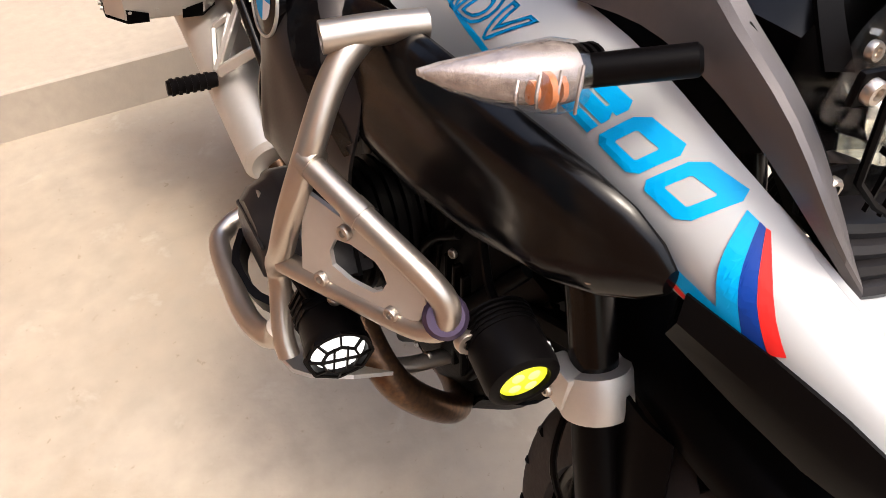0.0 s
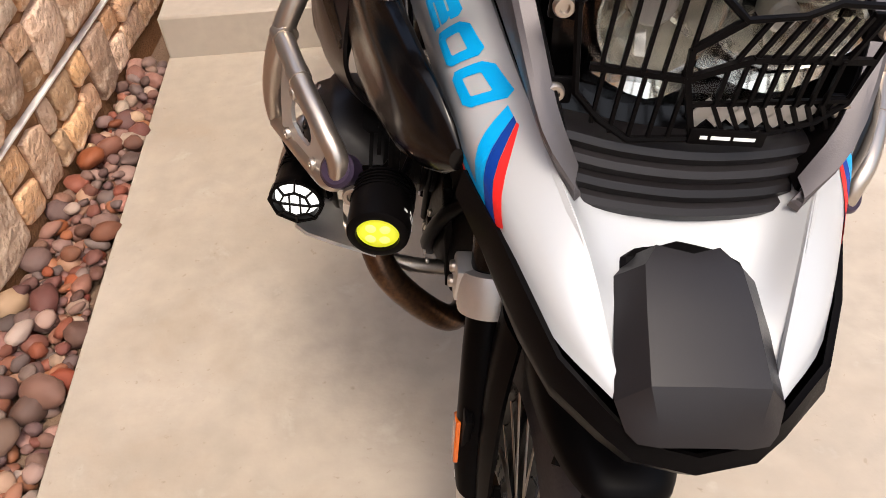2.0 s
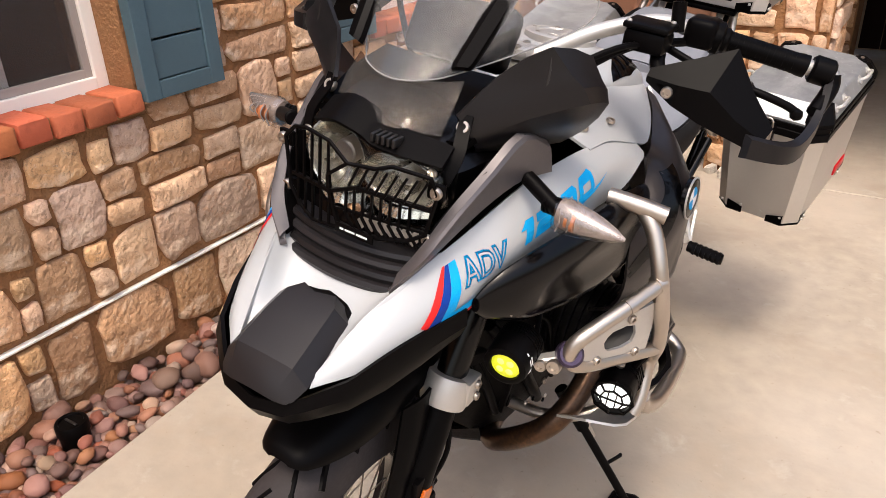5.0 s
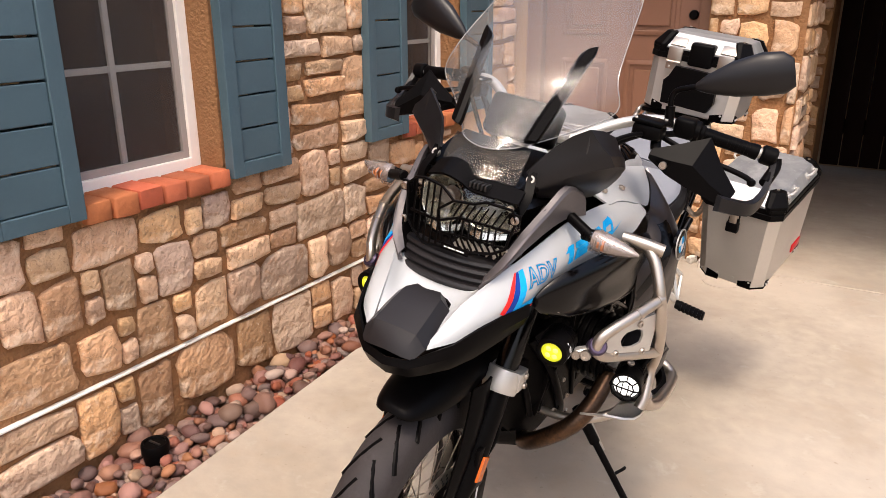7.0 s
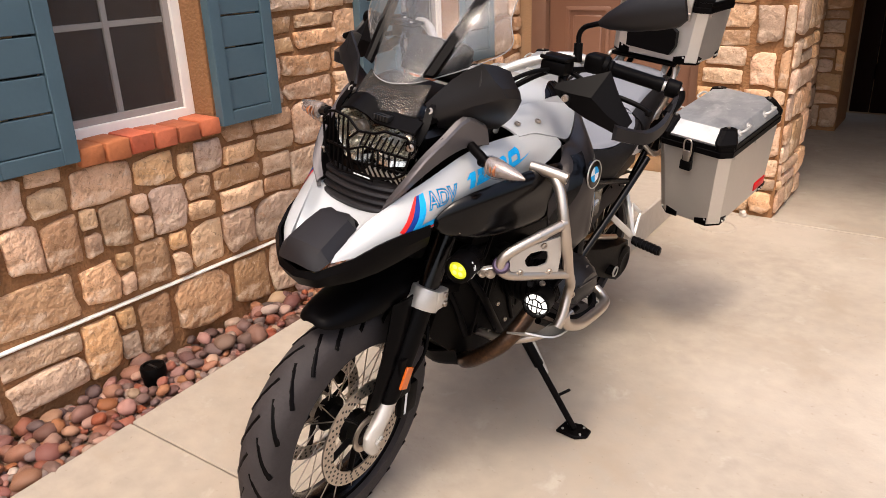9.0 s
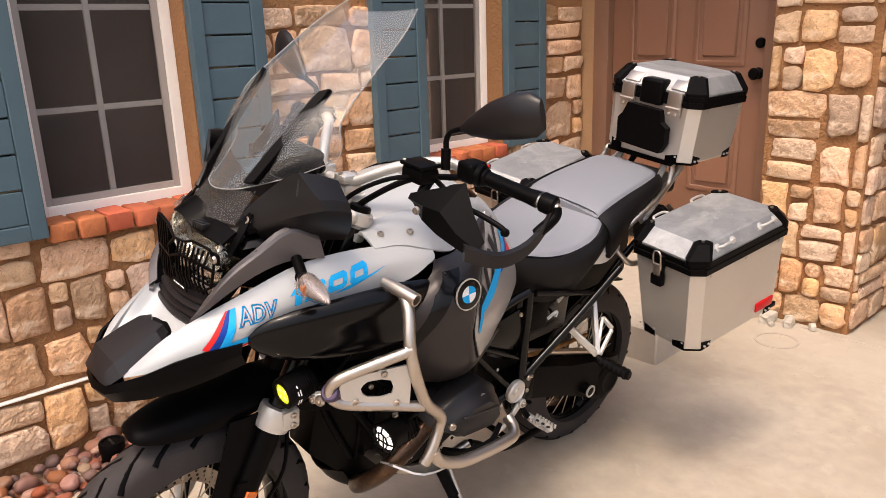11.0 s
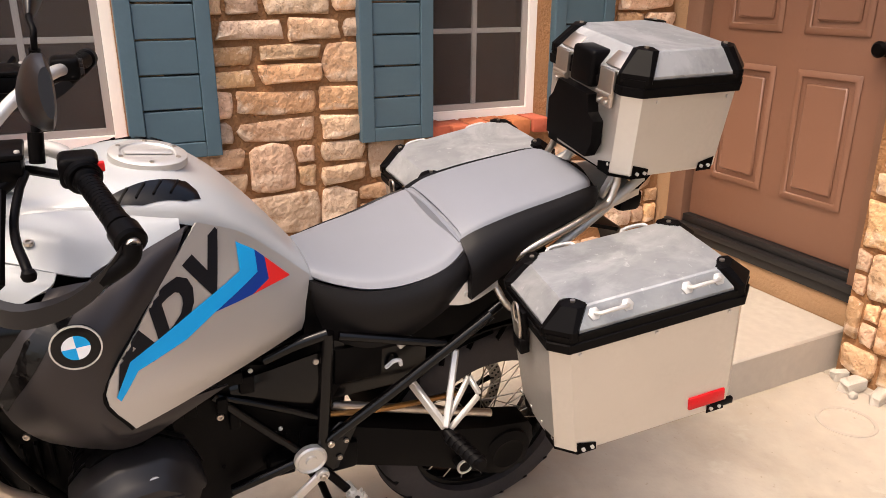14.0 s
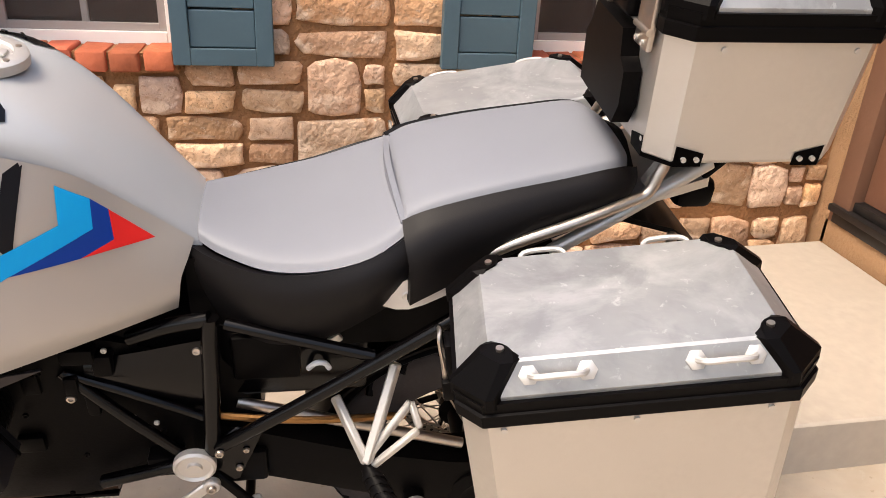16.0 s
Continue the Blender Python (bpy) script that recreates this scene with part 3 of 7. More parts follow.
# ---- windows, shutters, sills ----
def window(y0, y1, name):
    w = thing(name, "white vinyl sash window with a dark insect screen and grey glazing bars", "window", kind="structure")
    x = -0.115
    f = 0.042
    part("window_frame", join(box(x - 0.06, x, y0, y0 + f, SILL - 0.02, HEAD, 0.003), box(x - 0.06, x, y1 - f, y1, SILL - 0.02, HEAD, 0.003),
                              box(x - 0.06, x + 0.002, y0 + f, y1 - f, SILL - 0.02, SILL + 0.028, 0.003), box(x - 0.06, x, y0 + f, y1 - f, HEAD - f, HEAD, 0.003)), WHITE_FRAME, w, smooth=0)
    a, b, c = y0 + f, y1 - f, SILL + 0.028
    s = 0.026
    part("screen_frame", join(box(x - 0.03, x - 0.012, a, a + s, c, HEAD - f, 0.002), box(x - 0.03, x - 0.012, b - s, b, c, HEAD - f, 0.002),
                              box(x - 0.03, x - 0.011, a + s, b - s, c, c + s, 0.002)), GREY_FRAME, w, smooth=0)
    mid = (y0 + y1) / 2
    bars = [box(x - 0.05, x - 0.036, mid - 0.011, mid + 0.011, c, HEAD - f, 0.002)]
    for z in (1.255, 1.62):
        bars.append(box(x - 0.049, x - 0.037, a, mid - 0.011, z - 0.011, z + 0.011, 0.002))
        bars.append(box(x - 0.049, x - 0.037, mid + 0.011, b, z - 0.011, z + 0.011, 0.002))
    for bm in bars:
        part("glazing_bar", bm, WHITE_FRAME, w, smooth=0)
    part("insect_screen", moved(flat([(a + s, c + s), (b - s, c + s), (b - s, HEAD - f), (a + s, HEAD - f)]), Matrix(((0, 0, 1, x - 0.023), (1, 0, 0, 0), (0, 1, 0, 0), (0, 0, 0, 1)))), MESH, w, smooth=0)
    part("pane", box(x - 0.062, x - 0.058, a, b, c, HEAD - f), GLASS, w, smooth=0).visible_shadow = False
    tagged(finish(box(-1.6, -1.55, y0 - 0.8, y1 + 0.8, 0.2, 2.6), "room_wall", PLASTER, smooth=0), "dim interior wall behind the window", "wall", kind="structure")
    sill = thing("brick_sill", "course of red bricks under the window", "sill", "window sills")
    n = 6
    pitch = (y1 - y0 + 0.01) / n
    for i in range(n):
        b = box(-0.11, 0.045 + rnd.uniform(-0.006, 0.006), y0 - 0.01 + pitch * i + 0.006, y0 - 0.01 + pitch * (i + 1) - 0.006, 0.812 + rnd.uniform(-0.004, 0.004), SILL - 0.006 + rnd.uniform(-0.003, 0.003), 0.007)
        for v in b.verts:
            v.co += Vector((rnd.uniform(-1, 1), rnd.uniform(-1, 1), rnd.uniform(-1, 1))) * 0.002
        part("brick", b, BRICK, sill)
    part("mortar_bed", box(-0.11, 0.022, y0 - 0.012, y1 + 0.004, 0.806, SILL - 0.014), MORTAR, sill)


window(*OPEN[0], "window_1")
window(*OPEN[1], "window_2")
bm = join(box(-1.6, -0.3, -0.4, -0.35, 0.2, 2.6), box(-1.6, -0.3, 3.9, 3.95, 0.2, 2.6), box(-1.6, -0.3, -0.4, 3.95, 2.6, 2.65), box(-1.6, -0.3, -0.4, 3.95, 0.15, 0.2))
tagged(finish(bm, "room_shell", PLASTER, smooth=0), "dim room behind the windows", "wall", kind="structure")


def shutter():
    s = thing("window_shutter", "slate-blue painted wooden shutter with horizontal boards", "shutter", "window shutters")
    W, z0, z1 = 0.315, 0.84, 2.14
    part("stile", box(0.004, 0.048, 0, 0.055, z0, z1, 0.003), SHUTTER, s, smooth=0)
    part("stile", box(0.004, 0.048, W - 0.055, W, z0, z1, 0.003), SHUTTER, s, smooth=0)
    part("rail", box(0.004, 0.047, 0.055, W - 0.055, z0, z0 + 0.055, 0.003), SHUTTER, s, smooth=0)
    part("rail", box(0.004, 0.047, 0.055, W - 0.055, z1 - 0.055, z1, 0.003), SHUTTER, s, smooth=0)
    z = z0 + 0.058
    while z < z1 - 0.08:
        h = min(0.122, z1 - 0.058 - z)
        b = box(0.008, 0.040, 0.056, W - 0.056, z, z + h - 0.007, 0.003)
        part("board", b, SHUTTER, s, smooth=0)
        z += h
    part("backing", box(0.0, 0.006, 0.01, W - 0.01, z0 + 0.01, z1 - 0.01), BLACK_TRIM, s)
    return s


first = shutter()
first.matrix_world = pose(0.012, 0.295, 0)
for y, dz in ((1.222, 0.0), (2.09, 0.0), (2.99, 0.025)):
    copy_thing(first, pose(0.012, y, dz))

# drip screed along the foot of the wall
tagged(finish(box(-0.01, 0.022, -5.0, 3.0, 0.264, 0.271, 0.001), "drip_screed", WHITE_FRAME), "thin off-white metal drip screed along the stone wall", "trim", kind="structure")


# ---- door ----
door = thing("door_1", "brown six-panel front door, closed", "door", kind="structure", m=pose(0, 3.745, 0))
Z0 = DOORZ
part("door_leaf", box(DOOR0, DOOR1, 0, 0.045, Z0, Z0 + 2.03, 0.002), DOOR, door)
mid = (DOOR0 + DOOR1) / 2
for px in ((DOOR0 + 0.115, mid - 0.055), (mid + 0.055, DOOR1 - 0.115)):
    for pz in ((Z0 + 0.21, Z0 + 0.745), (Z0 + 0.885, Z0 + 1.50), (Z0 + 1.62, Z0 + 1.90)):
        o = [(px[0], pz[0]), (px[1], pz[0]), (px[1], pz[1]), (px[0], pz[1])]
        g = 0.028
        i = [(px[0] + g, pz[0] + g), (px[1] - g, pz[0] + g), (px[1] - g, pz[1] - g), (px[0] + g, pz[1] - g)]
        m = Matrix.Rotation(radians(90), 4, "X")
        mould = plate(o, 0.001, 0.011, m, hole=i)
        bmesh.ops.bevel(mould, geom=mould.edges[:], offset=0.004, segments=1, profile=0.5, affect="EDGES")
        part("panel_moulding", mould, DOOR, door)
        part("panel", box(px[0] + g + 0.022, px[1] - g - 0.022, -0.012, 0.0, pz[0] + g + 0.022, pz[1] - g - 0.022, 0.008, 1), DOOR, door)
for z, r in ((1.235, 0.030), (1.385, 0.026)):
    k = lathe([(r * 0.95, 0.0), (r, -0.006), (r * 0.5, -0.012), (r * 0.42, -0.03), (r * 0.95, -0.045), (r, -0.058), (r * 0.7, -0.07), (0.001, -0.072)] if r > 0.028 else [(r, 0), (r, -0.012), (r * 0.8, -0.02), (0.001, -0.021)], (1.085, 0, z), "Y", 20)
    part("door_knob" if r > 0.028 else "deadbolt", k, ENGINE, door)
part("door_jamb", box(0.095, DOOR0 - 0.003, -0.05, 0.1, 0.27, 2.45, 0.004), FRAME_WOOD, door)
part("door_jamb", box(DOOR1 + 0.003, 1.23, -0.05, 0.1, 0.27, 2.45, 0.004), FRAME_WOOD, door)
part("door_head", box(DOOR0 - 0.003, DOOR1 + 0.003, -0.05, 0.1, Z0 + 2.034, 2.45, 0.004), FRAME_WOOD, door)
part("threshold", join(box(0.10, 1.2, -0.07, 0.05, 0.315, 0.345, 0.006), box(0.12, 1.2, -0.035, 0.05, 0.345, 0.382, 0.004), box(0.12, 1.2, -0.055, 0.03, 0.272, 0.315, 0.004)), BLACK_TRIM, door, "worn black metal threshold")
part("base_board", box(0.075, 1.2, -0.045, 0.1, 0.165, 0.272, 0.004), TAN, door, "tan painted riser below the threshold")

# ---- motorcycle: x to its left, y to its rear, z up; it leans on its side stand ----
bike = thing("motorcycle", "white and black adventure motorcycle with aluminium luggage on its side stand", "motorcycle", m=pose(1.235, 0, 0, 0, 9.1, 0))


def both(name, bm, mat, label="", parent=None, smooth=40):
    """A part and its mirror image on the other side."""
    c = flipped(bm)
    return part(name, bm, mat, parent or bike, label, smooth), part(name, c, mat, parent or bike, label, smooth)


def screw(p, d, r=0.009, parent=None, mat=None):
    """A round socket screw head at p, facing along d."""
    d = Vector(d).normalized()
    bm = lathe([(r, 0), (r, r * 0.5), (r * 0.85, r * 0.75), (r * 0.5, r * 0.75), (r * 0.45, r * 0.35), (0.0005, r * 0.35)], (0, 0, 0), "Z", 14)
    moved(bm, Matrix.Translation(p) @ d.to_track_quat("Z", "Y").to_matrix().to_4x4())
    return part("screw", bm, mat or STEEL, parent or bike)


# wheels
def wheel(cy, cz, R, width, rim_r, name, tread):
    c = (0, cy, cz)
    w2 = width / 2
    rim = lathe([(rim_r - 0.012, -w2 * 0.62), (rim_r + 0.010, -w2 * 0.68), (rim_r + 0.010, -w2 * 0.58), (rim_r - 0.010, -w2 * 0.5), (rim_r - 0.022, -w2 * 0.2), (rim_r - 0.022, w2 * 0.2),
                 (rim_r - 0.010, w2 * 0.5), (rim_r + 0.010, w2 * 0.58), (rim_r + 0.010, w2 * 0.68), (rim_r - 0.012, w2 * 0.62), (rim_r - 0.030, w2 * 0.2), (rim_r - 0.030, -w2 * 0.2)], c, "X", 56, closed=True)
    ob = part(name, rim, GLOSS_BLACK, bike, "black spoked rim")
    prof = []
    for i in range(15):
        a = math.pi * (i / 14)
        rr = (R - rim_r)
        prof.append((rim_r + rr * math.sin(a) ** 0.62, -w2 * math.cos(a) * (1.0 if 2 < i < 12 else 0.93)))
    tyre = lathe(prof, c, "X", 64, closed=True)
    part("tyre", tyre, RUBBER, ob, "worn road-biased tyre")
    # slanting tread grooves
    n = 22
    bars = None
    for i in range(n):
        for s in (-1, 1):
            pts = []
            for k in range(6):
                f = k / 5
                a = 2 * math.pi * (i + (0.5 if s > 0 else 0)) / n + f * 0.30
                x = s * w2 * (0.10 + 0.68 * f)
                phi = math.acos(max(-1, min(1, -x / w2)))
                r = rim_r + (R - rim_r) * math.sin(phi) ** 0.62 - 0.0068 * tread
                pts.append(Vector((x, cy + math.cos(a) * r, cz + math.sin(a) * r)))
            b = tube(pts, 0.0078 * tread, 7, 1, straight=True)
            bars = b if bars is None else join(bars, b)
    tagged(part("tread_groove", bars, BLACK, ob), kind="stuff")
    hub = lathe([(0.03, -w2 * 0.9), (0.045, -w2 * 0.9), (0.05, -w2 * 0.6), (0.032, -w2 * 0.45), (0.032, w2 * 0.45), (0.05, w2 * 0.6), (0.045, w2 * 0.9), (0.03, w2 * 0.9)], c, "X", 28)
    part("hub", hub, ENGINE, ob)
    for i in range(20):
        for s in (-1, 1):
            a = 2 * math.pi * (i + (0.25 if s > 0 else -0.25)) / 20
            a2 = a + (0.32 if i % 2 else -0.32)
            p = Vector((s * w2 * 0.62, cy + math.cos(a2) * 0.046, cz + math.sin(a2) * 0.046))
            q = Vector((s * w2 * 0.5, cy + math.cos(a) * (rim_r - 0.008), cz + math.sin(a) * (rim_r - 0.008)))
            part("spoke", disc_between(p, q, 0.0017, 6), STEEL, ob)
    return ob


FY, FZ, RY, RZ = 0.490, 0.328, 1.962, 0.318
front = wheel(FY, FZ, 0.328, 0.122, 0.242, "front_wheel", 1.0)
rear = wheel(RY, RZ, 0.318, 0.172, 0.220, "rear_wheel", 1.1)


def brake_disc(x, cy, cz, r0, r1, parent):
    d = lathe([(r0, -0.0025), (r1, -0.0025), (r1, 0.0025), (r0, 0.0025)], (x, cy, cz), "X", 48, closed=True)
    ob = part("brake_disc", d, STEEL, parent)
    holes = None
    for i in range(36):
        for k, rr in enumerate((0.80, 0.87, 0.94)):
            a = 2 * math.pi * (i + k * 0.33) / 36
            h = disc_between((x - 0.0032, cy + math.cos(a) * r1 * rr, cz + math.sin(a) * r1 * rr), (x + 0.0032, cy + math.cos(a) * r1 * rr, cz + math.sin(a) * r1 * rr), 0.0038, 8)
            holes = h if holes is None else join(holes, h)
    tagged(part("drilling", holes, BLACK_TRIM, ob), kind="stuff")
    for i in range(6):
        a = 2 * math.pi * i / 6
        part("carrier_arm", beam((x - 0.004, cy + math.cos(a) * 0.045, cz + math.sin(a) * 0.045), (x - 0.004, cy + math.cos(a + 0.2) * (r0 + 0.006), cz + math.sin(a + 0.2) * (r0 + 0.006)), 0.016, 0.006, 0.001), ENGINE, ob)
    part("sensor_ring", lathe([(0.034, -0.002), (0.050, -0.002), (0.050, 0.003), (0.034, 0.003)], (x + (0.012 if x > 0 else -0.012), cy, cz), "X", 40, closed=True), STEEL, ob)
    return ob


brake_disc(0.072, FY, FZ, 0.112, 0.150, front)
brake_disc(-0.072, FY, FZ, 0.112, 0.150, front)
brake_disc(-0.095, RY, RZ, 0.10, 0.135, rear)

# fork
for s in (1, -1):
    x = 0.108 * s
    up = lambda z: (x, 0.515 + (z - 0.36) * 0.478, z)
    part("fork_tube", disc_between(up(0.60), up(1.10), 0.027, 24), GLOSS_BLACK, bike)
    leg = loft([[Vector((x + math.cos(a) * rx, p[1] + math.sin(a) * ry, p[2])) for a in [2 * math.pi * i / 20 for i in range(20)]] for p, rx, ry in
                ((up(0.42), 0.024, 0.026), (up(0.46), 0.030, 0.032), (up(0.60), 0.030, 0.033), (up(0.655), 0.028, 0.030))])
    part("fork_leg", leg, BLACK, bike)
    foot = loft([[Vector((x + math.cos(a) * rx, p[1] + math.sin(a) * ry, p[2])) for a in [2 * math.pi * i / 20 for i in range(20)]] for p, rx, ry in
                 (((x, FY + 0.002, FZ - 0.045), 0.014, 0.018), ((x, FY, FZ - 0.02), 0.018, 0.034), ((x, FY + 0.002, FZ + 0.015), 0.019, 0.034), (up(0.385), 0.021, 0.026), (up(0.45), 0.024, 0.026))])
    f = part("fork_foot", foot, CAST, bike, "cast silver fork foot")
    part("axle_nut", disc_between((x + 0.018 * s, FY, FZ), (x + 0.026 * s, FY, FZ), 0.016, 6, bevel=0.002), CAST, f)
    part("axle", disc_between((x - 0.02 * s, FY, FZ), (x + 0.030 * s, FY, FZ), 0.010, 16), STEEL, f)
    c0, c1 = Vector(up(0.645)), Vector(up(0.70))
    cl = lathe([(0.029, 0), (0.040, 0.002), (0.042, 0.010), (0.042, 0.048), (0.040, 0.056), (0.029, 0.058)], (0, 0, 0), "Z", 28)
    moved(cl, Matrix.Translation(c0) @ (c1 - c0).to_track_quat("Z", "Y").to_matrix().to_4x4())
    k = part("fork_clamp", cl, CAST, bike, "cast silver clamp round the fork tube")
    lug = box(x + 0.020 * s, x + 0.046 * s, up(0.67)[1] - 0.004, up(0.67)[1] + 0.040, 0.652, 0.702, 0.005)
    part("lug", lug, CAST, k)
    for z in (0.664, 0.690):
        screw((x + 0.046 * s, up(0.67)[1] + 0.022, z), (s, 0, 0), 0.008, k)
    bra = part("reflector_bracket", box(x + 0.012 * s, x + 0.024 * s, 0.555, 0.605, 0.423, 0.540, 0.003), BLACK, bike)
    rf = plate([(-0.015, -0.031), (0.015, -0.031), (0.015, 0.031), (-0.015, 0.031)], 0, 0.008, bevel=0.002)
    moved(rf, Matrix.Translation((x + 0.024 * s, 0.574, 0.483)) @ Matrix.Rotation(radians(-24), 4, "X") @ Matrix.Rotation(radians(90 * s), 4, "Y") @ Matrix.Rotation(radians(90), 4, "Z"))
    part("side_reflector", rf, ORANGE, bra, "amber reflector")
    cal = box(x - 0.012 * s, x + 0.014 * s, 0.585, 0.66, 0.33, 0.43, 0.012)
    ca = part("brake_caliper", cal, ENGINE, bike)
    part("marking", box(x + 0.014 * s, x + 0.0150 * s, 0.598, 0.606, 0.345, 0.415), DECALWHITE, ca)
    part("brake_hose", tube([(x * 0.95, 0.64, 0.43), (x * 1.1, 0.68, 0.52), (x * 0.8, 0.71, 0.62), (x * 0.6, 0.72, 0.74)], 0.005, 8), BLACK, bike)
part("fork_bridge", box(-0.10, 0.10, 0.655, 0.705, 0.655, 0.70, 0.014), CAST, bike, "cast silver fork bridge")
part("control_arm", join(beam((0.06, 0.68, 0.675), (0.10, 0.92, 0.60), 0.03, 0.035, 0.006), beam((-0.06, 0.68, 0.675), (-0.10, 0.92, 0.60), 0.03, 0.035, 0.006)), ENGINE, bike)
part("steering_head", disc_between((0, 0.80, 0.98), (0, 0.88, 1.14), 0.035, 20, bevel=0.004), CAST, bike)
part("shock_absorber", disc_between((0, 0.72, 0.69), (0, 0.86, 1.0), 0.035, 20), ENGINE, bike)

# front mudguard
rows = []
for y, hw, zr, ze in ((0.362, 0.018, 0.688, 0.683), (0.376, 0.044, 0.704, 0.680), (0.43, 0.066, 0.722, 0.674), (0.50, 0.078, 0.734, 0.672), (0.60, 0.080, 0.738, 0.678), (0.70, 0.074, 0.737, 0.684), (0.78, 0.066, 0.729, 0.682), (0.84, 0.058, 0.712, 0.678)):
    rows.append([(-hw, y, ze), (-hw * 0.96, y, ze + (zr - ze) * 0.40), (-hw * 0.62, y, ze + (zr - ze) * 0.86), (0, y, zr), (hw * 0.62, y, ze + (zr - ze) * 0.86), (hw * 0.96, y, ze + (zr - ze) * 0.40), (hw, y, ze)])
part("front_mudguard", sheet(rows, 0.004, 3), BLACK, bike, "matt black front mudguard")
for s in (1, -1):
    b = sheet([[(x * s, y, z) for x, y, z in col] for col in (
        ((0.086, 0.562, 0.682), (0.096, 0.536, 0.61), (0.100, 0.510, 0.53), (0.100, 0.484, 0.45), (0.098, 0.474, 0.415)),
        ((0.100, 0.598, 0.690), (0.110, 0.570, 0.61), (0.113, 0.541, 0.53), (0.110, 0.510, 0.45), (0.106, 0.498, 0.412)),
        ((0.098, 0.636, 0.690), (0.107, 0.602, 0.61), (0.109, 0.570, 0.53), (0.107, 0.538, 0.45), (0.103, 0.524, 0.418)))], 0.006 * s, 3)
    part("mudguard_stay", b, BLACK, bike, "black fork cover below the mudguard")

# beak
def side_panel():
    low = [(0.069, 0.348, 0.872), (0.116, 0.398, 0.892), (0.153, 0.486, 0.912), (0.182, 0.590, 0.930), (0.208, 0.70, 0.962), (0.236, 0.82, 0.994), (0.258, 0.92, 1.014), (0.262, 0.985, 1.046)]
    mid = [(0.068, 0.352, 0.876), (0.110, 0.408, 0.918), (0.151, 0.494, 0.950), (0.184, 0.583, 0.986), (0.212, 0.69, 1.024), (0.236, 0.81, 1.050), (0.240, 0.915, 1.058), (0.256, 0.995, 1.052)]
    upp = [(0.064, 0.357, 0.880), (0.088, 0.432, 0.945), (0.116, 0.505, 0.988), (0.146, 0.58, 1.030), (0.176, 0.68, 1.076), (0.194, 0.80, 1.088), (0.206, 0.90, 1.080), (0.236, 1.002, 1.062)]
    return [low, mid, upp]


panel_bm = sheet(side_panel(), 0.005, 4)
panel_ref = panel_bm.copy()
panel_l, panel_r = both("side_fairing", panel_bm, WHITE, "glossy white side fairing with blue and red graphics")
hood = sheet([[(-0.072, 0.372, 0.880), (-0.035, 0.385, 0.886), (0, 0.388, 0.888), (0.035, 0.385, 0.886), (0.072, 0.372, 0.880)],
              [(-0.090, 0.432, 0.944), (-0.060, 0.440, 0.918), (0, 0.445, 0.910), (0.060, 0.440, 0.918), (0.090, 0.432, 0.944)],
              [(-0.112, 0.492, 0.982), (-0.075, 0.490, 0.948), (0, 0.485, 0.938), (0.075, 0.490, 0.948), (0.112, 0.492, 0.982)],
              [(-0.130, 0.545, 1.010), (-0.080, 0.535, 0.968), (0, 0.520, 0.957), (0.080, 0.535, 0.968), (0.130, 0.545, 1.010)]], 0.005, 5)
part("beak_top", hood, WHITE, bike, "glossy white beak")


def nose_rows(rows):
    """Rows of the nose: y, half width and height at the edge, half width and height of the flat top."""
    return [[(-ho, y, zo), (-hi, y, zi), (0, y - 0.001, zi + 0.002), (hi, y, zi), (ho, y, zo)] for y, ho, zo, hi, zi in rows]


nose = sheet(nose_rows(((0.447, 0.029, 0.912, 0.019, 0.924), (0.436, 0.045, 0.906, 0.034, 0.920), (0.400, 0.049, 0.890, 0.038, 0.906), (0.350, 0.053, 0.864, 0.041, 0.883), (0.339, 0.050, 0.852, 0.037, 0.868), (0.332, 0.047, 0.845, 0.034, 0.851))), 0.02, 1)
part("beak_nose", nose, NOSE, bike, "dark grey textured nose piece of the beak", 18)
rim_bm = sheet(nose_rows(((0.474, 0.036, 0.903, 0.020, 0.911), (0.457, 0.061, 0.899, 0.045, 0.910), (0.425, 0.063, 0.889, 0.046, 0.898), (0.385, 0.058, 0.876, 0.046, 0.880))), 0.016, 1)
part("nose_rim", rim_bm, BLACK, bike, "", 18)
cols = [(0.180, 0.550, 0.936, 0.878), (0.156, 0.482, 0.926, 0.854), (0.136, 0.425, 0.912, 0.838), (0.112, 0.372, 0.890, 0.828), (0.073, 0.338, 0.867, 0.815), (0.049, 0.322, 0.852, 0.808), (0.0, 0.314, 0.845, 0.803)]
full = cols + [(-x, y, a, b) for x, y, a, b in cols[-2::-1]]
band = sheet([[(x, y, a) for x, y, a, b in full], [(x * 1.03, y - 0.006, (a + b) / 2 + 0.006) for x, y, a, b in full], [(x * 0.94, y + 0.012, b) for x, y, a, b in full], [(x * 0.6, y + 0.06, b + 0.01) for x, y, a, b in full]], 0.006, 1)
part("beak_lower", band, BLACK, bike, "matt black lower beak")

# graphics on the side fairings
LAYER = [0]


def graphic(name, bm, mat, panels, ref, s):
    """bm is flat in (y, z) seen from the left; laid on the panel and, for s < 0, mirrored."""
    for v in bm.verts:
        v.co = Vector((1.0, v.co.x, v.co.y))
    LAYER[0] += 1
    lay_on(bm, ref, (-1, 0, 0), offset=0.0008 + 0.0003 * (LAYER[0] % 8), cuts=0.010)
    if s < 0:
        bm = flipped(bm)
    part(name, bm, mat, panels, smooth=0)


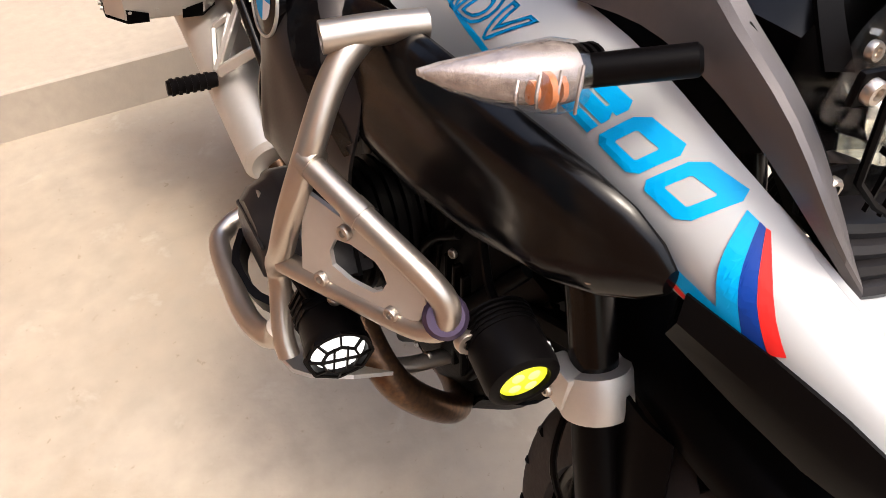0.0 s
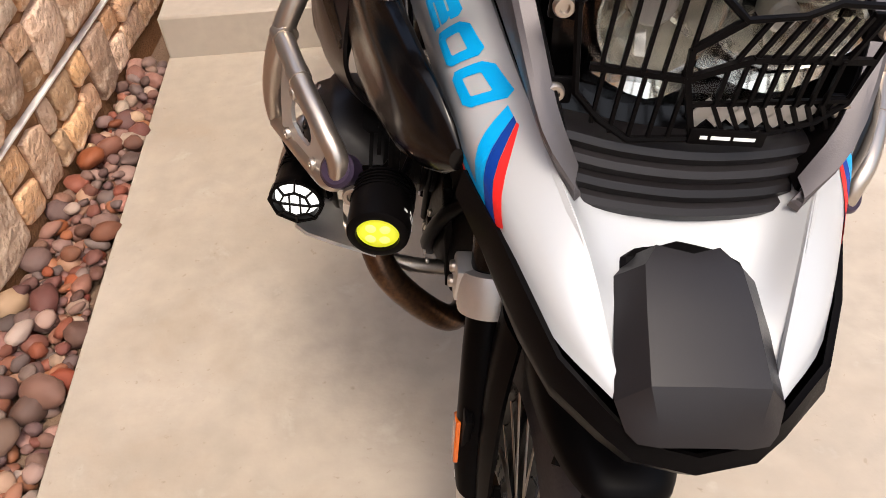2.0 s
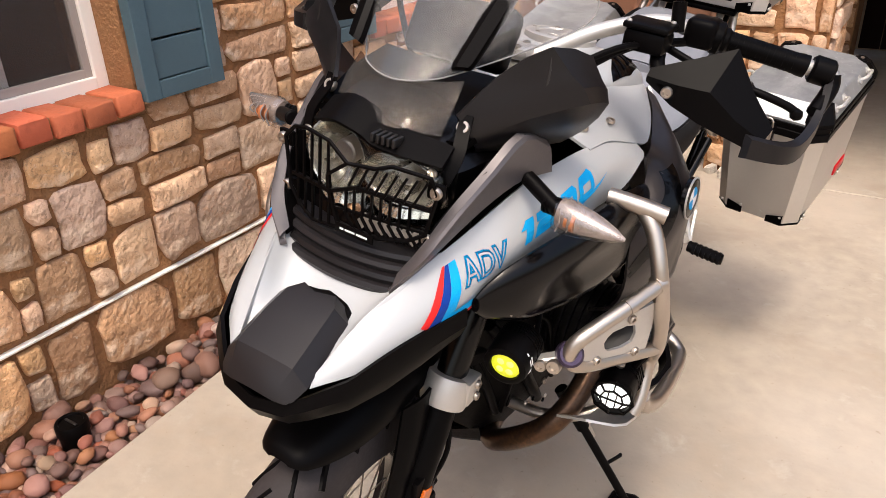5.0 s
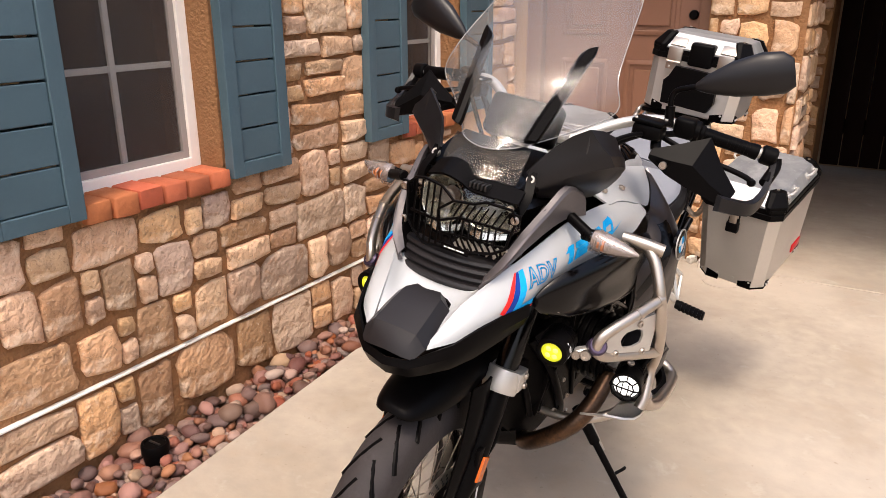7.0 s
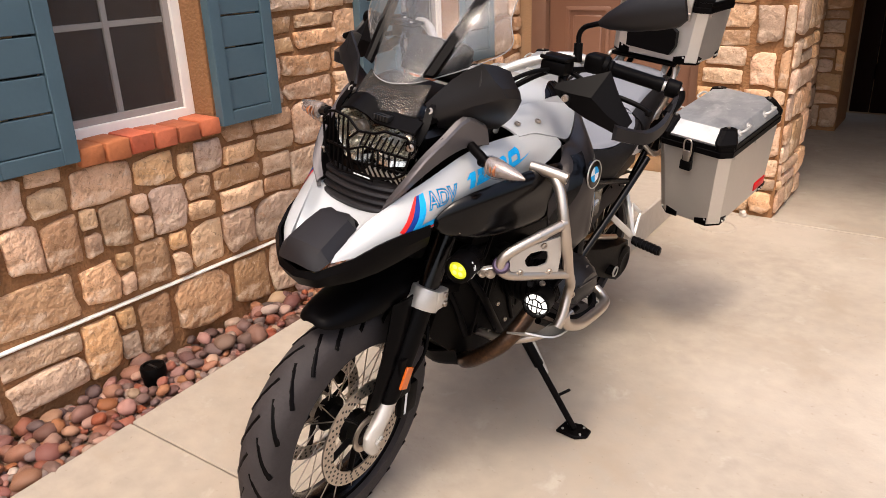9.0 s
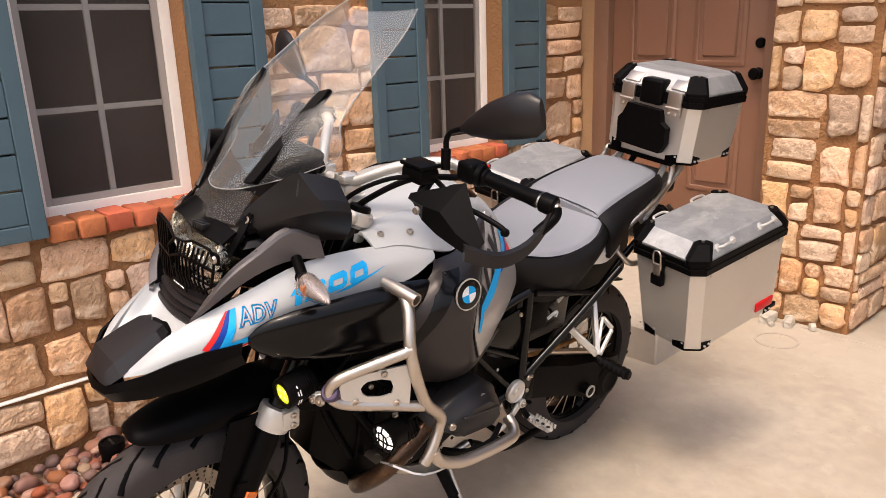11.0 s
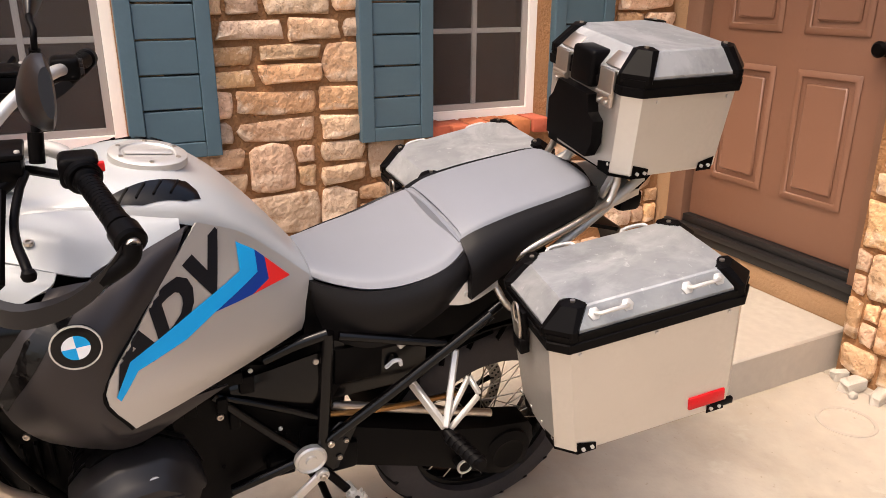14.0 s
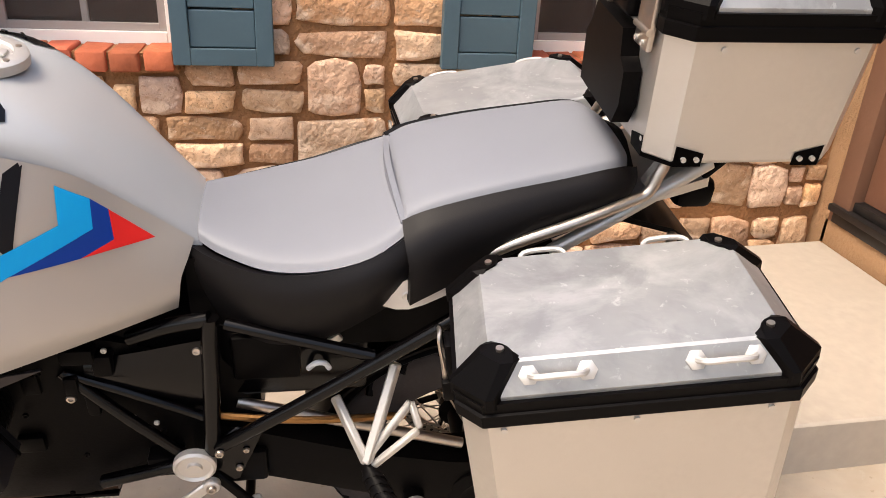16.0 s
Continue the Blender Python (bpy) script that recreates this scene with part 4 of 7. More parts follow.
def block_digits(text, h, w, slant):
    """Broad squared figures of height h and width w, leaning by slant, flat in x, y."""
    bm = bmesh.new()
    f = 0.25 * w
    x0 = 0.0

    def put(pts):
        bm.faces.new([bm.verts.new((x0 + u + slant * v, v, 0)) for u, v in pts])
    for ch in text:
        if ch == "0":
            o = [(f * 0.6, 0), (w - f * 0.6, 0), (w, f * 0.6), (w, h - f * 0.6), (w - f * 0.6, h), (f * 0.6, h), (0, h - f * 0.6), (0, f * 0.6)]
            i = [(f * 1.1, f), (w - f * 1.1, f), (w - f, f * 1.1), (w - f, h - f * 1.1), (w - f * 1.1, h - f), (f * 1.1, h - f), (f, h - f * 1.1), (f, f * 1.1)]
            for k in range(8):
                put((o[k], o[(k + 1) % 8], i[(k + 1) % 8], i[k]))
        elif ch == "2":
            m0, m1 = (h - f) / 2, (h + f) / 2
            put(((0, 0), (w, 0), (w, f), (0, f)))
            put(((0, f), (f, f), (f, m0), (0, m0)))
            put(((0, m0), (w, m0), (w, m1 - f * 0.4), (w - f * 0.4, m1), (f * 0.5, m1), (0, m1 - f * 0.5)))
            put(((w - f, m1), (w, m1), (w, h - f), (w - f, h - f)))
            put(((0, h - f), (w, h - f), (w, h - f * 0.5), (w - f * 0.5, h), (0, h)))
        else:
            put(((0.30 * w, 0), (0.66 * w, 0), (0.66 * w, h), (0.30 * w, h)))
            put(((0.05 * w, h - f), (0.30 * w, h - f), (0.30 * w, h)))
        x0 += w * (0.80 if ch == "1" else 1.16)
    bmesh.ops.triangulate(bm, faces=bm.faces)
    return bm


def figures(text, h, w, slant, y, z, angle, mirror=False):
    bm = block_digits(text, h, w, slant)
    if mirror:
        far = max(v.co.x for v in bm.verts)
        for v in bm.verts:
            v.co.x = far - v.co.x
    return moved(bm, Matrix.Translation((y, z, 0)) @ Matrix.Rotation(radians(angle), 4, "Z"))


def lettering(text, size, y, z, angle, shear, outline=0.0, width=None, mirror=False):
    bm = letters(text, size, shear, outline, 0.022 if outline else 0.050)
    xs = [v.co.x for v in bm.verts]
    w = max(xs) - min(xs)
    k = (width / w) if width else 1
    m = Matrix.Translation((y, z, 0)) @ Matrix.Rotation(radians(angle), 4, "Z") @ Matrix.Diagonal((k, 1, 1, 1)) @ Matrix.Translation((-min(xs), 0, 0))
    if mirror:
        m = Matrix.Translation((y, z, 0)) @ Matrix.Rotation(radians(angle), 4, "Z") @ Matrix.Diagonal((-k, 1, 1, 1)) @ Matrix.Translation((-max(xs), 0, 0))
    return moved(bm, m)


for s, pan in ((1, panel_l), (-1, panel_r)):
    if s > 0:
        graphic("lettering", lettering("ADV", 0.043, 0.546, 0.970, 12, 0.5, 0.0014, 0.088), CYAN, pan, panel_ref, s)
        graphic("lettering", figures("1200", 0.033, 0.043, 0.45, 0.642, 0.997, 13), CYAN, pan, panel_ref, s)
    else:
        graphic("lettering", figures("1200", 0.035, 0.041, 0.30, 0.566, 0.980, 17, True), CYAN, pan, panel_ref, s)
        graphic("lettering", lettering("ADV", 0.043, 0.752, 1.032, 9, 0.5, 0.0014, 0.112, True), CYAN, pan, panel_ref, s)
    graphic("stripe", flat([(0.4766, 0.930), (0.487, 0.924), (0.5375, 0.997), (0.5345, 0.996)]), RED, pan, panel_ref, s)
    graphic("stripe", flat([(0.487, 0.924), (0.5025, 0.919), (0.5425, 0.9995), (0.5375, 0.997)]), BLUE, pan, panel_ref, s)
    graphic("stripe", flat([(0.5025, 0.919), (0.5235, 0.920), (0.522, 0.936), (0.552, 1.004), (0.5425, 0.9995)]), CYAN, pan, panel_ref, s)
    graphic("stripe", flat([(0.522, 0.936), (0.5235, 0.920), (0.5705, 0.938), (0.604, 0.960)]), CYAN, pan, panel_ref, s)
    graphic("stripe", flat([(0.5235, 0.919), (0.560, 0.928), (0.590, 0.944), (0.5705, 0.937)]), RED, pan, panel_ref, s)
    graphic("swoosh", flat([(0.738, 1.012), (0.772, 1.018), (0.864, 1.055), (0.79, 1.034)]), CYAN, pan, panel_ref, s)

# headlight
hous = loft([[Vector((x * k, y, 1.085 + z * k2)) for x, z in ((-0.120, -0.07), (-0.06, -0.085), (0.06, -0.085), (0.125, -0.06), (0.13, 0.03), (0.09, 0.065), (0.0, 0.075), (-0.09, 0.075), (-0.13, 0.03))] for y, k, k2 in ((0.585, 0.94, 0.9), (0.60, 1.0, 1.0), (0.68, 1.1, 1.1), (0.76, 1.2, 1.0))])
head = part("headlight", hous, GLOSS_BLACK, bike, "twin headlight behind a black wire guard")
for x, z, rx, rz in ((-0.046, 1.098, 0.047, 0.052), (0.060, 1.096, 0.058, 0.034)):
    ring = []
    for k, y in ((1.06, 0.538), (1.0, 0.540), (0.93, 0.556), (0.70, 0.578), (0.30, 0.588)):
        ring.append([Vector((x + math.cos(a) * rx * k, y, z + math.sin(a) * rz * k)) for a in [2 * math.pi * i / 28 for i in range(28)]])
    part("lamp_reflector", loft(ring, cap=False), CHROME, head, "bright mirrored lamp bowl")
    part("bowl_back", disc_between((x, 0.588, z), (x, 0.592, z), min(rx, rz) * 0.32, 18), CHROME, head)
    for i in range(6):
        a = radians(30 + 60 * i)
        part("bowl_facet", beam((x + math.cos(a) * rx * 0.32, 0.584, z + math.sin(a) * rz * 0.32), (x + math.cos(a) * rx * 0.90, 0.562, z + math.sin(a) * rz * 0.90), 0.009, 0.004), CHROME, head)
    part("bulb_cap", disc_between((x, 0.556, z), (x, 0.586, z), min(rx, rz) * 0.40, 18, bevel=0.003), CAST, head)
for z0, x0, x1 in ((1.040, -0.085, 0.00), (1.052, 0.0, 0.105)):
    part("lamp_lip", sheet([[(x0, 0.556, z0 + 0.012), ((x0 + x1) / 2, 0.538, z0 + 0.004), (x1, 0.552, z0 + 0.012)], [(x0, 0.552, z0), ((x0 + x1) / 2, 0.532, z0 - 0.010), (x1, 0.548, z0)]], 0.004, 3), CHROME, head)
lens = sheet([[(-0.112, 0.560, 1.030), (-0.05, 0.538, 1.020), (0.05, 0.538, 1.030), (0.122, 0.556, 1.040)], [(-0.118, 0.552, 1.085), (-0.05, 0.530, 1.085), (0.05, 0.530, 1.085), (0.128, 0.552, 1.085)], [(-0.092, 0.556, 1.150), (-0.045, 0.542, 1.158), (0.02, 0.540, 1.135), (0.115, 0.554, 1.132)]], 0.003, 4)
part("lens", lens, GLASS, head).visible_shadow = False
part("lamp_hood", sheet([[(-0.088, 0.540, 1.142), (-0.045, 0.528, 1.156), (-0.004, 0.532, 1.146), (0.016, 0.534, 1.136), (0.06, 0.535, 1.134), (0.118, 0.545, 1.132)], [(-0.085, 0.580, 1.166), (-0.045, 0.575, 1.180), (-0.004, 0.575, 1.170), (0.016, 0.572, 1.158), (0.06, 0.572, 1.156), (0.115, 0.578, 1.150)]], 0.006, 3), BLACK, head)
for i in range(5):
    part("vent_slot", box(0.012 + i * 0.0085, 0.017 + i * 0.0085, 0.534, 0.556, 1.140, 1.152, 0.001), BLACK_TRIM, head)
for i in range(6):
    part("bright_slat", moved(box(-0.007, 0.007, -0.001, 0.001, -0.012, 0.012), Matrix.Translation((0.010 + i * 0.017, 0.532, 1.020 + i * 0.0008)) @ Matrix.Rotation(radians(38), 4, "Y")), CAST, head)
part("lower_mask", sheet([[(-0.110, 0.560, 1.030), (0, 0.545, 1.018), (0.115, 0.560, 1.030)], [(-0.108, 0.545, 0.995), (0, 0.528, 0.985), (0.110, 0.545, 0.995)]], 0.006, 3), GLOSS_BLACK, head)


# lamp guard
def gbar(x0, z0, x1, z1, w=0.0030, d=0.0035):
    def yy(x):
        return 0.500 + 1.25 * x * x
    return beam((x0, yy(x0), z0), (x1, yy(x1), z1), w, d)


outline = [(-0.118, 1.114), (-0.096, 1.136), (-0.072, 1.142), (-0.028, 1.138), (0.002, 1.116), (0.045, 1.121), (0.069, 1.131), (0.120, 1.127), (0.130, 1.105), (0.119, 1.045), (0.096, 1.030), (0.042, 1.018), (-0.013, 1.014), (-0.058, 1.008), (-0.084, 1.022), (-0.106, 1.042), (-0.118, 1.114)]
guard = part("lamp_guard", tube([(x, 0.500 + 1.25 * x * x, z) for x, z in outline], 0.0032, 6, 1, straight=True), BLACK, bike, "black laser-cut headlight guard")
for a in ((0.002, 1.116, -0.030, 1.090), (-0.030, 1.090, -0.027, 1.066), (-0.027, 1.066, -0.100, 1.066), (-0.027, 1.066, 0.018, 1.086), (0.018, 1.086, 0.126, 1.082), (-0.027, 1.066, -0.008, 1.016)):
    part("guard_bar", gbar(*a, 0.0055, 0.005), BLACK, guard)
for i in range(5):
    x = -0.092 + i * 0.0155
    part("guard_bar", gbar(x, 1.067, x, 1.138), BLACK, guard)
    part("guard_bar", gbar(x + 0.003, 1.018 - 0.006 * (i > 0), x + 0.003, 1.065), BLACK, guard)
for i in range(8):
    x = 0.014 + i * 0.0135
    part("guard_bar", gbar(x - 0.008, 1.085, x + 0.008, 1.120), BLACK, guard)
    part("guard_bar", gbar(x - 0.012, 1.084 if i else 1.078, x - 0.012, 1.046), BLACK, guard)
    part("guard_bar", gbar(x - 0.014, 1.046, x + 0.002, 1.022), BLACK, guard)
part("guard_bar", gbar(-0.018, 1.045, 0.118, 1.048, 0.004), BLACK, guard)
part("name_plate", box(-0.012, 0.052, 0.4955, 0.4985, 1.012, 1.026, 0.001), BLACK, guard)
for x0, x1 in ((-0.003, 0.003), (0.006, 0.022), (0.025, 0.043)):
    part("marking", box(x0, x1, 0.4945, 0.4953, 1.0178, 1.0206), DECALWHITE, guard)
for s in (1, -1):
    for x, z in ((0.127, 1.107), (0.1205, 1.036)):
        part("guard_tab", box(min(s * (x - 0.016), s * (x + 0.010)), max(s * (x - 0.016), s * (x + 0.010)), 0.524, 0.531, z - 0.012, z + 0.012, 0.003), BLACK, guard)
        screw((s * x, 0.524, z), (0, -1, 0), 0.0085, guard)
    arm = sheet([[(0.102 * s, 0.555, 1.100), (0.112 * s, 0.575, 1.135), (0.104 * s, 0.600, 1.165), (0.104 * s, 0.612, 1.182)], [(0.122 * s, 0.562, 1.100), (0.130 * s, 0.580, 1.135), (0.122 * s, 0.605, 1.165), (0.120 * s, 0.614, 1.182)]], 0.004 * s, 3)
    ar = part("screen_bracket", arm, BLACK, bike, "black metal windscreen bracket")
    screw((0.111 * s, 0.607, 1.166), (0, -0.8, 0.5), 0.010, ar)
    screw((0.104 * s, 0.548, 1.118), (0, -1, 0.2), 0.007, ar)

# slats below the headlight
for i in range(4):
    z = 1.003 - i * 0.015
    rows = [[(x, 0.520 - 0.016 * (1 - (x / 0.11) ** 2) - i * 0.006 + dy, z - 0.006 * (1 - (x / 0.11) ** 2) + dz) for x in (-0.108 + i * 0.006, -0.06, 0, 0.06, 0.108 - i * 0.006)] for dy, dz in ((0.030, 0.004), (0.0, 0.0), (0.002, -0.010))]
    part("front_slat", sheet(rows, 0.003, 3), DARKGREY if i % 2 == 0 else NOSE, bike)

# grey trims beside the headlight
trim = sheet([[(0.096, 0.478, 0.962), (0.125, 0.503, 1.000), (0.149, 0.555, 1.045), (0.168, 0.612, 1.078), (0.182, 0.668, 1.092), (0.196, 0.735, 1.086)],
              [(0.098, 0.480, 0.975), (0.130, 0.497, 1.016), (0.153, 0.545, 1.075), (0.166, 0.601, 1.114), (0.179, 0.665, 1.152), (0.190, 0.728, 1.124)],
              [(0.094, 0.496, 0.985), (0.118, 0.512, 1.030), (0.136, 0.548, 1.080), (0.150, 0.600, 1.120), (0.164, 0.660, 1.160), (0.174, 0.728, 1.140)]], 0.010, 3)
both("headlight_trim", trim, TRIMGREY, "metallic grey trim beside the headlight", None, 22)
inner = sheet([[(0.094, 0.492, 0.975), (0.112, 0.51, 1.02), (0.132, 0.545, 1.075), (0.155, 0.60, 1.12)], [(0.092, 0.56, 0.99), (0.112, 0.58, 1.03), (0.130, 0.61, 1.08), (0.15, 0.66, 1.12)]], 0.005, 3)
both("trim_back", inner, BLACK)

# upper shells and windscreen
shell = sheet([[(0.098, 0.604, 1.182), (0.130, 0.650, 1.234), (0.183, 0.680, 1.277), (0.212, 0.750, 1.256)],
               [(0.107, 0.611, 1.166), (0.153, 0.656, 1.210), (0.210, 0.692, 1.244), (0.228, 0.755, 1.228)],
               [(0.116, 0.619, 1.150), (0.176, 0.663, 1.186), (0.238, 0.706, 1.213), (0.243, 0.762, 1.199)],
               [(0.118, 0.630, 1.134), (0.158, 0.684, 1.144), (0.205, 0.735, 1.160), (0.212, 0.785, 1.148)],
               [(0.108, 0.650, 1.112), (0.135, 0.705, 1.112), (0.165, 0.760, 1.116), (0.175, 0.795, 1.112)]], 0.006, 2)
shell_l, shell_r = both("cockpit_shell", shell, DARKGREY, "matt black cockpit shell beside the windscreen", None, 24)
for k, sh_ in ((1, shell_l), (-1, shell_r)):
    part("shell_slot", tube([(0.186 * k, 0.668, 1.205), (0.189 * k, 0.672, 1.232), (0.187 * k, 0.678, 1.266)], 0.003, 6), BLACK_TRIM, sh_)
sc = []
for z, ye, yc, hw in ((1.216, 0.645, 0.590, 0.080), (1.252, 0.722, 0.622, 0.148), (1.298, 0.762, 0.655, 0.205), (1.36, 0.775, 0.700, 0.188), (1.44, 0.862, 0.790, 0.170), (1.51, 0.950, 0.880, 0.152), (1.565, 1.020, 0.955, 0.118)):
    sc.append([(-hw, ye, z + 0.010), (-hw * 0.62, yc + (ye - yc) * 0.30, z), (0, yc, z - 0.006), (hw * 0.62, yc + (ye - yc) * 0.30, z), (hw, ye, z + 0.010)])
ws = part("windscreen", sheet(sc, 0.004, 5), SCREEN, bike, "tall clear windscreen with two black deflector strips")
ws.visible_shadow = False
edge = [r[0] for r in reversed(sc)] + sc[0][1:] + [r[-1] for r in sc[1:]]
part("screen_edge", tube(edge, 0.0011, 6, 4), SCREEN_EDGE, ws)
for s in (1, -1):
    p0, p1 = Vector((0.084, 0.630, 1.232)), Vector((0.116, 0.786, 1.410))
    along = (p1 - p0).normalized()
    out = Vector((0.30, -0.75, 0.55))
    out = (out - along * out.dot(along)).normalized()
    wide = along.cross(out)
    st = loft([[Vector((q.x * s, q.y, q.z)) for q in [p0.lerp(p1, f) + along * a * lean + wide * a * w + out * (b + 0.004) for a, b in ((-1, -0.004), (-1, 0.005), (-0.45, 0.011), (0.75, 0.009), (1, 0.004), (1, -0.004))]] for f, w, lean in ((0.0, 0.011, 0.006), (0.03, 0.0135, 0.006), (0.5, 0.0145, 0.004), (0.95, 0.0135, 0.010), (1.0, 0.010, 0.012))])
    part("deflector_strip", st, BLACK, ws, "black rubber deflector strip")
visor = sheet([[(-0.086, 0.590, 1.168), (-0.05, 0.572, 1.176), (0, 0.560, 1.158), (0.05, 0.572, 1.154), (0.086, 0.590, 1.152)], [(-0.088, 0.612, 1.190), (-0.05, 0.596, 1.192), (0, 0.584, 1.182), (0.05, 0.596, 1.180), (0.088, 0.612, 1.184)], [(-0.086, 0.640, 1.216), (-0.05, 0.616, 1.212), (0, 0.604, 1.208), (0.05, 0.616, 1.212), (0.086, 0.640, 1.216)]], 0.003, 4)
part("smoked_visor", visor, SMOKE, bike, "smoked lower screen").visible_shadow = False
part("cockpit_floor", sheet([[(-0.12, 0.60, 1.150), (0, 0.585, 1.135), (0.12, 0.60, 1.150)], [(-0.14, 0.70, 1.17), (0, 0.70, 1.165), (0.14, 0.70, 1.17)], [(-0.15, 0.80, 1.18), (0, 0.80, 1.175), (0.15, 0.80, 1.18)]], 0.01, 3), BLACK, bike)
dash = box(-0.085, 0.085, 0.755, 0.80, 1.19, 1.285, 0.014, 3)
part("instrument_panel", moved(dash, Matrix.Translation((0, 0.78, 1.24)) @ Matrix.Rotation(radians(-28), 4, "X") @ Matrix.Translation((0, -0.78, -1.24))), BLACK, bike)
for x in (-0.045, 0.045):
    part("dial", disc_between((x, 0.800, 1.246), (x, 0.812, 1.252), 0.034, 24, bevel=0.002), GLOSS_BLACK, bike)

# indicators
for s in (1, -1):
    y0, sweep = 0.652, (1.0 if s > 0 else -2.2)
    stem = part("indicator_stem", disc_between((0.182 * s, y0 + (0.022 if s > 0 else -0.048), 1.096), (0.248 * s, y0, 1.072), 0.0115, 18, bevel=0.003), BLACK, bike)
    for k in range(3):
        x = (0.226 + 0.006 * k) * s
        part("collar", disc_between((x, y0 + 0.006, 1.075), (x + 0.003 * s, y0 + 0.005, 1.075), 0.0135, 18), BLACK, stem)
    shape = ((0.240, 0.010, 0.013, 0), (0.245, 0.023, 0.024, 0), (0.258, 0.026, 0.026, -0.001), (0.282, 0.024, 0.022, -0.003), (0.308, 0.018, 0.016, -0.006), (0.330, 0.010, 0.009, -0.010), (0.343, 0.003, 0.003, -0.013))
    def leaf(k):
        return loft([[Vector((f * s, y0 + dy * sweep + math.cos(a) * hy * k, 1.070 + math.sin(a) * hz * k)) for a in [2 * math.pi * i / 18 for i in range(18)]] for f, hy, hz, dy in shape])
    lens_ = part("indicator_lens", leaf(1.0), LENS, stem, "clear ribbed indicator lens with an amber bulb")
    lens_.visible_shadow = False
    part("indicator_bowl", moved(leaf(0.86), Matrix.Translation((0.002 * s, 0.004, 0))), CLEAR, stem)
    for k in range(4):
        part("lens_rib", tube([((0.254 + 0.014 * k) * s, y0 - 0.022 + 0.003 * k, 1.054 + 0.003 * k), ((0.258 + 0.014 * k) * s, y0 - 0.0255 + 0.003 * k, 1.071), ((0.254 + 0.014 * k) * s, y0 - 0.020 + 0.003 * k, 1.088 - 0.003 * k)], 0.0014, 6), CLEAR, stem)
    for f, h, w in ((0.264, 0.010, 0.004), (0.274, 0.013, 0.005), (0.284, 0.008, 0.004)):
        part("amber_facet", lathe([(0.001, -w), (h, -w * 0.5), (h, w * 0.5), (0.001, w)], (f * s, y0 - 0.0115, 1.069), "X", 10), AMBER, stem)

# fuel tank
T = []
for y, hw, z, d in ((0.88, 0.085, 1.100, 0.02), (0.96, 0.125, 1.128, 0.03), (1.05, 0.150, 1.147, 0.045), (1.13, 0.168, 1.156, 0.055), (1.21, 0.172, 1.146, 0.060), (1.29, 0.152, 1.099, 0.056), (1.36, 0.128, 1.032, 0.051), (1.42, 0.108, 0.962, 0.046), (1.468, 0.092, 0.903, 0.036)):
    T.append([(-hw, y, z - d), (-hw * 0.93, y, z - d * 0.45), (-hw * 0.62, y, z - d * 0.08), (0, y, z), (hw * 0.62, y, z - d * 0.08), (hw * 0.93, y, z - d * 0.45), (hw, y, z - d)])
tank_bm = sheet(T, 0.01, 4)
tank_ref = tank_bm.copy()
tank_tree = BVHTree.FromBMesh(tank_ref)
tank = part("fuel_tank", tank_bm, WHITE, bike, "glossy white fuel tank top")
part("tank_core", loft([[Vector((x * k, y, z)) for x, z in ((-0.13, 1.00), (-0.17, 0.92), (-0.16, 0.75), (0.16, 0.75), (0.17, 0.92), (0.13, 1.00))] for y, k in ((0.86, 0.70), (0.95, 0.9), (1.20, 0.9), (1.30, 0.8))]), BLACK, bike)
cap_m = Matrix.Translation((0, 1.176, 1.1585)) @ Matrix.Rotation(radians(-6), 4, "X") @ Matrix.Diagonal((1.26, 1.26, 1.0, 1))
cap = part("filler_cap", moved(lathe([(0.056, -0.012), (0.056, 0.002), (0.052, 0.005), (0.040, 0.005), (0.038, 0.002), (0.001, 0.002)], (0, 0, 0), "Z", 36), cap_m), CAST, bike, "round silver filler cap")
part("cap_bar", moved(box(-0.010, 0.010, -0.034, 0.034, 0.002, 0.007, 0.003), cap_m), CAST, cap)
for i in range(6):
    a = 2 * math.pi * i / 6
    part("cap_screw", moved(disc_between((0.046 * math.cos(a), 0.046 * math.sin(a), 0.004), (0.046 * math.cos(a), 0.046 * math.sin(a), 0.007), 0.0035, 10), cap_m), STEEL, cap)
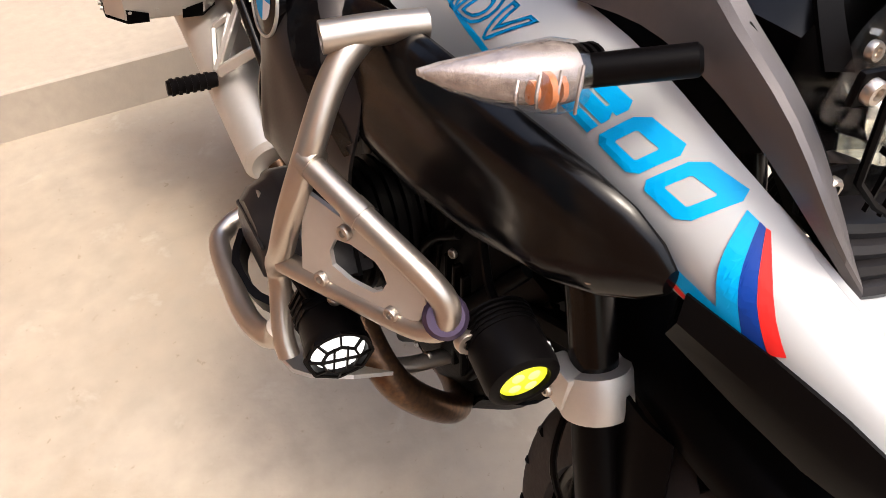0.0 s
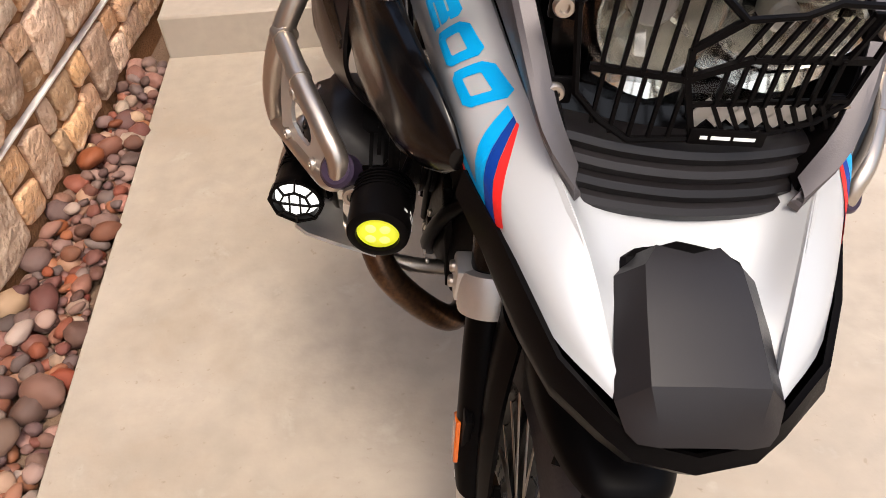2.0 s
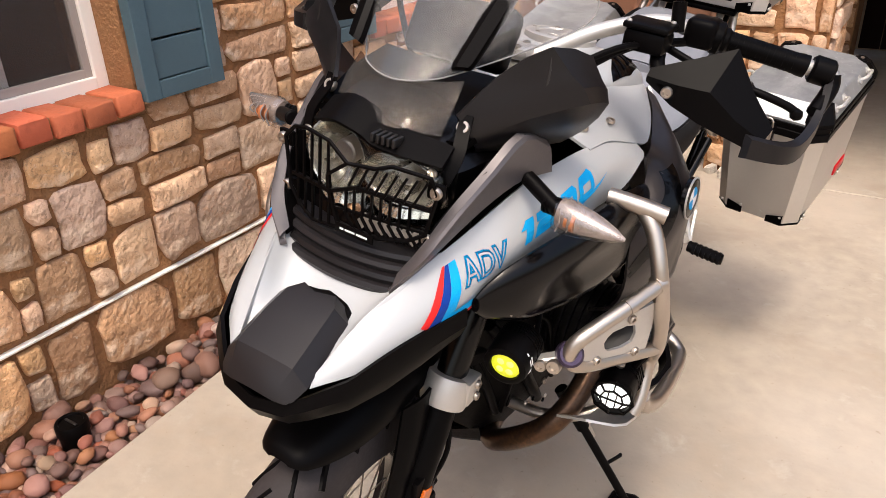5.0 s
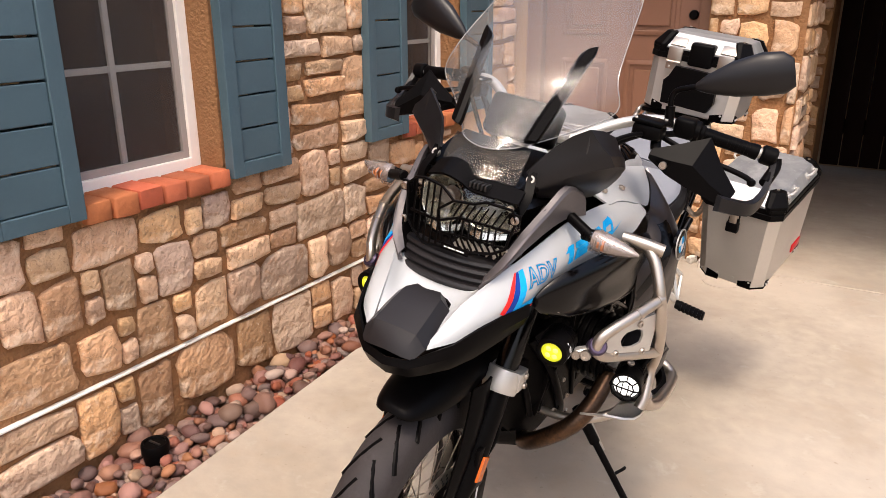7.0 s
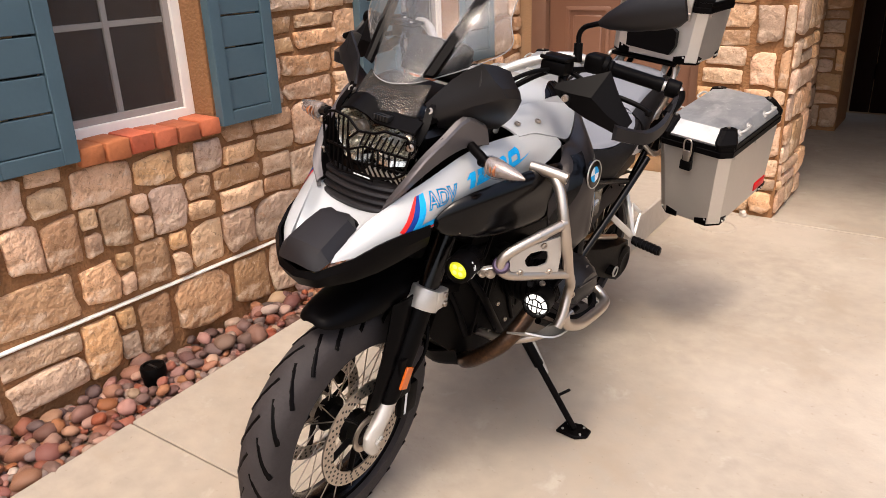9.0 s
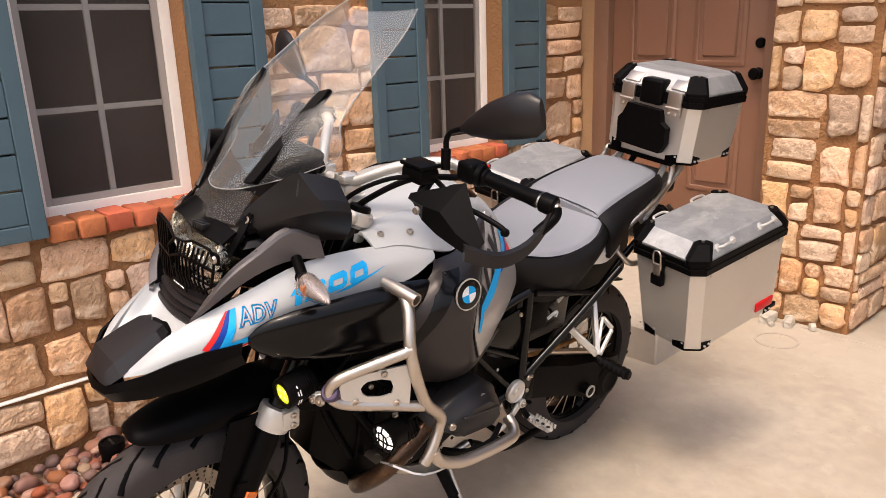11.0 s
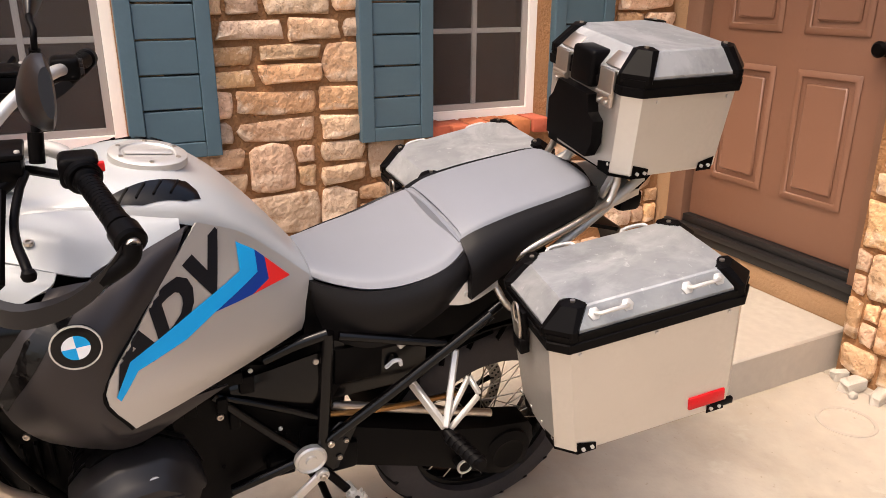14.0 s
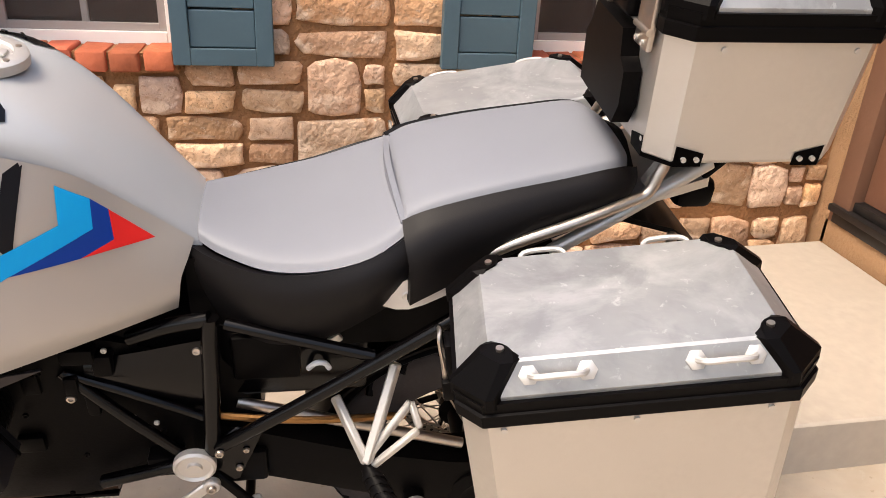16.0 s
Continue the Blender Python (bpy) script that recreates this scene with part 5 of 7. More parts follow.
for s in (1, -1):
    ve_bm = flat([(a * s, b, 0) for a, b in ((0.152, 1.080), (0.138, 1.099), (0.114, 1.158), (0.099, 1.227), (0.118, 1.243), (0.136, 1.246), (0.154, 1.217), (0.163, 1.146))])
    for v in ve_bm.verts:
        v.co.z = 1.3
    ve = part("tank_vent", lay_on(ve_bm, tank_ref, (0, 0, -1), 0.0022, 0.012), GLOSS_BLACK, bike, "black louvred vent in the tank", 60)
    for k in range(4):
        y = 1.118 + k * 0.029
        a, b = 0.130 - k * 0.008, 0.156 - k * 0.004
        za, zb = (next(h[0].z for h in (tank_tree.ray_cast(Vector((x * s, yy, 1.3)), Vector((0, 0, -1))),) if h[0]) for x, yy in ((a, y + 0.008), (b, y - 0.010)))
        part("louvre", beam((a * s, y + 0.008, za + 0.003), (b * s, y - 0.010, zb + 0.003), 0.0035, 0.005), BLACK, ve)
    outer = [(0.206, 0.86, 1.083), (0.214, 0.93, 1.079), (0.238, 0.99, 1.064), (0.244, 1.06, 1.046), (0.222, 1.13, 1.068), (0.188, 1.20, 1.084)]
    inner_ = [(0.100, 0.87, 1.092), (0.120, 0.95, 1.114), (0.138, 1.02, 1.122), (0.150, 1.07, 1.121), (0.158, 1.13, 1.114), (0.166, 1.20, 1.098)]
    infill = sheet([[(a[0] * s, a[1], a[2]) for a in outer], [((a[0] + b[0]) / 2 * s, (a[1] + b[1]) / 2, (a[2] + b[2]) / 2 + 0.009) for a, b in zip(outer, inner_)], [(b[0] * s, b[1], b[2]) for b in inner_]], 0.005 * s, 3)
    inf = part("tank_shoulder", infill, WHITE, bike)
    screw((0.176 * s, 0.897, 1.098), (0.2 * s, 0, 1), 0.008, inf)
    screw((0.196 * s, 0.967, 1.096), (0.2 * s, 0, 1), 0.008, inf)

# dark shrouds below the white fairing
sh = sheet([[(0.262, 0.985, 1.046), (0.258, 1.02, 1.042), (0.250, 1.06, 1.040), (0.238, 1.10, 1.050), (0.216, 1.15, 1.070), (0.180, 1.215, 1.084)],
            [(0.275, 0.970, 1.020), (0.288, 1.00, 1.030), (0.288, 1.04, 1.034), (0.276, 1.085, 1.044), (0.252, 1.13, 1.058), (0.207, 1.195, 1.074)],
            [(0.288, 0.930, 0.985), (0.312, 0.96, 1.000), (0.322, 1.005, 1.010), (0.318, 1.05, 1.014), (0.298, 1.10, 1.020), (0.248, 1.158, 1.030)],
            [(0.295, 0.890, 0.930), (0.334, 0.945, 0.945), (0.347, 0.99, 0.970), (0.345, 1.03, 0.976), (0.334, 1.06, 0.978), (0.300, 1.10, 0.978)],
            [(0.300, 0.905, 0.840), (0.330, 0.955, 0.865), (0.344, 0.99, 0.890), (0.350, 1.015, 0.900), (0.348, 1.04, 0.906), (0.322, 1.070, 0.908)],
            [(0.275, 0.950, 0.760), (0.310, 0.985, 0.775), (0.332, 1.02, 0.790), (0.341, 1.045, 0.802), (0.345, 1.06, 0.805), (0.322, 1.090, 0.822)],
            [(0.230, 0.985, 0.715), (0.270, 1.02, 0.720), (0.300, 1.06, 0.734), (0.306, 1.10, 0.748), (0.290, 1.16, 0.768), (0.250, 1.25, 0.782)]], 0.006, 4)
sh_ref = sh.copy()
shroud_l, shroud_r = both("tank_shroud", sh, SHROUD, "matt dark grey tank shroud")
pod = []
for y, x, z, hz, hx in ((0.562, 0.184, 0.938, 0.012, 0.008), (0.575, 0.192, 0.940, 0.028, 0.014), (0.60, 0.205, 0.942, 0.044, 0.022), (0.64, 0.222, 0.943, 0.057, 0.030), (0.72, 0.245, 0.944, 0.068, 0.036), (0.80, 0.262, 0.946, 0.074, 0.040), (0.88, 0.272, 0.946, 0.076, 0.040), (0.95, 0.280, 0.945, 0.070, 0.030), (0.99, 0.285, 0.945, 0.06, 0.012)):
    dent = 0.45 * math.sin(math.pi * min(1, max(0, (y - 0.60) / 0.36))) ** 0.7
    pod.append([Vector((x + math.cos(a) * hx * (1 - dent * math.exp(-((a + 0.12) / 0.62) ** 2) if math.cos(a) > 0 else 0.6), y, z + math.sin(a) * hz)) for a in [2 * math.pi * (i - 14) / 28 for i in range(28)]])
pod_l, pod_r = both("radiator_pod", loft(pod), GLOSS_BLACK, "satin black radiator pod with a hollow side", None, 30)
for s, pp in ((1, pod_l), (-1, pod_r)):
    screw((0.222 * s, 0.606, 0.916), (s, -0.5, 0), 0.004, pp)

for k, shr in ((1, shroud_l), (-1, shroud_r)):
    graphic("shroud_recess", flat([(0.884, 0.830), (0.918, 0.895), (0.974, 0.985), (1.028, 1.034), (0.985, 1.030), (0.944, 0.990), (0.902, 0.910), (0.870, 0.842)]), GLOSS_BLACK, shr, sh_ref, k)

# round badge, plain quarters
for s, sh_ in ((1, shroud_l), (-1, shroud_r)):
    c = Vector((0.350 * s, 1.015, 0.988))
    n = Vector((1.0 * s, -0.05, 0.12)).normalized()
    m = Matrix.Translation(c) @ n.to_track_quat("Z", "Y").to_matrix().to_4x4()
    bd = part("badge", moved(lathe([(0.036, -0.006), (0.036, 0.003), (0.033, 0.0045), (0.001, 0.0045)], (0, 0, 0), "Z", 36), m), GLOSS_BLACK, sh_, "round badge, blue and white quarters in a black ring")
    part("badge_rim", moved(lathe([(0.035, 0.002), (0.0375, 0.002), (0.0375, 0.005), (0.035, 0.005)], (0, 0, 0), "Z", 36, closed=True), m), CAST, bd)
    for q in range(4):
        pts = [(0, 0, 0.0052)] + [(0.0205 * math.cos(math.pi / 2 * q + math.pi / 2 * k / 8 + 0.1), 0.0205 * math.sin(math.pi / 2 * q + math.pi / 2 * k / 8 + 0.1), 0.0052) for k in range(9)]
        part("quarter", moved(flat(pts), m), (CYAN, DECALWHITE)[q % 2], bd, smooth=0)

# silver tank side panels with lettering
sp = sheet([[(0.178, 1.226, 1.090), (0.145, 1.308, 1.044), (0.118, 1.378, 0.977), (0.092, 1.455, 0.897)],
            [(0.243, 1.165, 1.036), (0.197, 1.272, 0.990), (0.152, 1.360, 0.932), (0.112, 1.445, 0.872)],
            [(0.302, 1.105, 0.972), (0.250, 1.225, 0.928), (0.190, 1.335, 0.884), (0.130, 1.435, 0.850)],
            [(0.352, 1.044, 0.890), (0.306, 1.165, 0.858), (0.228, 1.300, 0.838), (0.138, 1.430, 0.822)],
            [(0.342, 1.080, 0.802), (0.300, 1.160, 0.802), (0.222, 1.290, 0.800), (0.134, 1.425, 0.797)]], 0.005, 4)
sp_ref = sp.copy()
sp_l, sp_r = both("tank_side_panel", sp, SILVER, "silver tank side panel with black lettering and coloured chevrons")
for s, pan in ((1, sp_l), (-1, sp_r)):
    part("panel_lip", tube([(x * s, y, z) for x, y, z in ((0.186, 1.216, 1.081), (0.243, 1.163, 1.037), (0.302, 1.102, 0.973), (0.352, 1.042, 0.890), (0.342, 1.077, 0.801))], 0.0042, 8, 6), BLACK, pan)
    t = lettering("ADV", 0.106, 1.060, 0.884, 27, 0.30, 0, 0.272, s < 0)
    graphic("lettering", t, DECALBLACK, pan, sp_ref, s)
    for name, paint, fields in (("swoosh", CYAN, (((1.060, 0.880), (1.066, 0.869), (1.098, 0.908), (1.088, 0.928)), ((1.088, 0.928), (1.098, 0.908), (1.183, 0.921), (1.241, 0.941), (1.212, 0.965)),
                                                  ((1.212, 0.965), (1.241, 0.941), (1.335, 0.966), (1.298, 0.986)), ((1.298, 0.986), (1.335, 0.966), (1.334, 1.006), (1.297, 1.036)))),
                                ("chevron", BLUE, (((1.241, 0.941), (1.319, 0.933), (1.358, 0.942), (1.335, 0.966)), ((1.335, 0.966), (1.358, 0.942), (1.354, 0.984), (1.334, 1.006)))),
                                ("chevron", RED, (((1.319, 0.933), (1.408, 0.924), (1.358, 0.942)), ((1.358, 0.942), (1.408, 0.924), (1.354, 0.984))))):
        graphic(name, join(*[flat(f) for f in fields]), paint, pan, sp_ref, s)

# seats
def seat(rows, name, top_label, flare=(0, 0, 0, 0, 0, 0)):
    """rows: y, half width, top height, side drop."""
    top, sidel = [], []
    for y, hw, z, d in rows:
        top.append([(-hw, y, z - 0.022), (-hw * 0.82, y, z - 0.006), (0, y, z), (hw * 0.82, y, z - 0.006), (hw, y, z - 0.022)])
    ob = part(name, sheet(top, 0.03, 4), SEATGREY, bike, top_label)
    for s in (1, -1):
        g = [[(hw * 0.955 * s, y, z - 0.030) for y, hw, z, d in rows], [((hw * 1.04 + fl * 0.45) * s, y, z - 0.023 - d * 0.35) for (y, hw, z, d), fl in zip(rows, flare)], [((hw * 0.86 + fl) * s, y, z - 0.023 - d) for (y, hw, z, d), fl in zip(rows, flare)]]
        part("side_cover", sheet(g, 0.02 * s, 4), SEATBLACK, ob, "black vinyl seat side")
    f = rows[0]
    part("seat_nose", sheet([[(-f[1], f[0], f[2] - 0.02), (0, f[0] - 0.01, f[2]), (f[1], f[0], f[2] - 0.02)], [(-f[1] * 0.9, f[0] - 0.004, f[2] - 0.022 - f[3]), (0, f[0] - 0.012, f[2] - 0.022 - f[3]), (f[1] * 0.9, f[0] - 0.004, f[2] - 0.022 - f[3])]], 0.01, 3), SEATGREY if name == "pillion_seat" else SEATBLACK, ob)
    e = rows[-1]
    part("seat_end", sheet([[(-e[1], e[0], e[2] - 0.022), (0, e[0] + 0.012, e[2] - 0.004), (e[1], e[0], e[2] - 0.022)], [(-e[1] * 0.9, e[0], e[2] - 0.022 - e[3]), (0, e[0] + 0.012, e[2] - 0.03 - e[3]), (e[1] * 0.9, e[0], e[2] - 0.022 - e[3])]], -0.01, 3), SEATBLACK, ob)
    return ob


seat([(1.462, 0.088, 0.912, 0.10), (1.50, 0.120, 0.905, 0.125), (1.57, 0.162, 0.902, 0.145), (1.65, 0.182, 0.912, 0.135), (1.73, 0.186, 0.938, 0.11), (1.795, 0.160, 0.972, 0.11)], "rider_seat", "grey and black vinyl rider seat")
seat([(1.785, 0.150, 0.976, 0.115), (1.825, 0.150, 0.996, 0.115), (1.92, 0.144, 1.020, 0.10), (2.03, 0.136, 1.040, 0.085), (2.115, 0.124, 1.054, 0.075), (2.150, 0.096, 1.044, 0.06)], "pillion_seat", "grey and black vinyl pillion seat", (0.062, 0.055, 0.035, 0.018, 0.010, 0.0))

# engine and frame
part("engine_block", loft([[Vector((x, y, z)) for x, z in ((-w * 0.62, z0), (-w * 1.05, z0 + 0.14), (-w, z1), (w, z1), (w * 1.05, z0 + 0.14), (w * 0.62, z0))] for y, w, z0, z1 in ((0.80, 0.07, 0.46, 0.66), (0.88, 0.130, 0.38, 0.74), (1.0, 0.155, 0.32, 0.78), (1.2, 0.155, 0.31, 0.78), (1.36, 0.14, 0.36, 0.72), (1.46, 0.11, 0.42, 0.66))]), ENGINE, bike, "black engine and gearbox block")
rr = random.Random(3)
for i in range(26):
    y, z = 0.90 + rr.random() * 0.48, 0.38 + rr.random() * 0.36
    for s in (1, -1):
        if rr.random() < 0.5:
            w, h = rr.uniform(0.02, 0.06), rr.uniform(0.015, 0.05)
            part("casing_rib", box(0.12 * s, (0.158 + rr.uniform(0.004, 0.016)) * s, y, y + w, z, z + h, 0.005), ENGINE, bike)
        else:
            screw((0.165 * s, y, z), (s, 0, 0), 0.005, None, CAST if rr.random() < 0.4 else ENGINE)
for s in (1, -1):
    cyl = lathe([(0.075, 0.13), (0.082, 0.15), (0.082, 0.27), (0.078, 0.28)], (0, 0, 0), "X", 28)
    moved(cyl, Matrix.Translation((0, 1.06, 0.635)))
    cy = part("cylinder", flipped(cyl) if s < 0 else cyl, ENGINE, bike)
    for k in range(6):
        fin = moved(lathe([(0.075, 0.160 + k * 0.018), (0.094, 0.160 + k * 0.018), (0.094, 0.166 + k * 0.018), (0.075, 0.166 + k * 0.018)], (0, 0, 0), "X", 28, closed=True), Matrix.Translation((0, 1.06, 0.635)))
        part("cooling_fin", flipped(fin) if s < 0 else fin, ENGINE, cy)
    prof = [(0.956, 0.640), (0.984, 0.674), (1.040, 0.704), (1.120, 0.708), (1.166, 0.680), (1.190, 0.622), (1.155, 0.592), (1.000, 0.604)]
    rings = [[Vector((x * s, 1.085 + (y - 1.085) * k, 0.655 + dz + (z - 0.655) * k)) for y, z in prof] for x, k, dz in ((0.236, 0.86, 0.004), (0.246, 0.98, 0.002), (0.325, 1.0, 0.0), (0.333, 0.965, -0.002), (0.337, 0.90, -0.004), (0.358, 0.82, -0.008), (0.372, 0.66, -0.014))]
    cov = part("cylinder_cover", loft(rings), GUNMETAL, bike, "dark grey cast cylinder head cover", 40)
    part("cover_gasket", loft([[Vector((x * s, 1.085 + (y - 1.085) * 1.02, 0.655 + (z - 0.655) * 1.03)) for y, z in prof] for x in (0.262, 0.268)]), BLACK, cov)
    screw((0.354 * s, 1.100, 0.676), (s, 0, 0.9), 0.015, cov)
    screw((0.364 * s, 0.99, 0.650), (s, -0.4, 0), 0.010, cov)
    part("cover_ridge", beam((0.372 * s, 1.020, 0.662), (0.372 * s, 1.145, 0.650), 0.006, 0.008, 0.002), GUNMETAL, cov)
    part("cylinder_guard", sheet([[(0.330 * s, 1.00, 0.565), (0.375 * s, 1.04, 0.570), (0.385 * s, 1.11, 0.575), (0.36 * s, 1.165, 0.585)], [(0.325 * s, 1.00, 0.545), (0.365 * s, 1.04, 0.545), (0.375 * s, 1.11, 0.548), (0.35 * s, 1.165, 0.560)]], 0.012 * s, 3), BLACK, bike)
    # exhaust header
    part("exhaust_header", tube([(0.268 * s, 1.00, 0.595), (0.262 * s, 0.935, 0.540), (0.236 * s, 0.892, 0.482), (0.180 * s, 0.885, 0.418), (0.118 * s, 0.905, 0.358), (0.080 * s, 0.97, 0.326), (0.070 * s, 1.06, 0.315), (0.06 * s, 1.25, 0.31)], 0.024, 16), EXHAUST, bike, "heat-browned exhaust header")
for s in (1, -1):
    for pts, r in (([(0.10 * s, 0.83, 0.70), (0.15 * s, 0.87, 0.62), (0.165 * s, 0.95, 0.50), (0.15 * s, 1.04, 0.40)], 0.012), ([(0.07 * s, 0.80, 0.66), (0.11 * s, 0.83, 0.56), (0.12 * s, 0.88, 0.46)], 0.009), ([(0.16 * s, 0.90, 0.72), (0.17 * s, 0.96, 0.66), (0.165 * s, 1.06, 0.46)], 0.007)):
        part("engine_hose", tube(pts, r, 10), BLACK, bike)
    for k in range(5):
        part("casing_rib", beam((0.128 * s, 0.885 + k * 0.024, 0.46), (0.150 * s, 0.885 + k * 0.024, 0.66), 0.008, 0.014, 0.002), ENGINE, bike)
    for y, z in ((0.90, 0.69), (0.96, 0.55), (1.02, 0.47), (0.93, 0.47)):
        screw((0.163 * s, y, z), (s, -0.3, 0), 0.007, bike)
part("belly_plate", sheet([[(-0.09, 0.88, 0.40), (0, 0.86, 0.37), (0.09, 0.88, 0.40)], [(-0.085, 0.96, 0.305), (0, 0.95, 0.285), (0.085, 0.96, 0.305)], [(-0.085, 1.25, 0.290), (0, 1.25, 0.275), (0.085, 1.25, 0.290)]], 0.006, 4), ENGINE, bike)
part("silencer", disc_between((-0.205, 1.55, 0.42), (-0.235, 2.20, 0.60), 0.062, 28, 0.068, 0.012), CAST, bike, "brushed silencer")
part("exhaust_pipe", tube([(-0.06, 1.25, 0.31), (-0.14, 1.40, 0.32), (-0.20, 1.55, 0.42)], 0.026, 14), EXHAUST, bike)

for s in (1, -1):
    for pts, r in (([(0.185, 1.45, 0.505), (0.205, 1.62, 0.635), (0.222, 1.835, 0.800)], 0.0125), ([(0.155, 1.236, 0.686), (0.170, 1.32, 0.595), (0.182, 1.41, 0.500)], 0.0105), ([(0.160, 1.476, 0.790), (0.172, 1.468, 0.65), (0.184, 1.458, 0.51)], 0.0150),
                   ([(0.165, 1.50, 0.780), (0.185, 1.60, 0.762), (0.205, 1.735, 0.732)], 0.0105), ([(0.180, 1.41, 0.478), (0.175, 1.34, 0.455), (0.165, 1.26, 0.425)], 0.0125), ([(0.140, 1.345, 0.738), (0.150, 1.41, 0.768), (0.160, 1.476, 0.788)], 0.0135), ([(0.205, 1.76, 0.735), (0.19, 1.95, 0.845), (0.17, 2.16, 0.90)], 0.0115),
                   ([(0.155, 1.240, 0.684), (0.166, 1.34, 0.640), (0.172, 1.45, 0.582)], 0.0085)):
        part("frame_tube", tube([(x * s, y, z) for x, y, z in pts], r, 12), GLOSS_BLACK, bike)
    for p in ((0.192, 1.472, 0.521), (0.155, 1.245, 0.637)):
        screw(((p[0] + 0.010) * s, p[1], p[2]), (s, 0, 0), 0.008)
    dk = part("pivot_plug", lathe([(0.032, 0), (0.032, 0.012), (0.028, 0.016), (0.024, 0.012), (0.012, 0.012), (0.011, 0.018), (0.001, 0.018)], (0, 0, 0), "X", 28) if s > 0 else flipped(lathe([(0.032, 0), (0.032, 0.012), (0.028, 0.016), (0.024, 0.012), (0.012, 0.012), (0.011, 0.018), (0.001, 0.018)], (0, 0, 0), "X", 28)), CAST, bike, "silver swingarm pivot plug")
    dk.location = (0.190 * s, 1.427, 0.487)
    dk.scale = (1.0, 1.15, 1.15)
    # pillion footrest hanger
    hang = part("footrest_hanger", join(beam((0.185 * s, 1.775, 0.695), (0.268 * s, 1.722, 0.545), 0.016, 0.022, 0.003), beam((0.180 * s, 1.672, 0.620), (0.268 * s, 1.722, 0.545), 0.014, 0.022, 0.003), beam((0.264 * s, 1.722, 0.555), (0.215 * s, 1.80, 0.632), 0.012, 0.016, 0.003), beam((0.270 * s, 1.728, 0.535), (0.250 * s, 1.81, 0.600), 0.012, 0.014, 0.003), beam((0.215 * s, 1.80, 0.632), (0.250 * s, 1.812, 0.602), 0.012, 0.014, 0.003)), CAST, bike, "cast silver pillion footrest hanger")
    part("footrest", loft([[Vector((0.27 * s + f * 0.095 * s, 1.725 + f * 0.045 + math.cos(a) * ry, 0.530 - f * 0.030 + math.sin(a) * 0.016)) for a in [2 * math.pi * i / 10 for i in range(10)]] for f, ry in ((0, 0.012), (0.15, 0.018), (0.9, 0.020), (1.0, 0.012))]), BLACK, hang, "black rubber pillion footrest")
    for k in range(6):
        f = 0.16 + k * 0.14
        part("rubber_rib", loft([[Vector((0.27 * s + g * 0.095 * s, 1.725 + g * 0.045 + math.cos(a) * 0.0215, 0.530 - g * 0.030 + math.sin(a) * 0.0180)) for a in [2 * math.pi * i / 8 for i in range(8)]] for g in (f, f + 0.07)]), BLACK, hang)
    # rider footrest
    pg = part("rider_footrest", join(plate([(-0.019, 0.0), (0.019, 0.0), (0.021, 0.03), (0.019, 0.062), (0.008, 0.074), (-0.008, 0.074), (-0.019, 0.062), (-0.021, 0.03)], -0.003, 0.004, Matrix.Translation((0.195 * s, 1.530, 0.345)) @ Matrix.Rotation(radians(-90 * s + 12 * s), 4, "Z") @ Matrix.Rotation(radians(-9), 4, "X"), bevel=0.002), beam((0.165 * s, 1.522, 0.352), (0.200 * s, 1.531, 0.345), 0.020, 0.020, 0.004)), CAST, bike, "toothed steel rider footrest")
    for k in range(7):
        for w in (-1, 1):
            x = 0.200 + k * 0.0105
            y = 1.530 + (x - 0.195) * 0.20 + w * 0.0175
            z = 0.349 - (x - 0.195) * 0.15
            part("tooth", box((x - 0.003) * s, (x + 0.003) * s, y - 0.003, y + 0.003, z - 0.004, z + 0.009), CAST, pg)
    for k in range(3):
        x = 0.214 + k * 0.019
        part("tread_hole", disc_between((x * s, 1.530 + (x - 0.195) * 0.2, 0.3485 - (x - 0.195) * 0.15), (x * s, 1.530 + (x - 0.195) * 0.2, 0.3505 - (x - 0.195) * 0.15), 0.006, 10), BLACK_TRIM, pg)
    part("footrest_bracket", beam((0.178 * s, 1.455, 0.440), (0.185 * s, 1.520, 0.350), 0.012, 0.020, 0.003), BLACK, bike)
    part("frame_bracket", box(0.150 * s, 0.172 * s, 1.43, 1.55, 0.40, 0.48, 0.01), BLACK, bike)
lever = part("gear_lever", join(beam((0.200, 1.452, 0.440), (0.206, 1.395, 0.395), 0.010, 0.024, 0.003), beam((0.206, 1.398, 0.398), (0.210, 1.335, 0.372), 0.009, 0.014, 0.003), beam((0.203, 1.445, 0.425), (0.208, 1.372, 0.378), 0.006, 0.008, 0.002), disc_between((0.196, 1.452, 0.440), (0.212, 1.452, 0.440), 0.015, 16, bevel=0.002)), CAST, bike, "cast silver gear lever")
part("toe_rubber", disc_between((0.206, 1.333, 0.372), (0.252, 1.335, 0.366), 0.0105, 12, bevel=0.002), BLACK, lever, "black rubber toe piece")
screw((0.212, 1.452, 0.440), (1, 0, 0), 0.009, lever)
sw = part("swingarm", loft([[Vector((x, y, z + dz)) for x, dz in ((x0, -h), (x1, -h), (x1 + 0.012, 0), (x1, h), (x0, h))] for y, x0, x1, z, h in ((1.42, -0.08, 0.13, 0.47, 0.06), (1.55, 0.075, 0.15, 0.445, 0.058), (1.75, 0.095, 0.165, 0.385, 0.058), (1.90, 0.095, 0.17, 0.335, 0.075), (1.96, 0.095, 0.17, 0.318, 0.085), (2.03, 0.095, 0.16, 0.315, 0.07), (2.06, 0.10, 0.14, 0.315, 0.03))]), ENGINE, bike, "black single-sided swingarm with shaft drive")
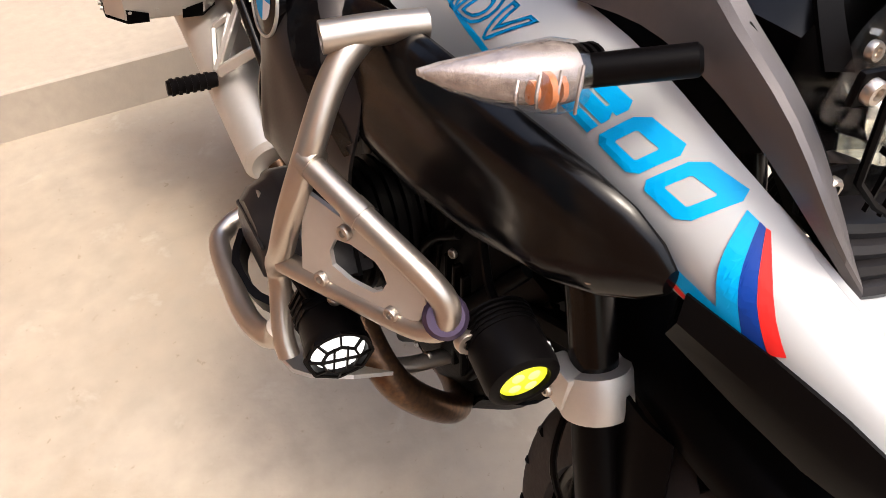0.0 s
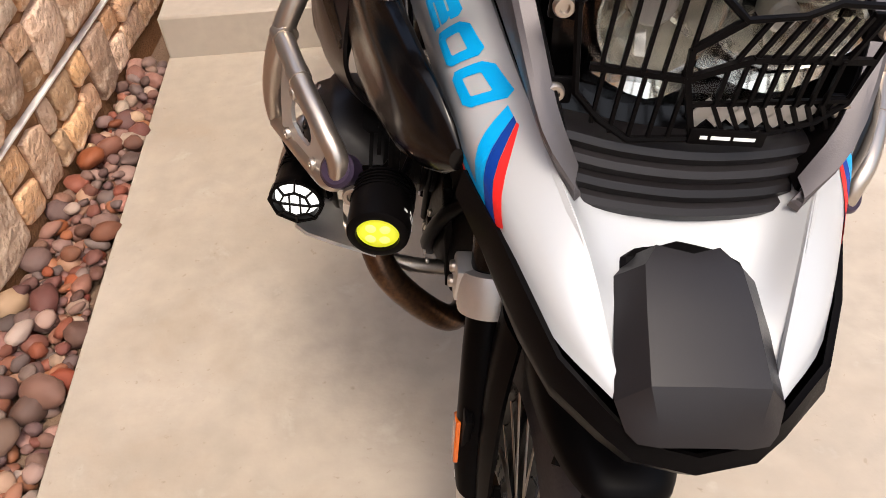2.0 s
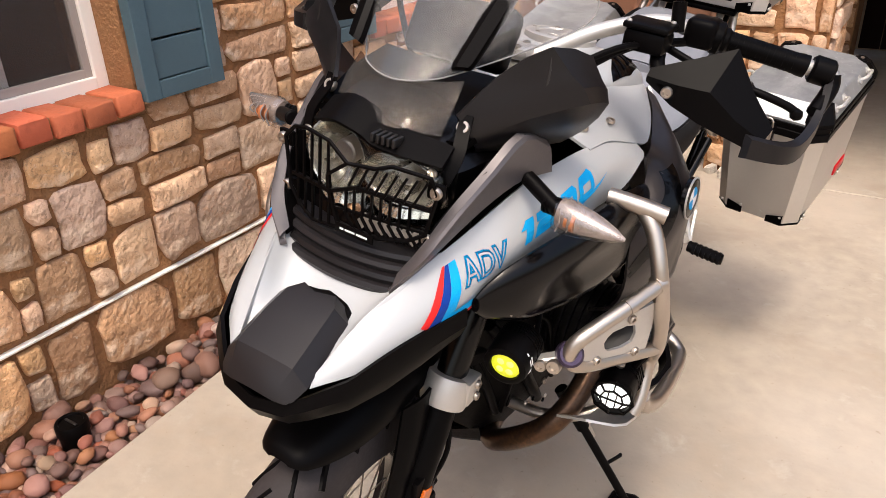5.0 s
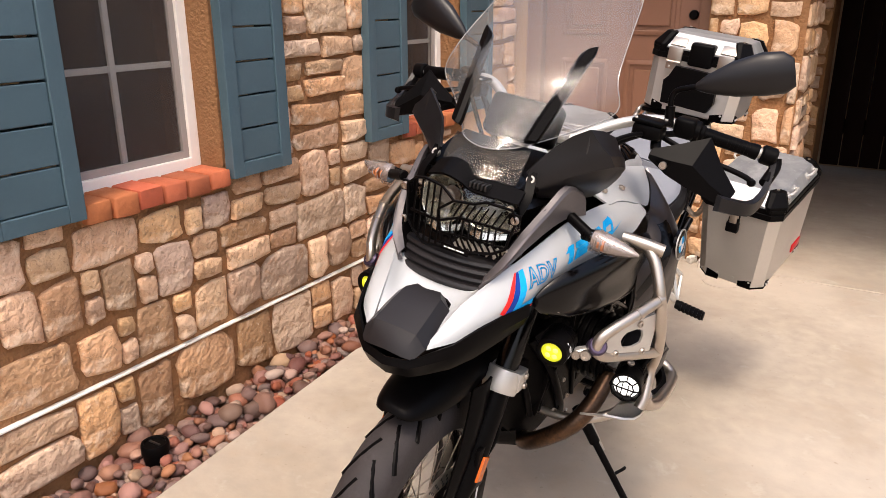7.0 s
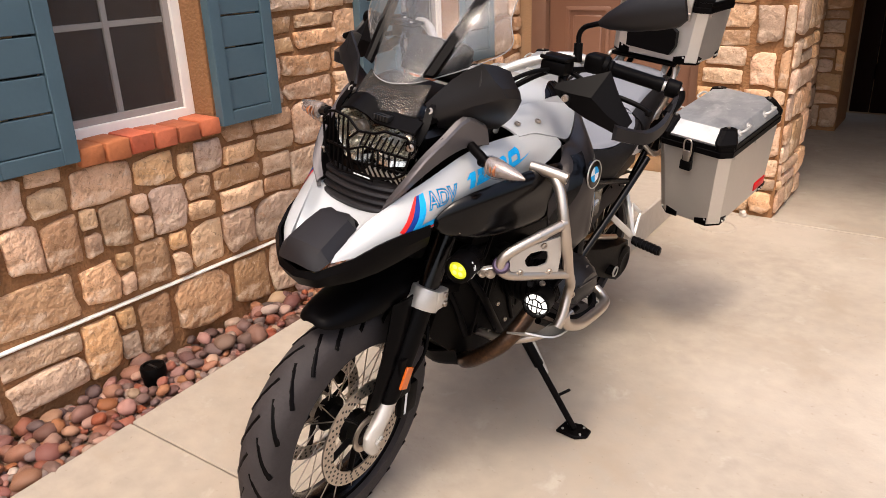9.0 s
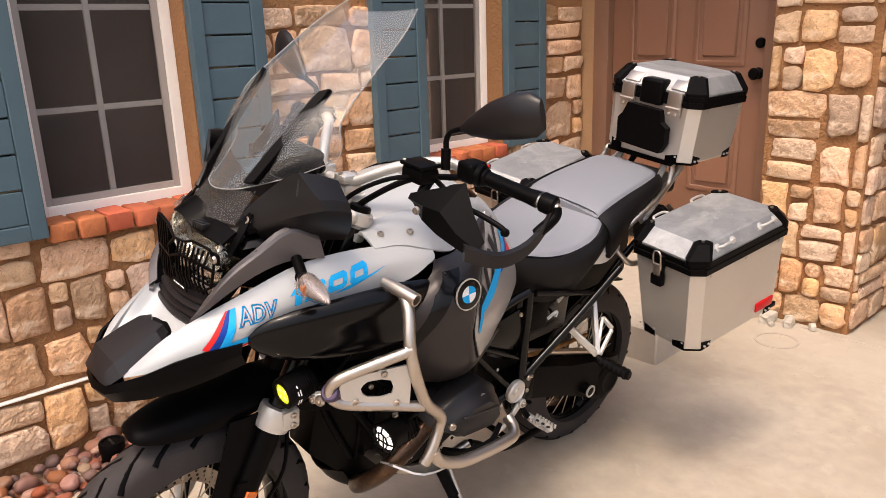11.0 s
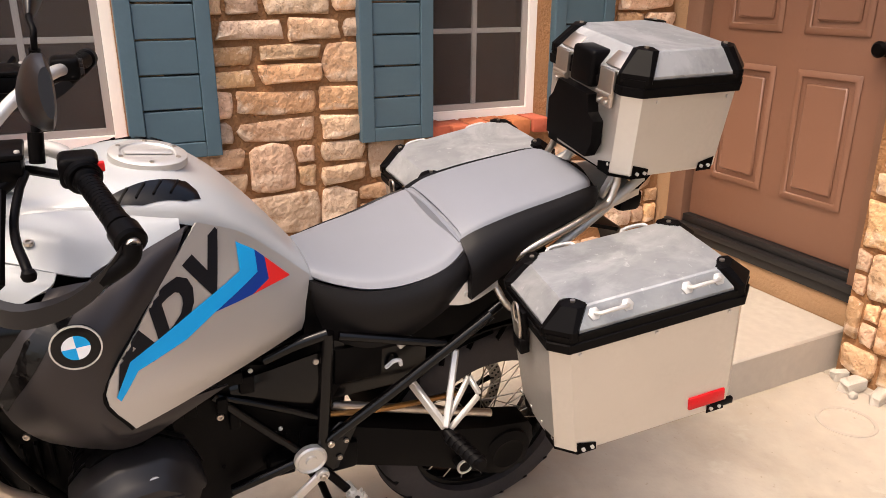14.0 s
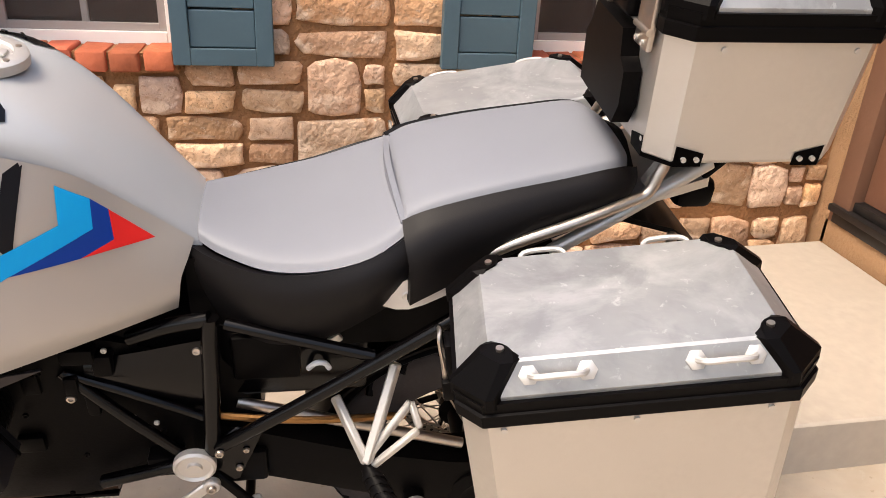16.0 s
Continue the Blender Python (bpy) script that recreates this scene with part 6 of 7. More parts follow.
part("drive_cover", lathe([(0.070, 0.165), (0.068, 0.180), (0.045, 0.188), (0.030, 0.182), (0.001, 0.182)], (0, RY, RZ), "X", 32), ENGINE, sw)
part("cover_ring", lathe([(0.017, 0.20), (0.022, 0.20), (0.022, 0.206), (0.017, 0.206)], (0, 1.825, 0.335), "X", 28, closed=True), CAST, sw)
part("cover_boss", disc_between((0.15, 1.825, 0.335), (0.203, 1.825, 0.335), 0.021, 24), ENGINE, sw)
part("brass_pipe", tube([(0.165, 1.47, 0.575), (0.175, 1.62, 0.560), (0.165, 1.80, 0.545)], 0.007, 8), COPPER, bike)
part("torque_link", disc_between((0.12, 1.50, 0.56), (0.14, 1.92, 0.43), 0.011, 12), STEEL, bike)
part("rear_shock", disc_between((-0.02, 1.50, 0.48), (0.0, 1.46, 0.76), 0.030, 18), ENGINE, bike)
sp_pts = [(0.038 * math.cos(a * 0.9) - 0.01, 1.48 + 0.038 * math.sin(a * 0.9) - 0.0015 * a, 0.52 + 0.0085 * a) for a in range(0, 28)]
part("shock_spring", tube(sp_pts, 0.006, 8, 2), CAST, bike, "white coil spring")
part("rear_frame_core", loft([[Vector((x * k, y, z)) for x, z in ((-0.13, 0.87), (-0.135, 0.70), (0.135, 0.70), (0.13, 0.87))] for y, k in ((1.44, 0.85), (1.6, 1.0), (1.85, 1.0), (2.05, 0.8))]), BLACK, bike)
part("gearbox", loft([[Vector((x * k, y, 0.60 + (z - 0.60) * k)) for x, z in ((-0.125, 0.76), (-0.145, 0.62), (-0.120, 0.40), (0.120, 0.40), (0.145, 0.62), (0.125, 0.76))] for y, k in ((1.20, 1.0), (1.42, 1.0), (1.52, 0.86), (1.54, 0.70))]), ENGINE, bike, "black gearbox housing")
part("inner_mudguard", sheet([[(x, RY + math.cos(a) * 0.352, RZ + math.sin(a) * 0.352) for x in (-0.10, -0.05, 0.0, 0.05, 0.10)] for a in [radians(d) for d in (168, 150, 130, 110, 90, 72)]], 0.006, 2), BLACK, bike)
for s in (1, -1):
    cp = part("side_cover_panel", sheet([[(0.138 * s, 1.270, 0.694), (0.148 * s, 1.36, 0.718), (0.150 * s, 1.449, 0.738), (0.148 * s, 1.474, 0.735)], [(0.150 * s, 1.272, 0.680), (0.162 * s, 1.36, 0.668), (0.164 * s, 1.45, 0.655), (0.158 * s, 1.472, 0.65)], [(0.138 * s, 1.275, 0.660), (0.146 * s, 1.36, 0.610), (0.146 * s, 1.44, 0.575), (0.144 * s, 1.466, 0.568)]], 0.008 * s, 3), GLOSS_BLACK, bike, "glossy black side cover")
    screw((0.160 * s, 1.450, 0.722), (s, 0, 0.3), 0.007, cp)
    part("frame_gusset", plate([(1.44, 0.40), (1.50, 0.42), (1.545, 0.535), (1.50, 0.555), (1.455, 0.52)], 0.170, 0.178, Matrix(((0, 0, s, 0), (1, 0, 0, 0), (0, 1, 0, 0), (0, 0, 0, 1))), bevel=0.003), GLOSS_BLACK, bike)
    screw((0.180 * s, 1.500, 0.455), (s, 0, 0), 0.007)
    screw((0.180 * s, 1.515, 0.500), (s, 0, 0), 0.006)
part("battery_tray", box(-0.115, 0.125, 1.47, 1.735, 0.575, 0.745, 0.014), GLOSS_BLACK, bike)
part("tray_lid", box(0.118, 0.136, 1.50, 1.615, 0.625, 0.722, 0.006), BLACK, bike)
part("silver_clip", moved(box(-0.006, 0.006, -0.020, 0.020, -0.008, 0.008, 0.003), Matrix.Translation((0.135, 1.668, 0.708)) @ Matrix.Rotation(radians(35), 4, "X")), CAST, bike)
part("white_hose", tube([(0.128, 1.628, 0.640), (0.140, 1.640, 0.662), (0.138, 1.656, 0.660), (0.130, 1.664, 0.640)], 0.005, 8), DECALWHITE, bike)
part("rear_hugger", sheet([[(x, RY + math.cos(a) * r, RZ + math.sin(a) * r) for x, r in ((-0.09, 0.325), (-0.06, 0.345), (0, 0.35), (0.06, 0.345), (0.09, 0.325))] for a in [radians(v) for v in (175, 155, 135, 115, 95)]], 0.004, 3), BLACK, bike)
for s in (1, -1):
    bk = part("seat_lock_bracket", sheet([[(0.155 * s, 1.735, 0.838), (0.178 * s, 1.78, 0.868), (0.172 * s, 1.86, 0.900)], [(0.165 * s, 1.745, 0.815), (0.190 * s, 1.79, 0.822), (0.185 * s, 1.86, 0.850)]], 0.012 * s, 3), CAST, bike, "cast silver bracket under the seat")
    if s > 0:
        part("key_lock", disc_between((0.180, 1.786, 0.845), (0.196, 1.786, 0.845), 0.010, 20, bevel=0.002), CAST, bk)
        part("key_slot", box(0.1955, 0.1975, 1.7845, 1.7875, 0.839, 0.851), BLACK_TRIM, bk)

# luggage rack rails
for s in (1, -1):
    part("grab_rail", tube([(0.165 * s, 1.84, 0.865), (0.180 * s, 1.95, 0.930), (0.172 * s, 2.05, 0.962), (0.152 * s, 2.140, 0.986), (0.146 * s, 2.172, 1.000), (0.139 * s, 2.190, 1.040), (0.130 * s, 2.215, 1.066), (0.10 * s, 2.40, 1.070)], 0.0095, 12), STEEL, bike, "polished steel grab rail")
    part("rack_support", tube([(0.16 * s, 2.02, 0.90), (0.14 * s, 2.14, 0.96), (0.12 * s, 2.28, 1.04)], 0.012, 10), CAST, bike)
    part("pannier_rail", tube([(0.17 * s, 1.86, 0.85), (0.225 * s, 1.90, 0.80), (0.225 * s, 2.05, 0.82), (0.21 * s, 2.2, 0.86), (0.12 * s, 2.25, 0.90)], 0.009, 10), STEEL, bike)
part("rear_carrier", sheet([[(-0.10, 2.13, 0.948), (0, 2.13, 0.958), (0.10, 2.13, 0.948)], [(-0.115, 2.22, 0.985), (0, 2.22, 0.995), (0.115, 2.22, 0.985)], [(-0.10, 2.30, 1.000), (0, 2.30, 1.005), (0.10, 2.30, 1.000)]], 0.018, 3), CAST, bike, "cast silver luggage carrier")
part("case_plate", box(-0.120, 0.140, 2.17, 2.42, 1.060, 1.076, 0.005), BLACK, bike, "black mounting plate under the top case")
for x in (-0.09, 0.09):
    part("plate_strut", beam((x, 2.19, 0.985), (x, 2.23, 1.062), 0.022, 0.012, 0.003), CAST, bike)
    part("plate_strut", beam((x, 2.29, 0.998), (x, 2.35, 1.062), 0.022, 0.012, 0.003), BLACK, bike)
    screw((x, 2.16, 0.975), (0, -0.3, 1), 0.010)
part("tail_light", box(-0.09, 0.09, 2.26, 2.33, 0.93, 0.985, 0.015), BLACK, bike)
part("rear_mudguard", sheet([[(-0.08, 2.15, 0.92), (0.08, 2.15, 0.92)], [(-0.09, 2.32, 0.86), (0.09, 2.32, 0.86)], [(-0.08, 2.42, 0.66), (0.08, 2.42, 0.66)]], 0.01, 3), BLACK, bike)

# ---- crash bars, lamps, stand ----
for s in (1, -1):
    P = lambda *pts: [(x * s, y, z) for x, y, z in pts]
    cb = part("crash_bar", tube(P((0.305, 0.862, 1.020), (0.340, 0.850, 0.985), (0.372, 0.832, 0.920), (0.388, 0.842, 0.850), (0.390, 0.875, 0.775), (0.380, 0.930, 0.715), (0.376, 0.935, 0.680), (0.384, 0.905, 0.625), (0.382, 0.890, 0.600)), 0.0135, 16), STEEL, bike, "brushed steel engine crash bar")
    part("stub", tube(P((0.255, 0.850, 1.022), (0.30, 0.856, 1.020), (0.348, 0.864, 1.014)), 0.0145, 18, 3, hollow=True), STEEL, cb)
    part("front_loop", tube(P((0.374, 0.832, 0.915), (0.345, 0.760, 0.893), (0.315, 0.702, 0.868), (0.300, 0.683, 0.845), (0.300, 0.684, 0.818), (0.314, 0.708, 0.800), (0.345, 0.775, 0.786), (0.388, 0.868, 0.770)), 0.0125, 14), STEEL, cb)
    part("weld", tube(P((0.368, 0.824, 0.913), (0.374, 0.836, 0.917)), 0.0160, 12), STEEL, cb)
    part("lower_bar", tube(P((0.350, 1.214, 0.572), (0.378, 1.206, 0.560), (0.400, 1.170, 0.554), (0.405, 1.02, 0.566), (0.397, 0.955, 0.582), (0.388, 0.925, 0.602), (0.386, 0.912, 0.630)), 0.0155, 18), STEEL, cb)
    part("under_bar", tube(P((0.340, 1.08, 0.545), (0.325, 1.00, 0.515), (0.28, 0.955, 0.488), (0.21, 0.93, 0.465), (0.12, 0.93, 0.455)), 0.013, 12), STEEL, cb)
    # plate with a long window inside the loop
    m = Matrix(((0.80 * 0 + 0.42 * s, 0, -0.9 * s, 0.314 * s), (0.905, 0, 0.42, 0.700), (-0.06, 1, 0, 0.838), (0, 0, 0, 1)))
    out = [(0.0, 0.022), (0.03, 0.032), (0.085, 0.044), (0.145, 0.055), (0.15, 0.0), (0.15, -0.052), (0.085, -0.048), (0.03, -0.040), (0.0, -0.022), (-0.006, 0.0)]
    hol = [(0.045, 0.010), (0.055, 0.018), (0.085, 0.022), (0.105, 0.018), (0.112, 0.0), (0.108, -0.016), (0.085, -0.022), (0.055, -0.020), (0.045, -0.012), (0.040, 0.0)]
    pl = part("side_plate", plate(out, -0.0025, 0.0025, m, hole=hol), CAST, cb, "brushed plate with a cut-out")
    for px, pz in ((0.09, 0.035), (0.03, -0.030), (0.12, -0.038)):
        q = m @ Vector((px, pz, 0))
        nrm = Vector((0.9 * s, -0.42, 0))
        screw(tuple(q + nrm * 0.003), nrm, 0.008, pl)
        part("clip", moved(box(-0.012, 0.012, -0.010, 0.010, -0.002, 0.004, 0.002), m @ Matrix.Translation((px, pz, 0))), STEEL, pl)
    part("bar_joint", tube(P((0.352, 0.776, 0.898), (0.346, 0.762, 0.894)), 0.0137, 14), STEEL, cb)
    # dark clamp and yellow auxiliary lamp
    cl = part("lamp_clamp", disc_between((0.290 * s, 0.700, 0.815), (0.302 * s, 0.678, 0.835), 0.021, 18, bevel=0.004), PURPLE, bike, "dark anodised clamp on the crash bar")
    part("clamp_arm", beam((0.285 * s, 0.690, 0.815), (0.245 * s, 0.668, 0.800), 0.020, 0.012, 0.003), CAST, cl)
    screw((0.282 * s, 0.672, 0.806), (0.1 * s, -1, 0.2), 0.012, cl)
    screw((0.262 * s, 0.668, 0.800), (0.1 * s, -1, 0.2), 0.010, cl)
    L = Matrix.Translation((0.222, 0.646, 0.817) if s > 0 else (-0.250, 0.648, 0.801)) @ Matrix.Rotation(radians(5 * s), 4, "Z") @ Matrix.Rotation(radians(96), 4, "X") @ Matrix.Scale(0.88, 4)
    body = part("auxiliary_lamp", moved(lathe([(0.020, -0.042), (0.032, -0.040), (0.038, -0.030), (0.040, -0.018), (0.040, 0.030), (0.0385, 0.038), (0.033, 0.041), (0.0275, 0.040), (0.0268, 0.034), (0.001, 0.032)], (0, 0, 0), "Z", 36), L), BLACK, bike, "round black auxiliary lamp with a lit yellow lens")
    part("lens", moved(lathe([(0.0270, 0.033), (0.0262, 0.0350), (0.018, 0.0375), (0.001, 0.0385)], (0, 0, 0), "Z", 32), L), YELLOW, body, "bright yellow lens")
    for a in range(4):
        q = (0.012 * math.cos(a * 1.57 + 0.8), 0.012 * math.sin(a * 1.57 + 0.8), 0.0365)
        part("led", moved(lathe([(0.008, 0), (0.006, 0.0022), (0.001, 0.003)], q, "Z", 14), L), YELLOW_HOT, body)
    for k in range(5):
        part("cooling_fin", moved(lathe([(0.030, -0.040 + k * 0.006), (0.0415, -0.040 + k * 0.006), (0.0415, -0.0375 + k * 0.006), (0.030, -0.0375 + k * 0.006)], (0, 0, 0), "Z", 28, closed=True), L), BLACK, body)
    for ang, zc, w in ((66, 0.018, 0.020), (66, 0.011, 0.015), (104, 0.018, 0.012), (104, 0.011, 0.016), (128, 0.016, 0.006)):
        b = box(-w / 2, w / 2, -0.0003, 0.0003, -0.0016, 0.0016)
        part("marking", moved(b, L @ Matrix.Rotation(radians(ang) + math.pi, 4, "Z") @ Matrix.Translation((0, 0.0402, zc))), DECALWHITE, body)
    part("lamp_cable", tube(P((0.236, 0.69, 0.806), (0.22, 0.74, 0.80), (0.20, 0.80, 0.83), (0.18, 0.86, 0.86)), 0.005, 8), BLACK, body)
    # white lamp with a wire cage
    D = Matrix.Translation((0.356 * s, 0.815, 0.706)) @ Matrix.Rotation(radians(6 * s), 4, "Z") @ Matrix.Rotation(radians(94), 4, "X")
    lamp = part("fog_lamp", moved(lathe([(0.020, -0.050), (0.030, -0.045), (0.033, -0.030), (0.034, 0.020), (0.036, 0.024), (0.036, 0.034), (0.031, 0.035), (0.030, 0.026), (0.001, 0.024)], (0, 0, 0), "Z", 24), D), BLACK, bike, "small black fog lamp with a wire cage, lit white")
    part("lens", moved(lathe([(0.0295, 0.026), (0.026, 0.031), (0.001, 0.033)], (0, 0, 0), "Z", 24), D), WHITE_LED, lamp)
    for k in range(8):
        a = math.pi / 4 * k
        a2 = a + math.pi / 4
        rim_, inn = 0.036, 0.020
        part("cage_bar", moved(beam((rim_ * math.cos(a), rim_ * math.sin(a), 0.034), (inn * math.cos(a), inn * math.sin(a), 0.040), 0.0022, 0.003), D), BLACK, lamp)
        part("cage_bar", moved(beam((inn * math.cos(a), inn * math.sin(a), 0.040), (inn * math.cos(a2), inn * math.sin(a2), 0.040), 0.0022, 0.003), D), BLACK, lamp)
        part("cage_bar", moved(beam((rim_ * math.cos(a), rim_ * math.sin(a), 0.034), (rim_ * math.cos(a2), rim_ * math.sin(a2), 0.034), 0.003, 0.004), D), BLACK, lamp)
    for x in (-0.007, 0.007):
        part("cage_bar", moved(beam((x, -0.019, 0.040), (x, 0.019, 0.040), 0.002, 0.003), D), BLACK, lamp)
    part("cage_bar", moved(beam((-0.019, 0, 0.040), (0.019, 0, 0.040), 0.002, 0.003), D), BLACK, lamp)
    for k in range(4):
        part("cooling_fin", moved(lathe([(0.026, -0.046 + k * 0.010), (0.0365, -0.046 + k * 0.010), (0.0365, -0.042 + k * 0.010), (0.026, -0.042 + k * 0.010)], (0, 0, 0), "Z", 8, closed=True), D), BLACK, lamp)
    part("lamp_bracket", beam((0.365 * s, 0.845, 0.735), (0.386 * s, 0.875, 0.775), 0.022, 0.010, 0.003), BLACK, lamp)
    screw((0.350 * s, 0.822, 0.744), (0, -0.4, 1), 0.008, lamp)
    part("lower_shield", sheet([[(0.31 * s, 0.86, 0.565), (0.375 * s, 0.90, 0.562), (0.385 * s, 1.0, 0.555)], [(0.25 * s, 0.87, 0.535), (0.30 * s, 0.93, 0.520), (0.31 * s, 1.02, 0.520)]], 0.005 * s, 3), CAST, bike, "brushed guard plate under the cylinder")

st = part("side_stand", join(disc_between((0.175, 1.13, 0.375), (0.245, 1.150, 0.275), 0.016, 16), disc_between((0.24, 1.149, 0.282), (0.388, 1.186, 0.078), 0.0105, 14)), ENGINE, bike, "black steel side stand, extended")
fm = Matrix.Translation((0.390, 1.187, 0.0725)) @ Matrix.Rotation(radians(-9.1), 4, "Y")
part("stand_foot", plate([(-0.050, -0.032), (0.020, -0.040), (0.052, -0.015), (0.050, 0.022), (0.010, 0.040), (-0.045, 0.028)], -0.009, 0.002, fm, bevel=0.003), ENGINE, st, "wide black foot plate")
for x, y in ((-0.032, -0.018), (0.030, -0.020), (0.026, 0.020), (-0.028, 0.016)):
    part("foot_bolt", moved(disc_between((x, y, 0.002), (x, y, 0.006), 0.004, 10), fm), CAST, st)
part("stand_spring", disc_between((0.185, 1.165, 0.36), (0.268, 1.168, 0.245), 0.009, 10), STEEL, st)
part("stand_peg", tube([(0.315, 1.168, 0.178), (0.335, 1.20, 0.19), (0.338, 1.212, 0.19)], 0.005, 8), ENGINE, st)
part("centre_stand", join(tube([(0.15, 1.30, 0.33), (0.16, 1.45, 0.25), (0.15, 1.64, 0.23)], 0.012, 10), tube([(-0.15, 1.30, 0.33), (-0.16, 1.45, 0.25), (-0.15, 1.64, 0.23)], 0.012, 10), disc_between((-0.15, 1.5, 0.245), (0.15, 1.5, 0.245), 0.010, 10)), ENGINE, bike)

# ---- handlebar and controls ----
bar = part("handlebar", tube([(x, y, z) for x, y, z in ((-0.46, 1.10, 1.225), (-0.30, 1.06, 1.248), (-0.22, 1.03, 1.258), (-0.14, 0.965, 1.235), (-0.06, 0.905, 1.188), (0, 0.895, 1.180), (0.06, 0.905, 1.188), (0.14, 0.965, 1.235), (0.22, 1.03, 1.258), (0.30, 1.06, 1.248), (0.46, 1.10, 1.225))], 0.0125, 14), CAST, bike, "silver tapered handlebar")
yoke = part("top_yoke", plate([(-0.135, -0.03), (-0.06, -0.045), (0.06, -0.045), (0.135, -0.03), (0.135, 0.03), (0.05, 0.045), (-0.05, 0.045), (-0.135, 0.03)], -0.014, 0.014, Matrix.Translation((0, 0.880, 1.120)) @ Matrix.Rotation(radians(-24), 4, "X"), bevel=0.004), CAST, bike, "cast silver top yoke")
for s in (1, -1):
    part("bar_clamp", join(box(0.024 * s, 0.068 * s, 0.878, 0.926, 1.155, 1.182, 0.006), box(0.024 * s, 0.068 * s, 0.872, 0.920, 1.184, 1.206, 0.008)), CAST, yoke)
    part("clamp_post", disc_between((0.046 * s, 0.885, 1.12), (0.046 * s, 0.898, 1.16), 0.017, 16), CAST, yoke)
    for y in (0.880, 0.914):
        screw((0.046 * s, y, 1.204), (0, -0.2, 1), 0.006, yoke)
    ft = part("fork_cap", join(disc_between((0.108 * s, 0.866, 1.070), (0.108 * s, 0.872, 1.092), 0.030, 26, bevel=0.003), disc_between((0.108 * s, 0.872, 1.092), (0.108 * s, 0.878, 1.106), 0.020, 20), disc_between((0.108 * s, 0.878, 1.104), (0.108 * s, 0.888, 1.134), 0.034, 28, bevel=0.004)), CAST, bike, "silver fork top cap")
    part("adjuster", disc_between((0.108 * s, 0.887, 1.132), (0.108 * s, 0.893, 1.148), 0.026, 16, bevel=0.004), BLACK, ft, "black adjuster knob")
    grip = part("grip", moved(lathe([(0.0165, 0), (0.020, 0.004), (0.020, 0.010), (0.0165, 0.014), (0.0165, 0.120), (0.018, 0.130), (0.018, 0.140)], (0, 0, 0), "Z", 22), Matrix.Translation((0.315 * s, 1.064, 1.246)) @ Vector((0.145 * s, 0.036, -0.021)).to_track_quat("Z", "Y").to_matrix().to_4x4()), BLACK, bike, "ribbed black rubber grip")
    for k in range(14):
        f = 0.12 + k * 0.055
        part("grip_rib", disc_between((0.315 * s + 0.145 * s * f, 1.064 + 0.036 * f, 1.246 - 0.021 * f), (0.315 * s + 0.145 * s * (f + 0.02), 1.064 + 0.036 * (f + 0.02), 1.246 - 0.021 * (f + 0.02)), 0.0170, 16), BLACK, grip)
    be = part("bar_end_weight", disc_between((0.456 * s, 1.099, 1.226), (0.490 * s, 1.107, 1.221), 0.022, 22, bevel=0.004), BLACK, bike)
    screw((0.489 * s, 1.107, 1.221), (s, 0.2, -0.1), 0.010, be)
    sw_ = part("switch_box", box(0.262 * s, 0.312 * s, 1.030, 1.085, 1.228, 1.275, 0.010, 3), BLACK, bike)
    for k in range(3):
        part("switch", box((0.270 + 0.014 * k) * s, (0.280 + 0.014 * k) * s, 1.080, 1.092, 1.240 + 0.006 * k, 1.254 + 0.006 * k, 0.002), (RED if (k == 2 and s > 0) else BLACK_TRIM) if k == 2 else DARKGREY, sw_)
    part("switch_ring", disc_between((0.302 * s, 1.060, 1.248), (0.318 * s, 1.064, 1.246), 0.026, 24, bevel=0.003), BLACK, sw_)
    rs = part("fluid_reservoir", box(0.195 * s, 0.262 * s, 0.930, 0.985, 1.228, 1.262, 0.008, 2), BLACK, bike, "black fluid reservoir on the handlebar")
    part("reservoir_lid", box(0.192 * s, 0.265 * s, 0.927, 0.988, 1.262, 1.272, 0.004), BLACK, rs)
    for x, y in ((0.20, 0.935), (0.256, 0.98)):
        screw((x * s, y, 1.272), (0, 0, 1), 0.004, rs, CAST)
    part("lever", tube([(0.245 * s, 0.985, 1.235), (0.285 * s, 0.976, 1.226), (0.345 * s, 0.968, 1.210), (0.405 * s, 0.970, 1.204), (0.448 * s, 0.978, 1.194), (0.466 * s, 0.982, 1.186)], 0.0062, 10), BLACK, bike, "black hand lever with a ball end")
    part("lever_ball", lathe([(0.0005, -0.010), (0.008, -0.006), (0.010, 0), (0.008, 0.006), (0.0005, 0.010)], (0.467 * s, 0.982, 1.183), "Z", 14), BLACK, bike)
    hg = part("hand_guard", sheet([P((0.250, 0.922, 1.192), (0.300, 0.906, 1.170), (0.345, 0.905, 1.155), (0.385, 0.910, 1.144), (0.432, 0.924, 1.128)),
                                   P((0.254, 0.904, 1.206), (0.304, 0.902, 1.204), (0.350, 0.908, 1.204), (0.396, 0.912, 1.172), (0.440, 0.930, 1.146)),
                                   P((0.257, 0.908, 1.218), (0.312, 0.934, 1.240), (0.364, 0.962, 1.262), (0.404, 0.953, 1.207), (0.446, 0.946, 1.164))], 0.007 * s, 1), BLACK, bike, "matt black plastic hand guard", 16)
    bow = []
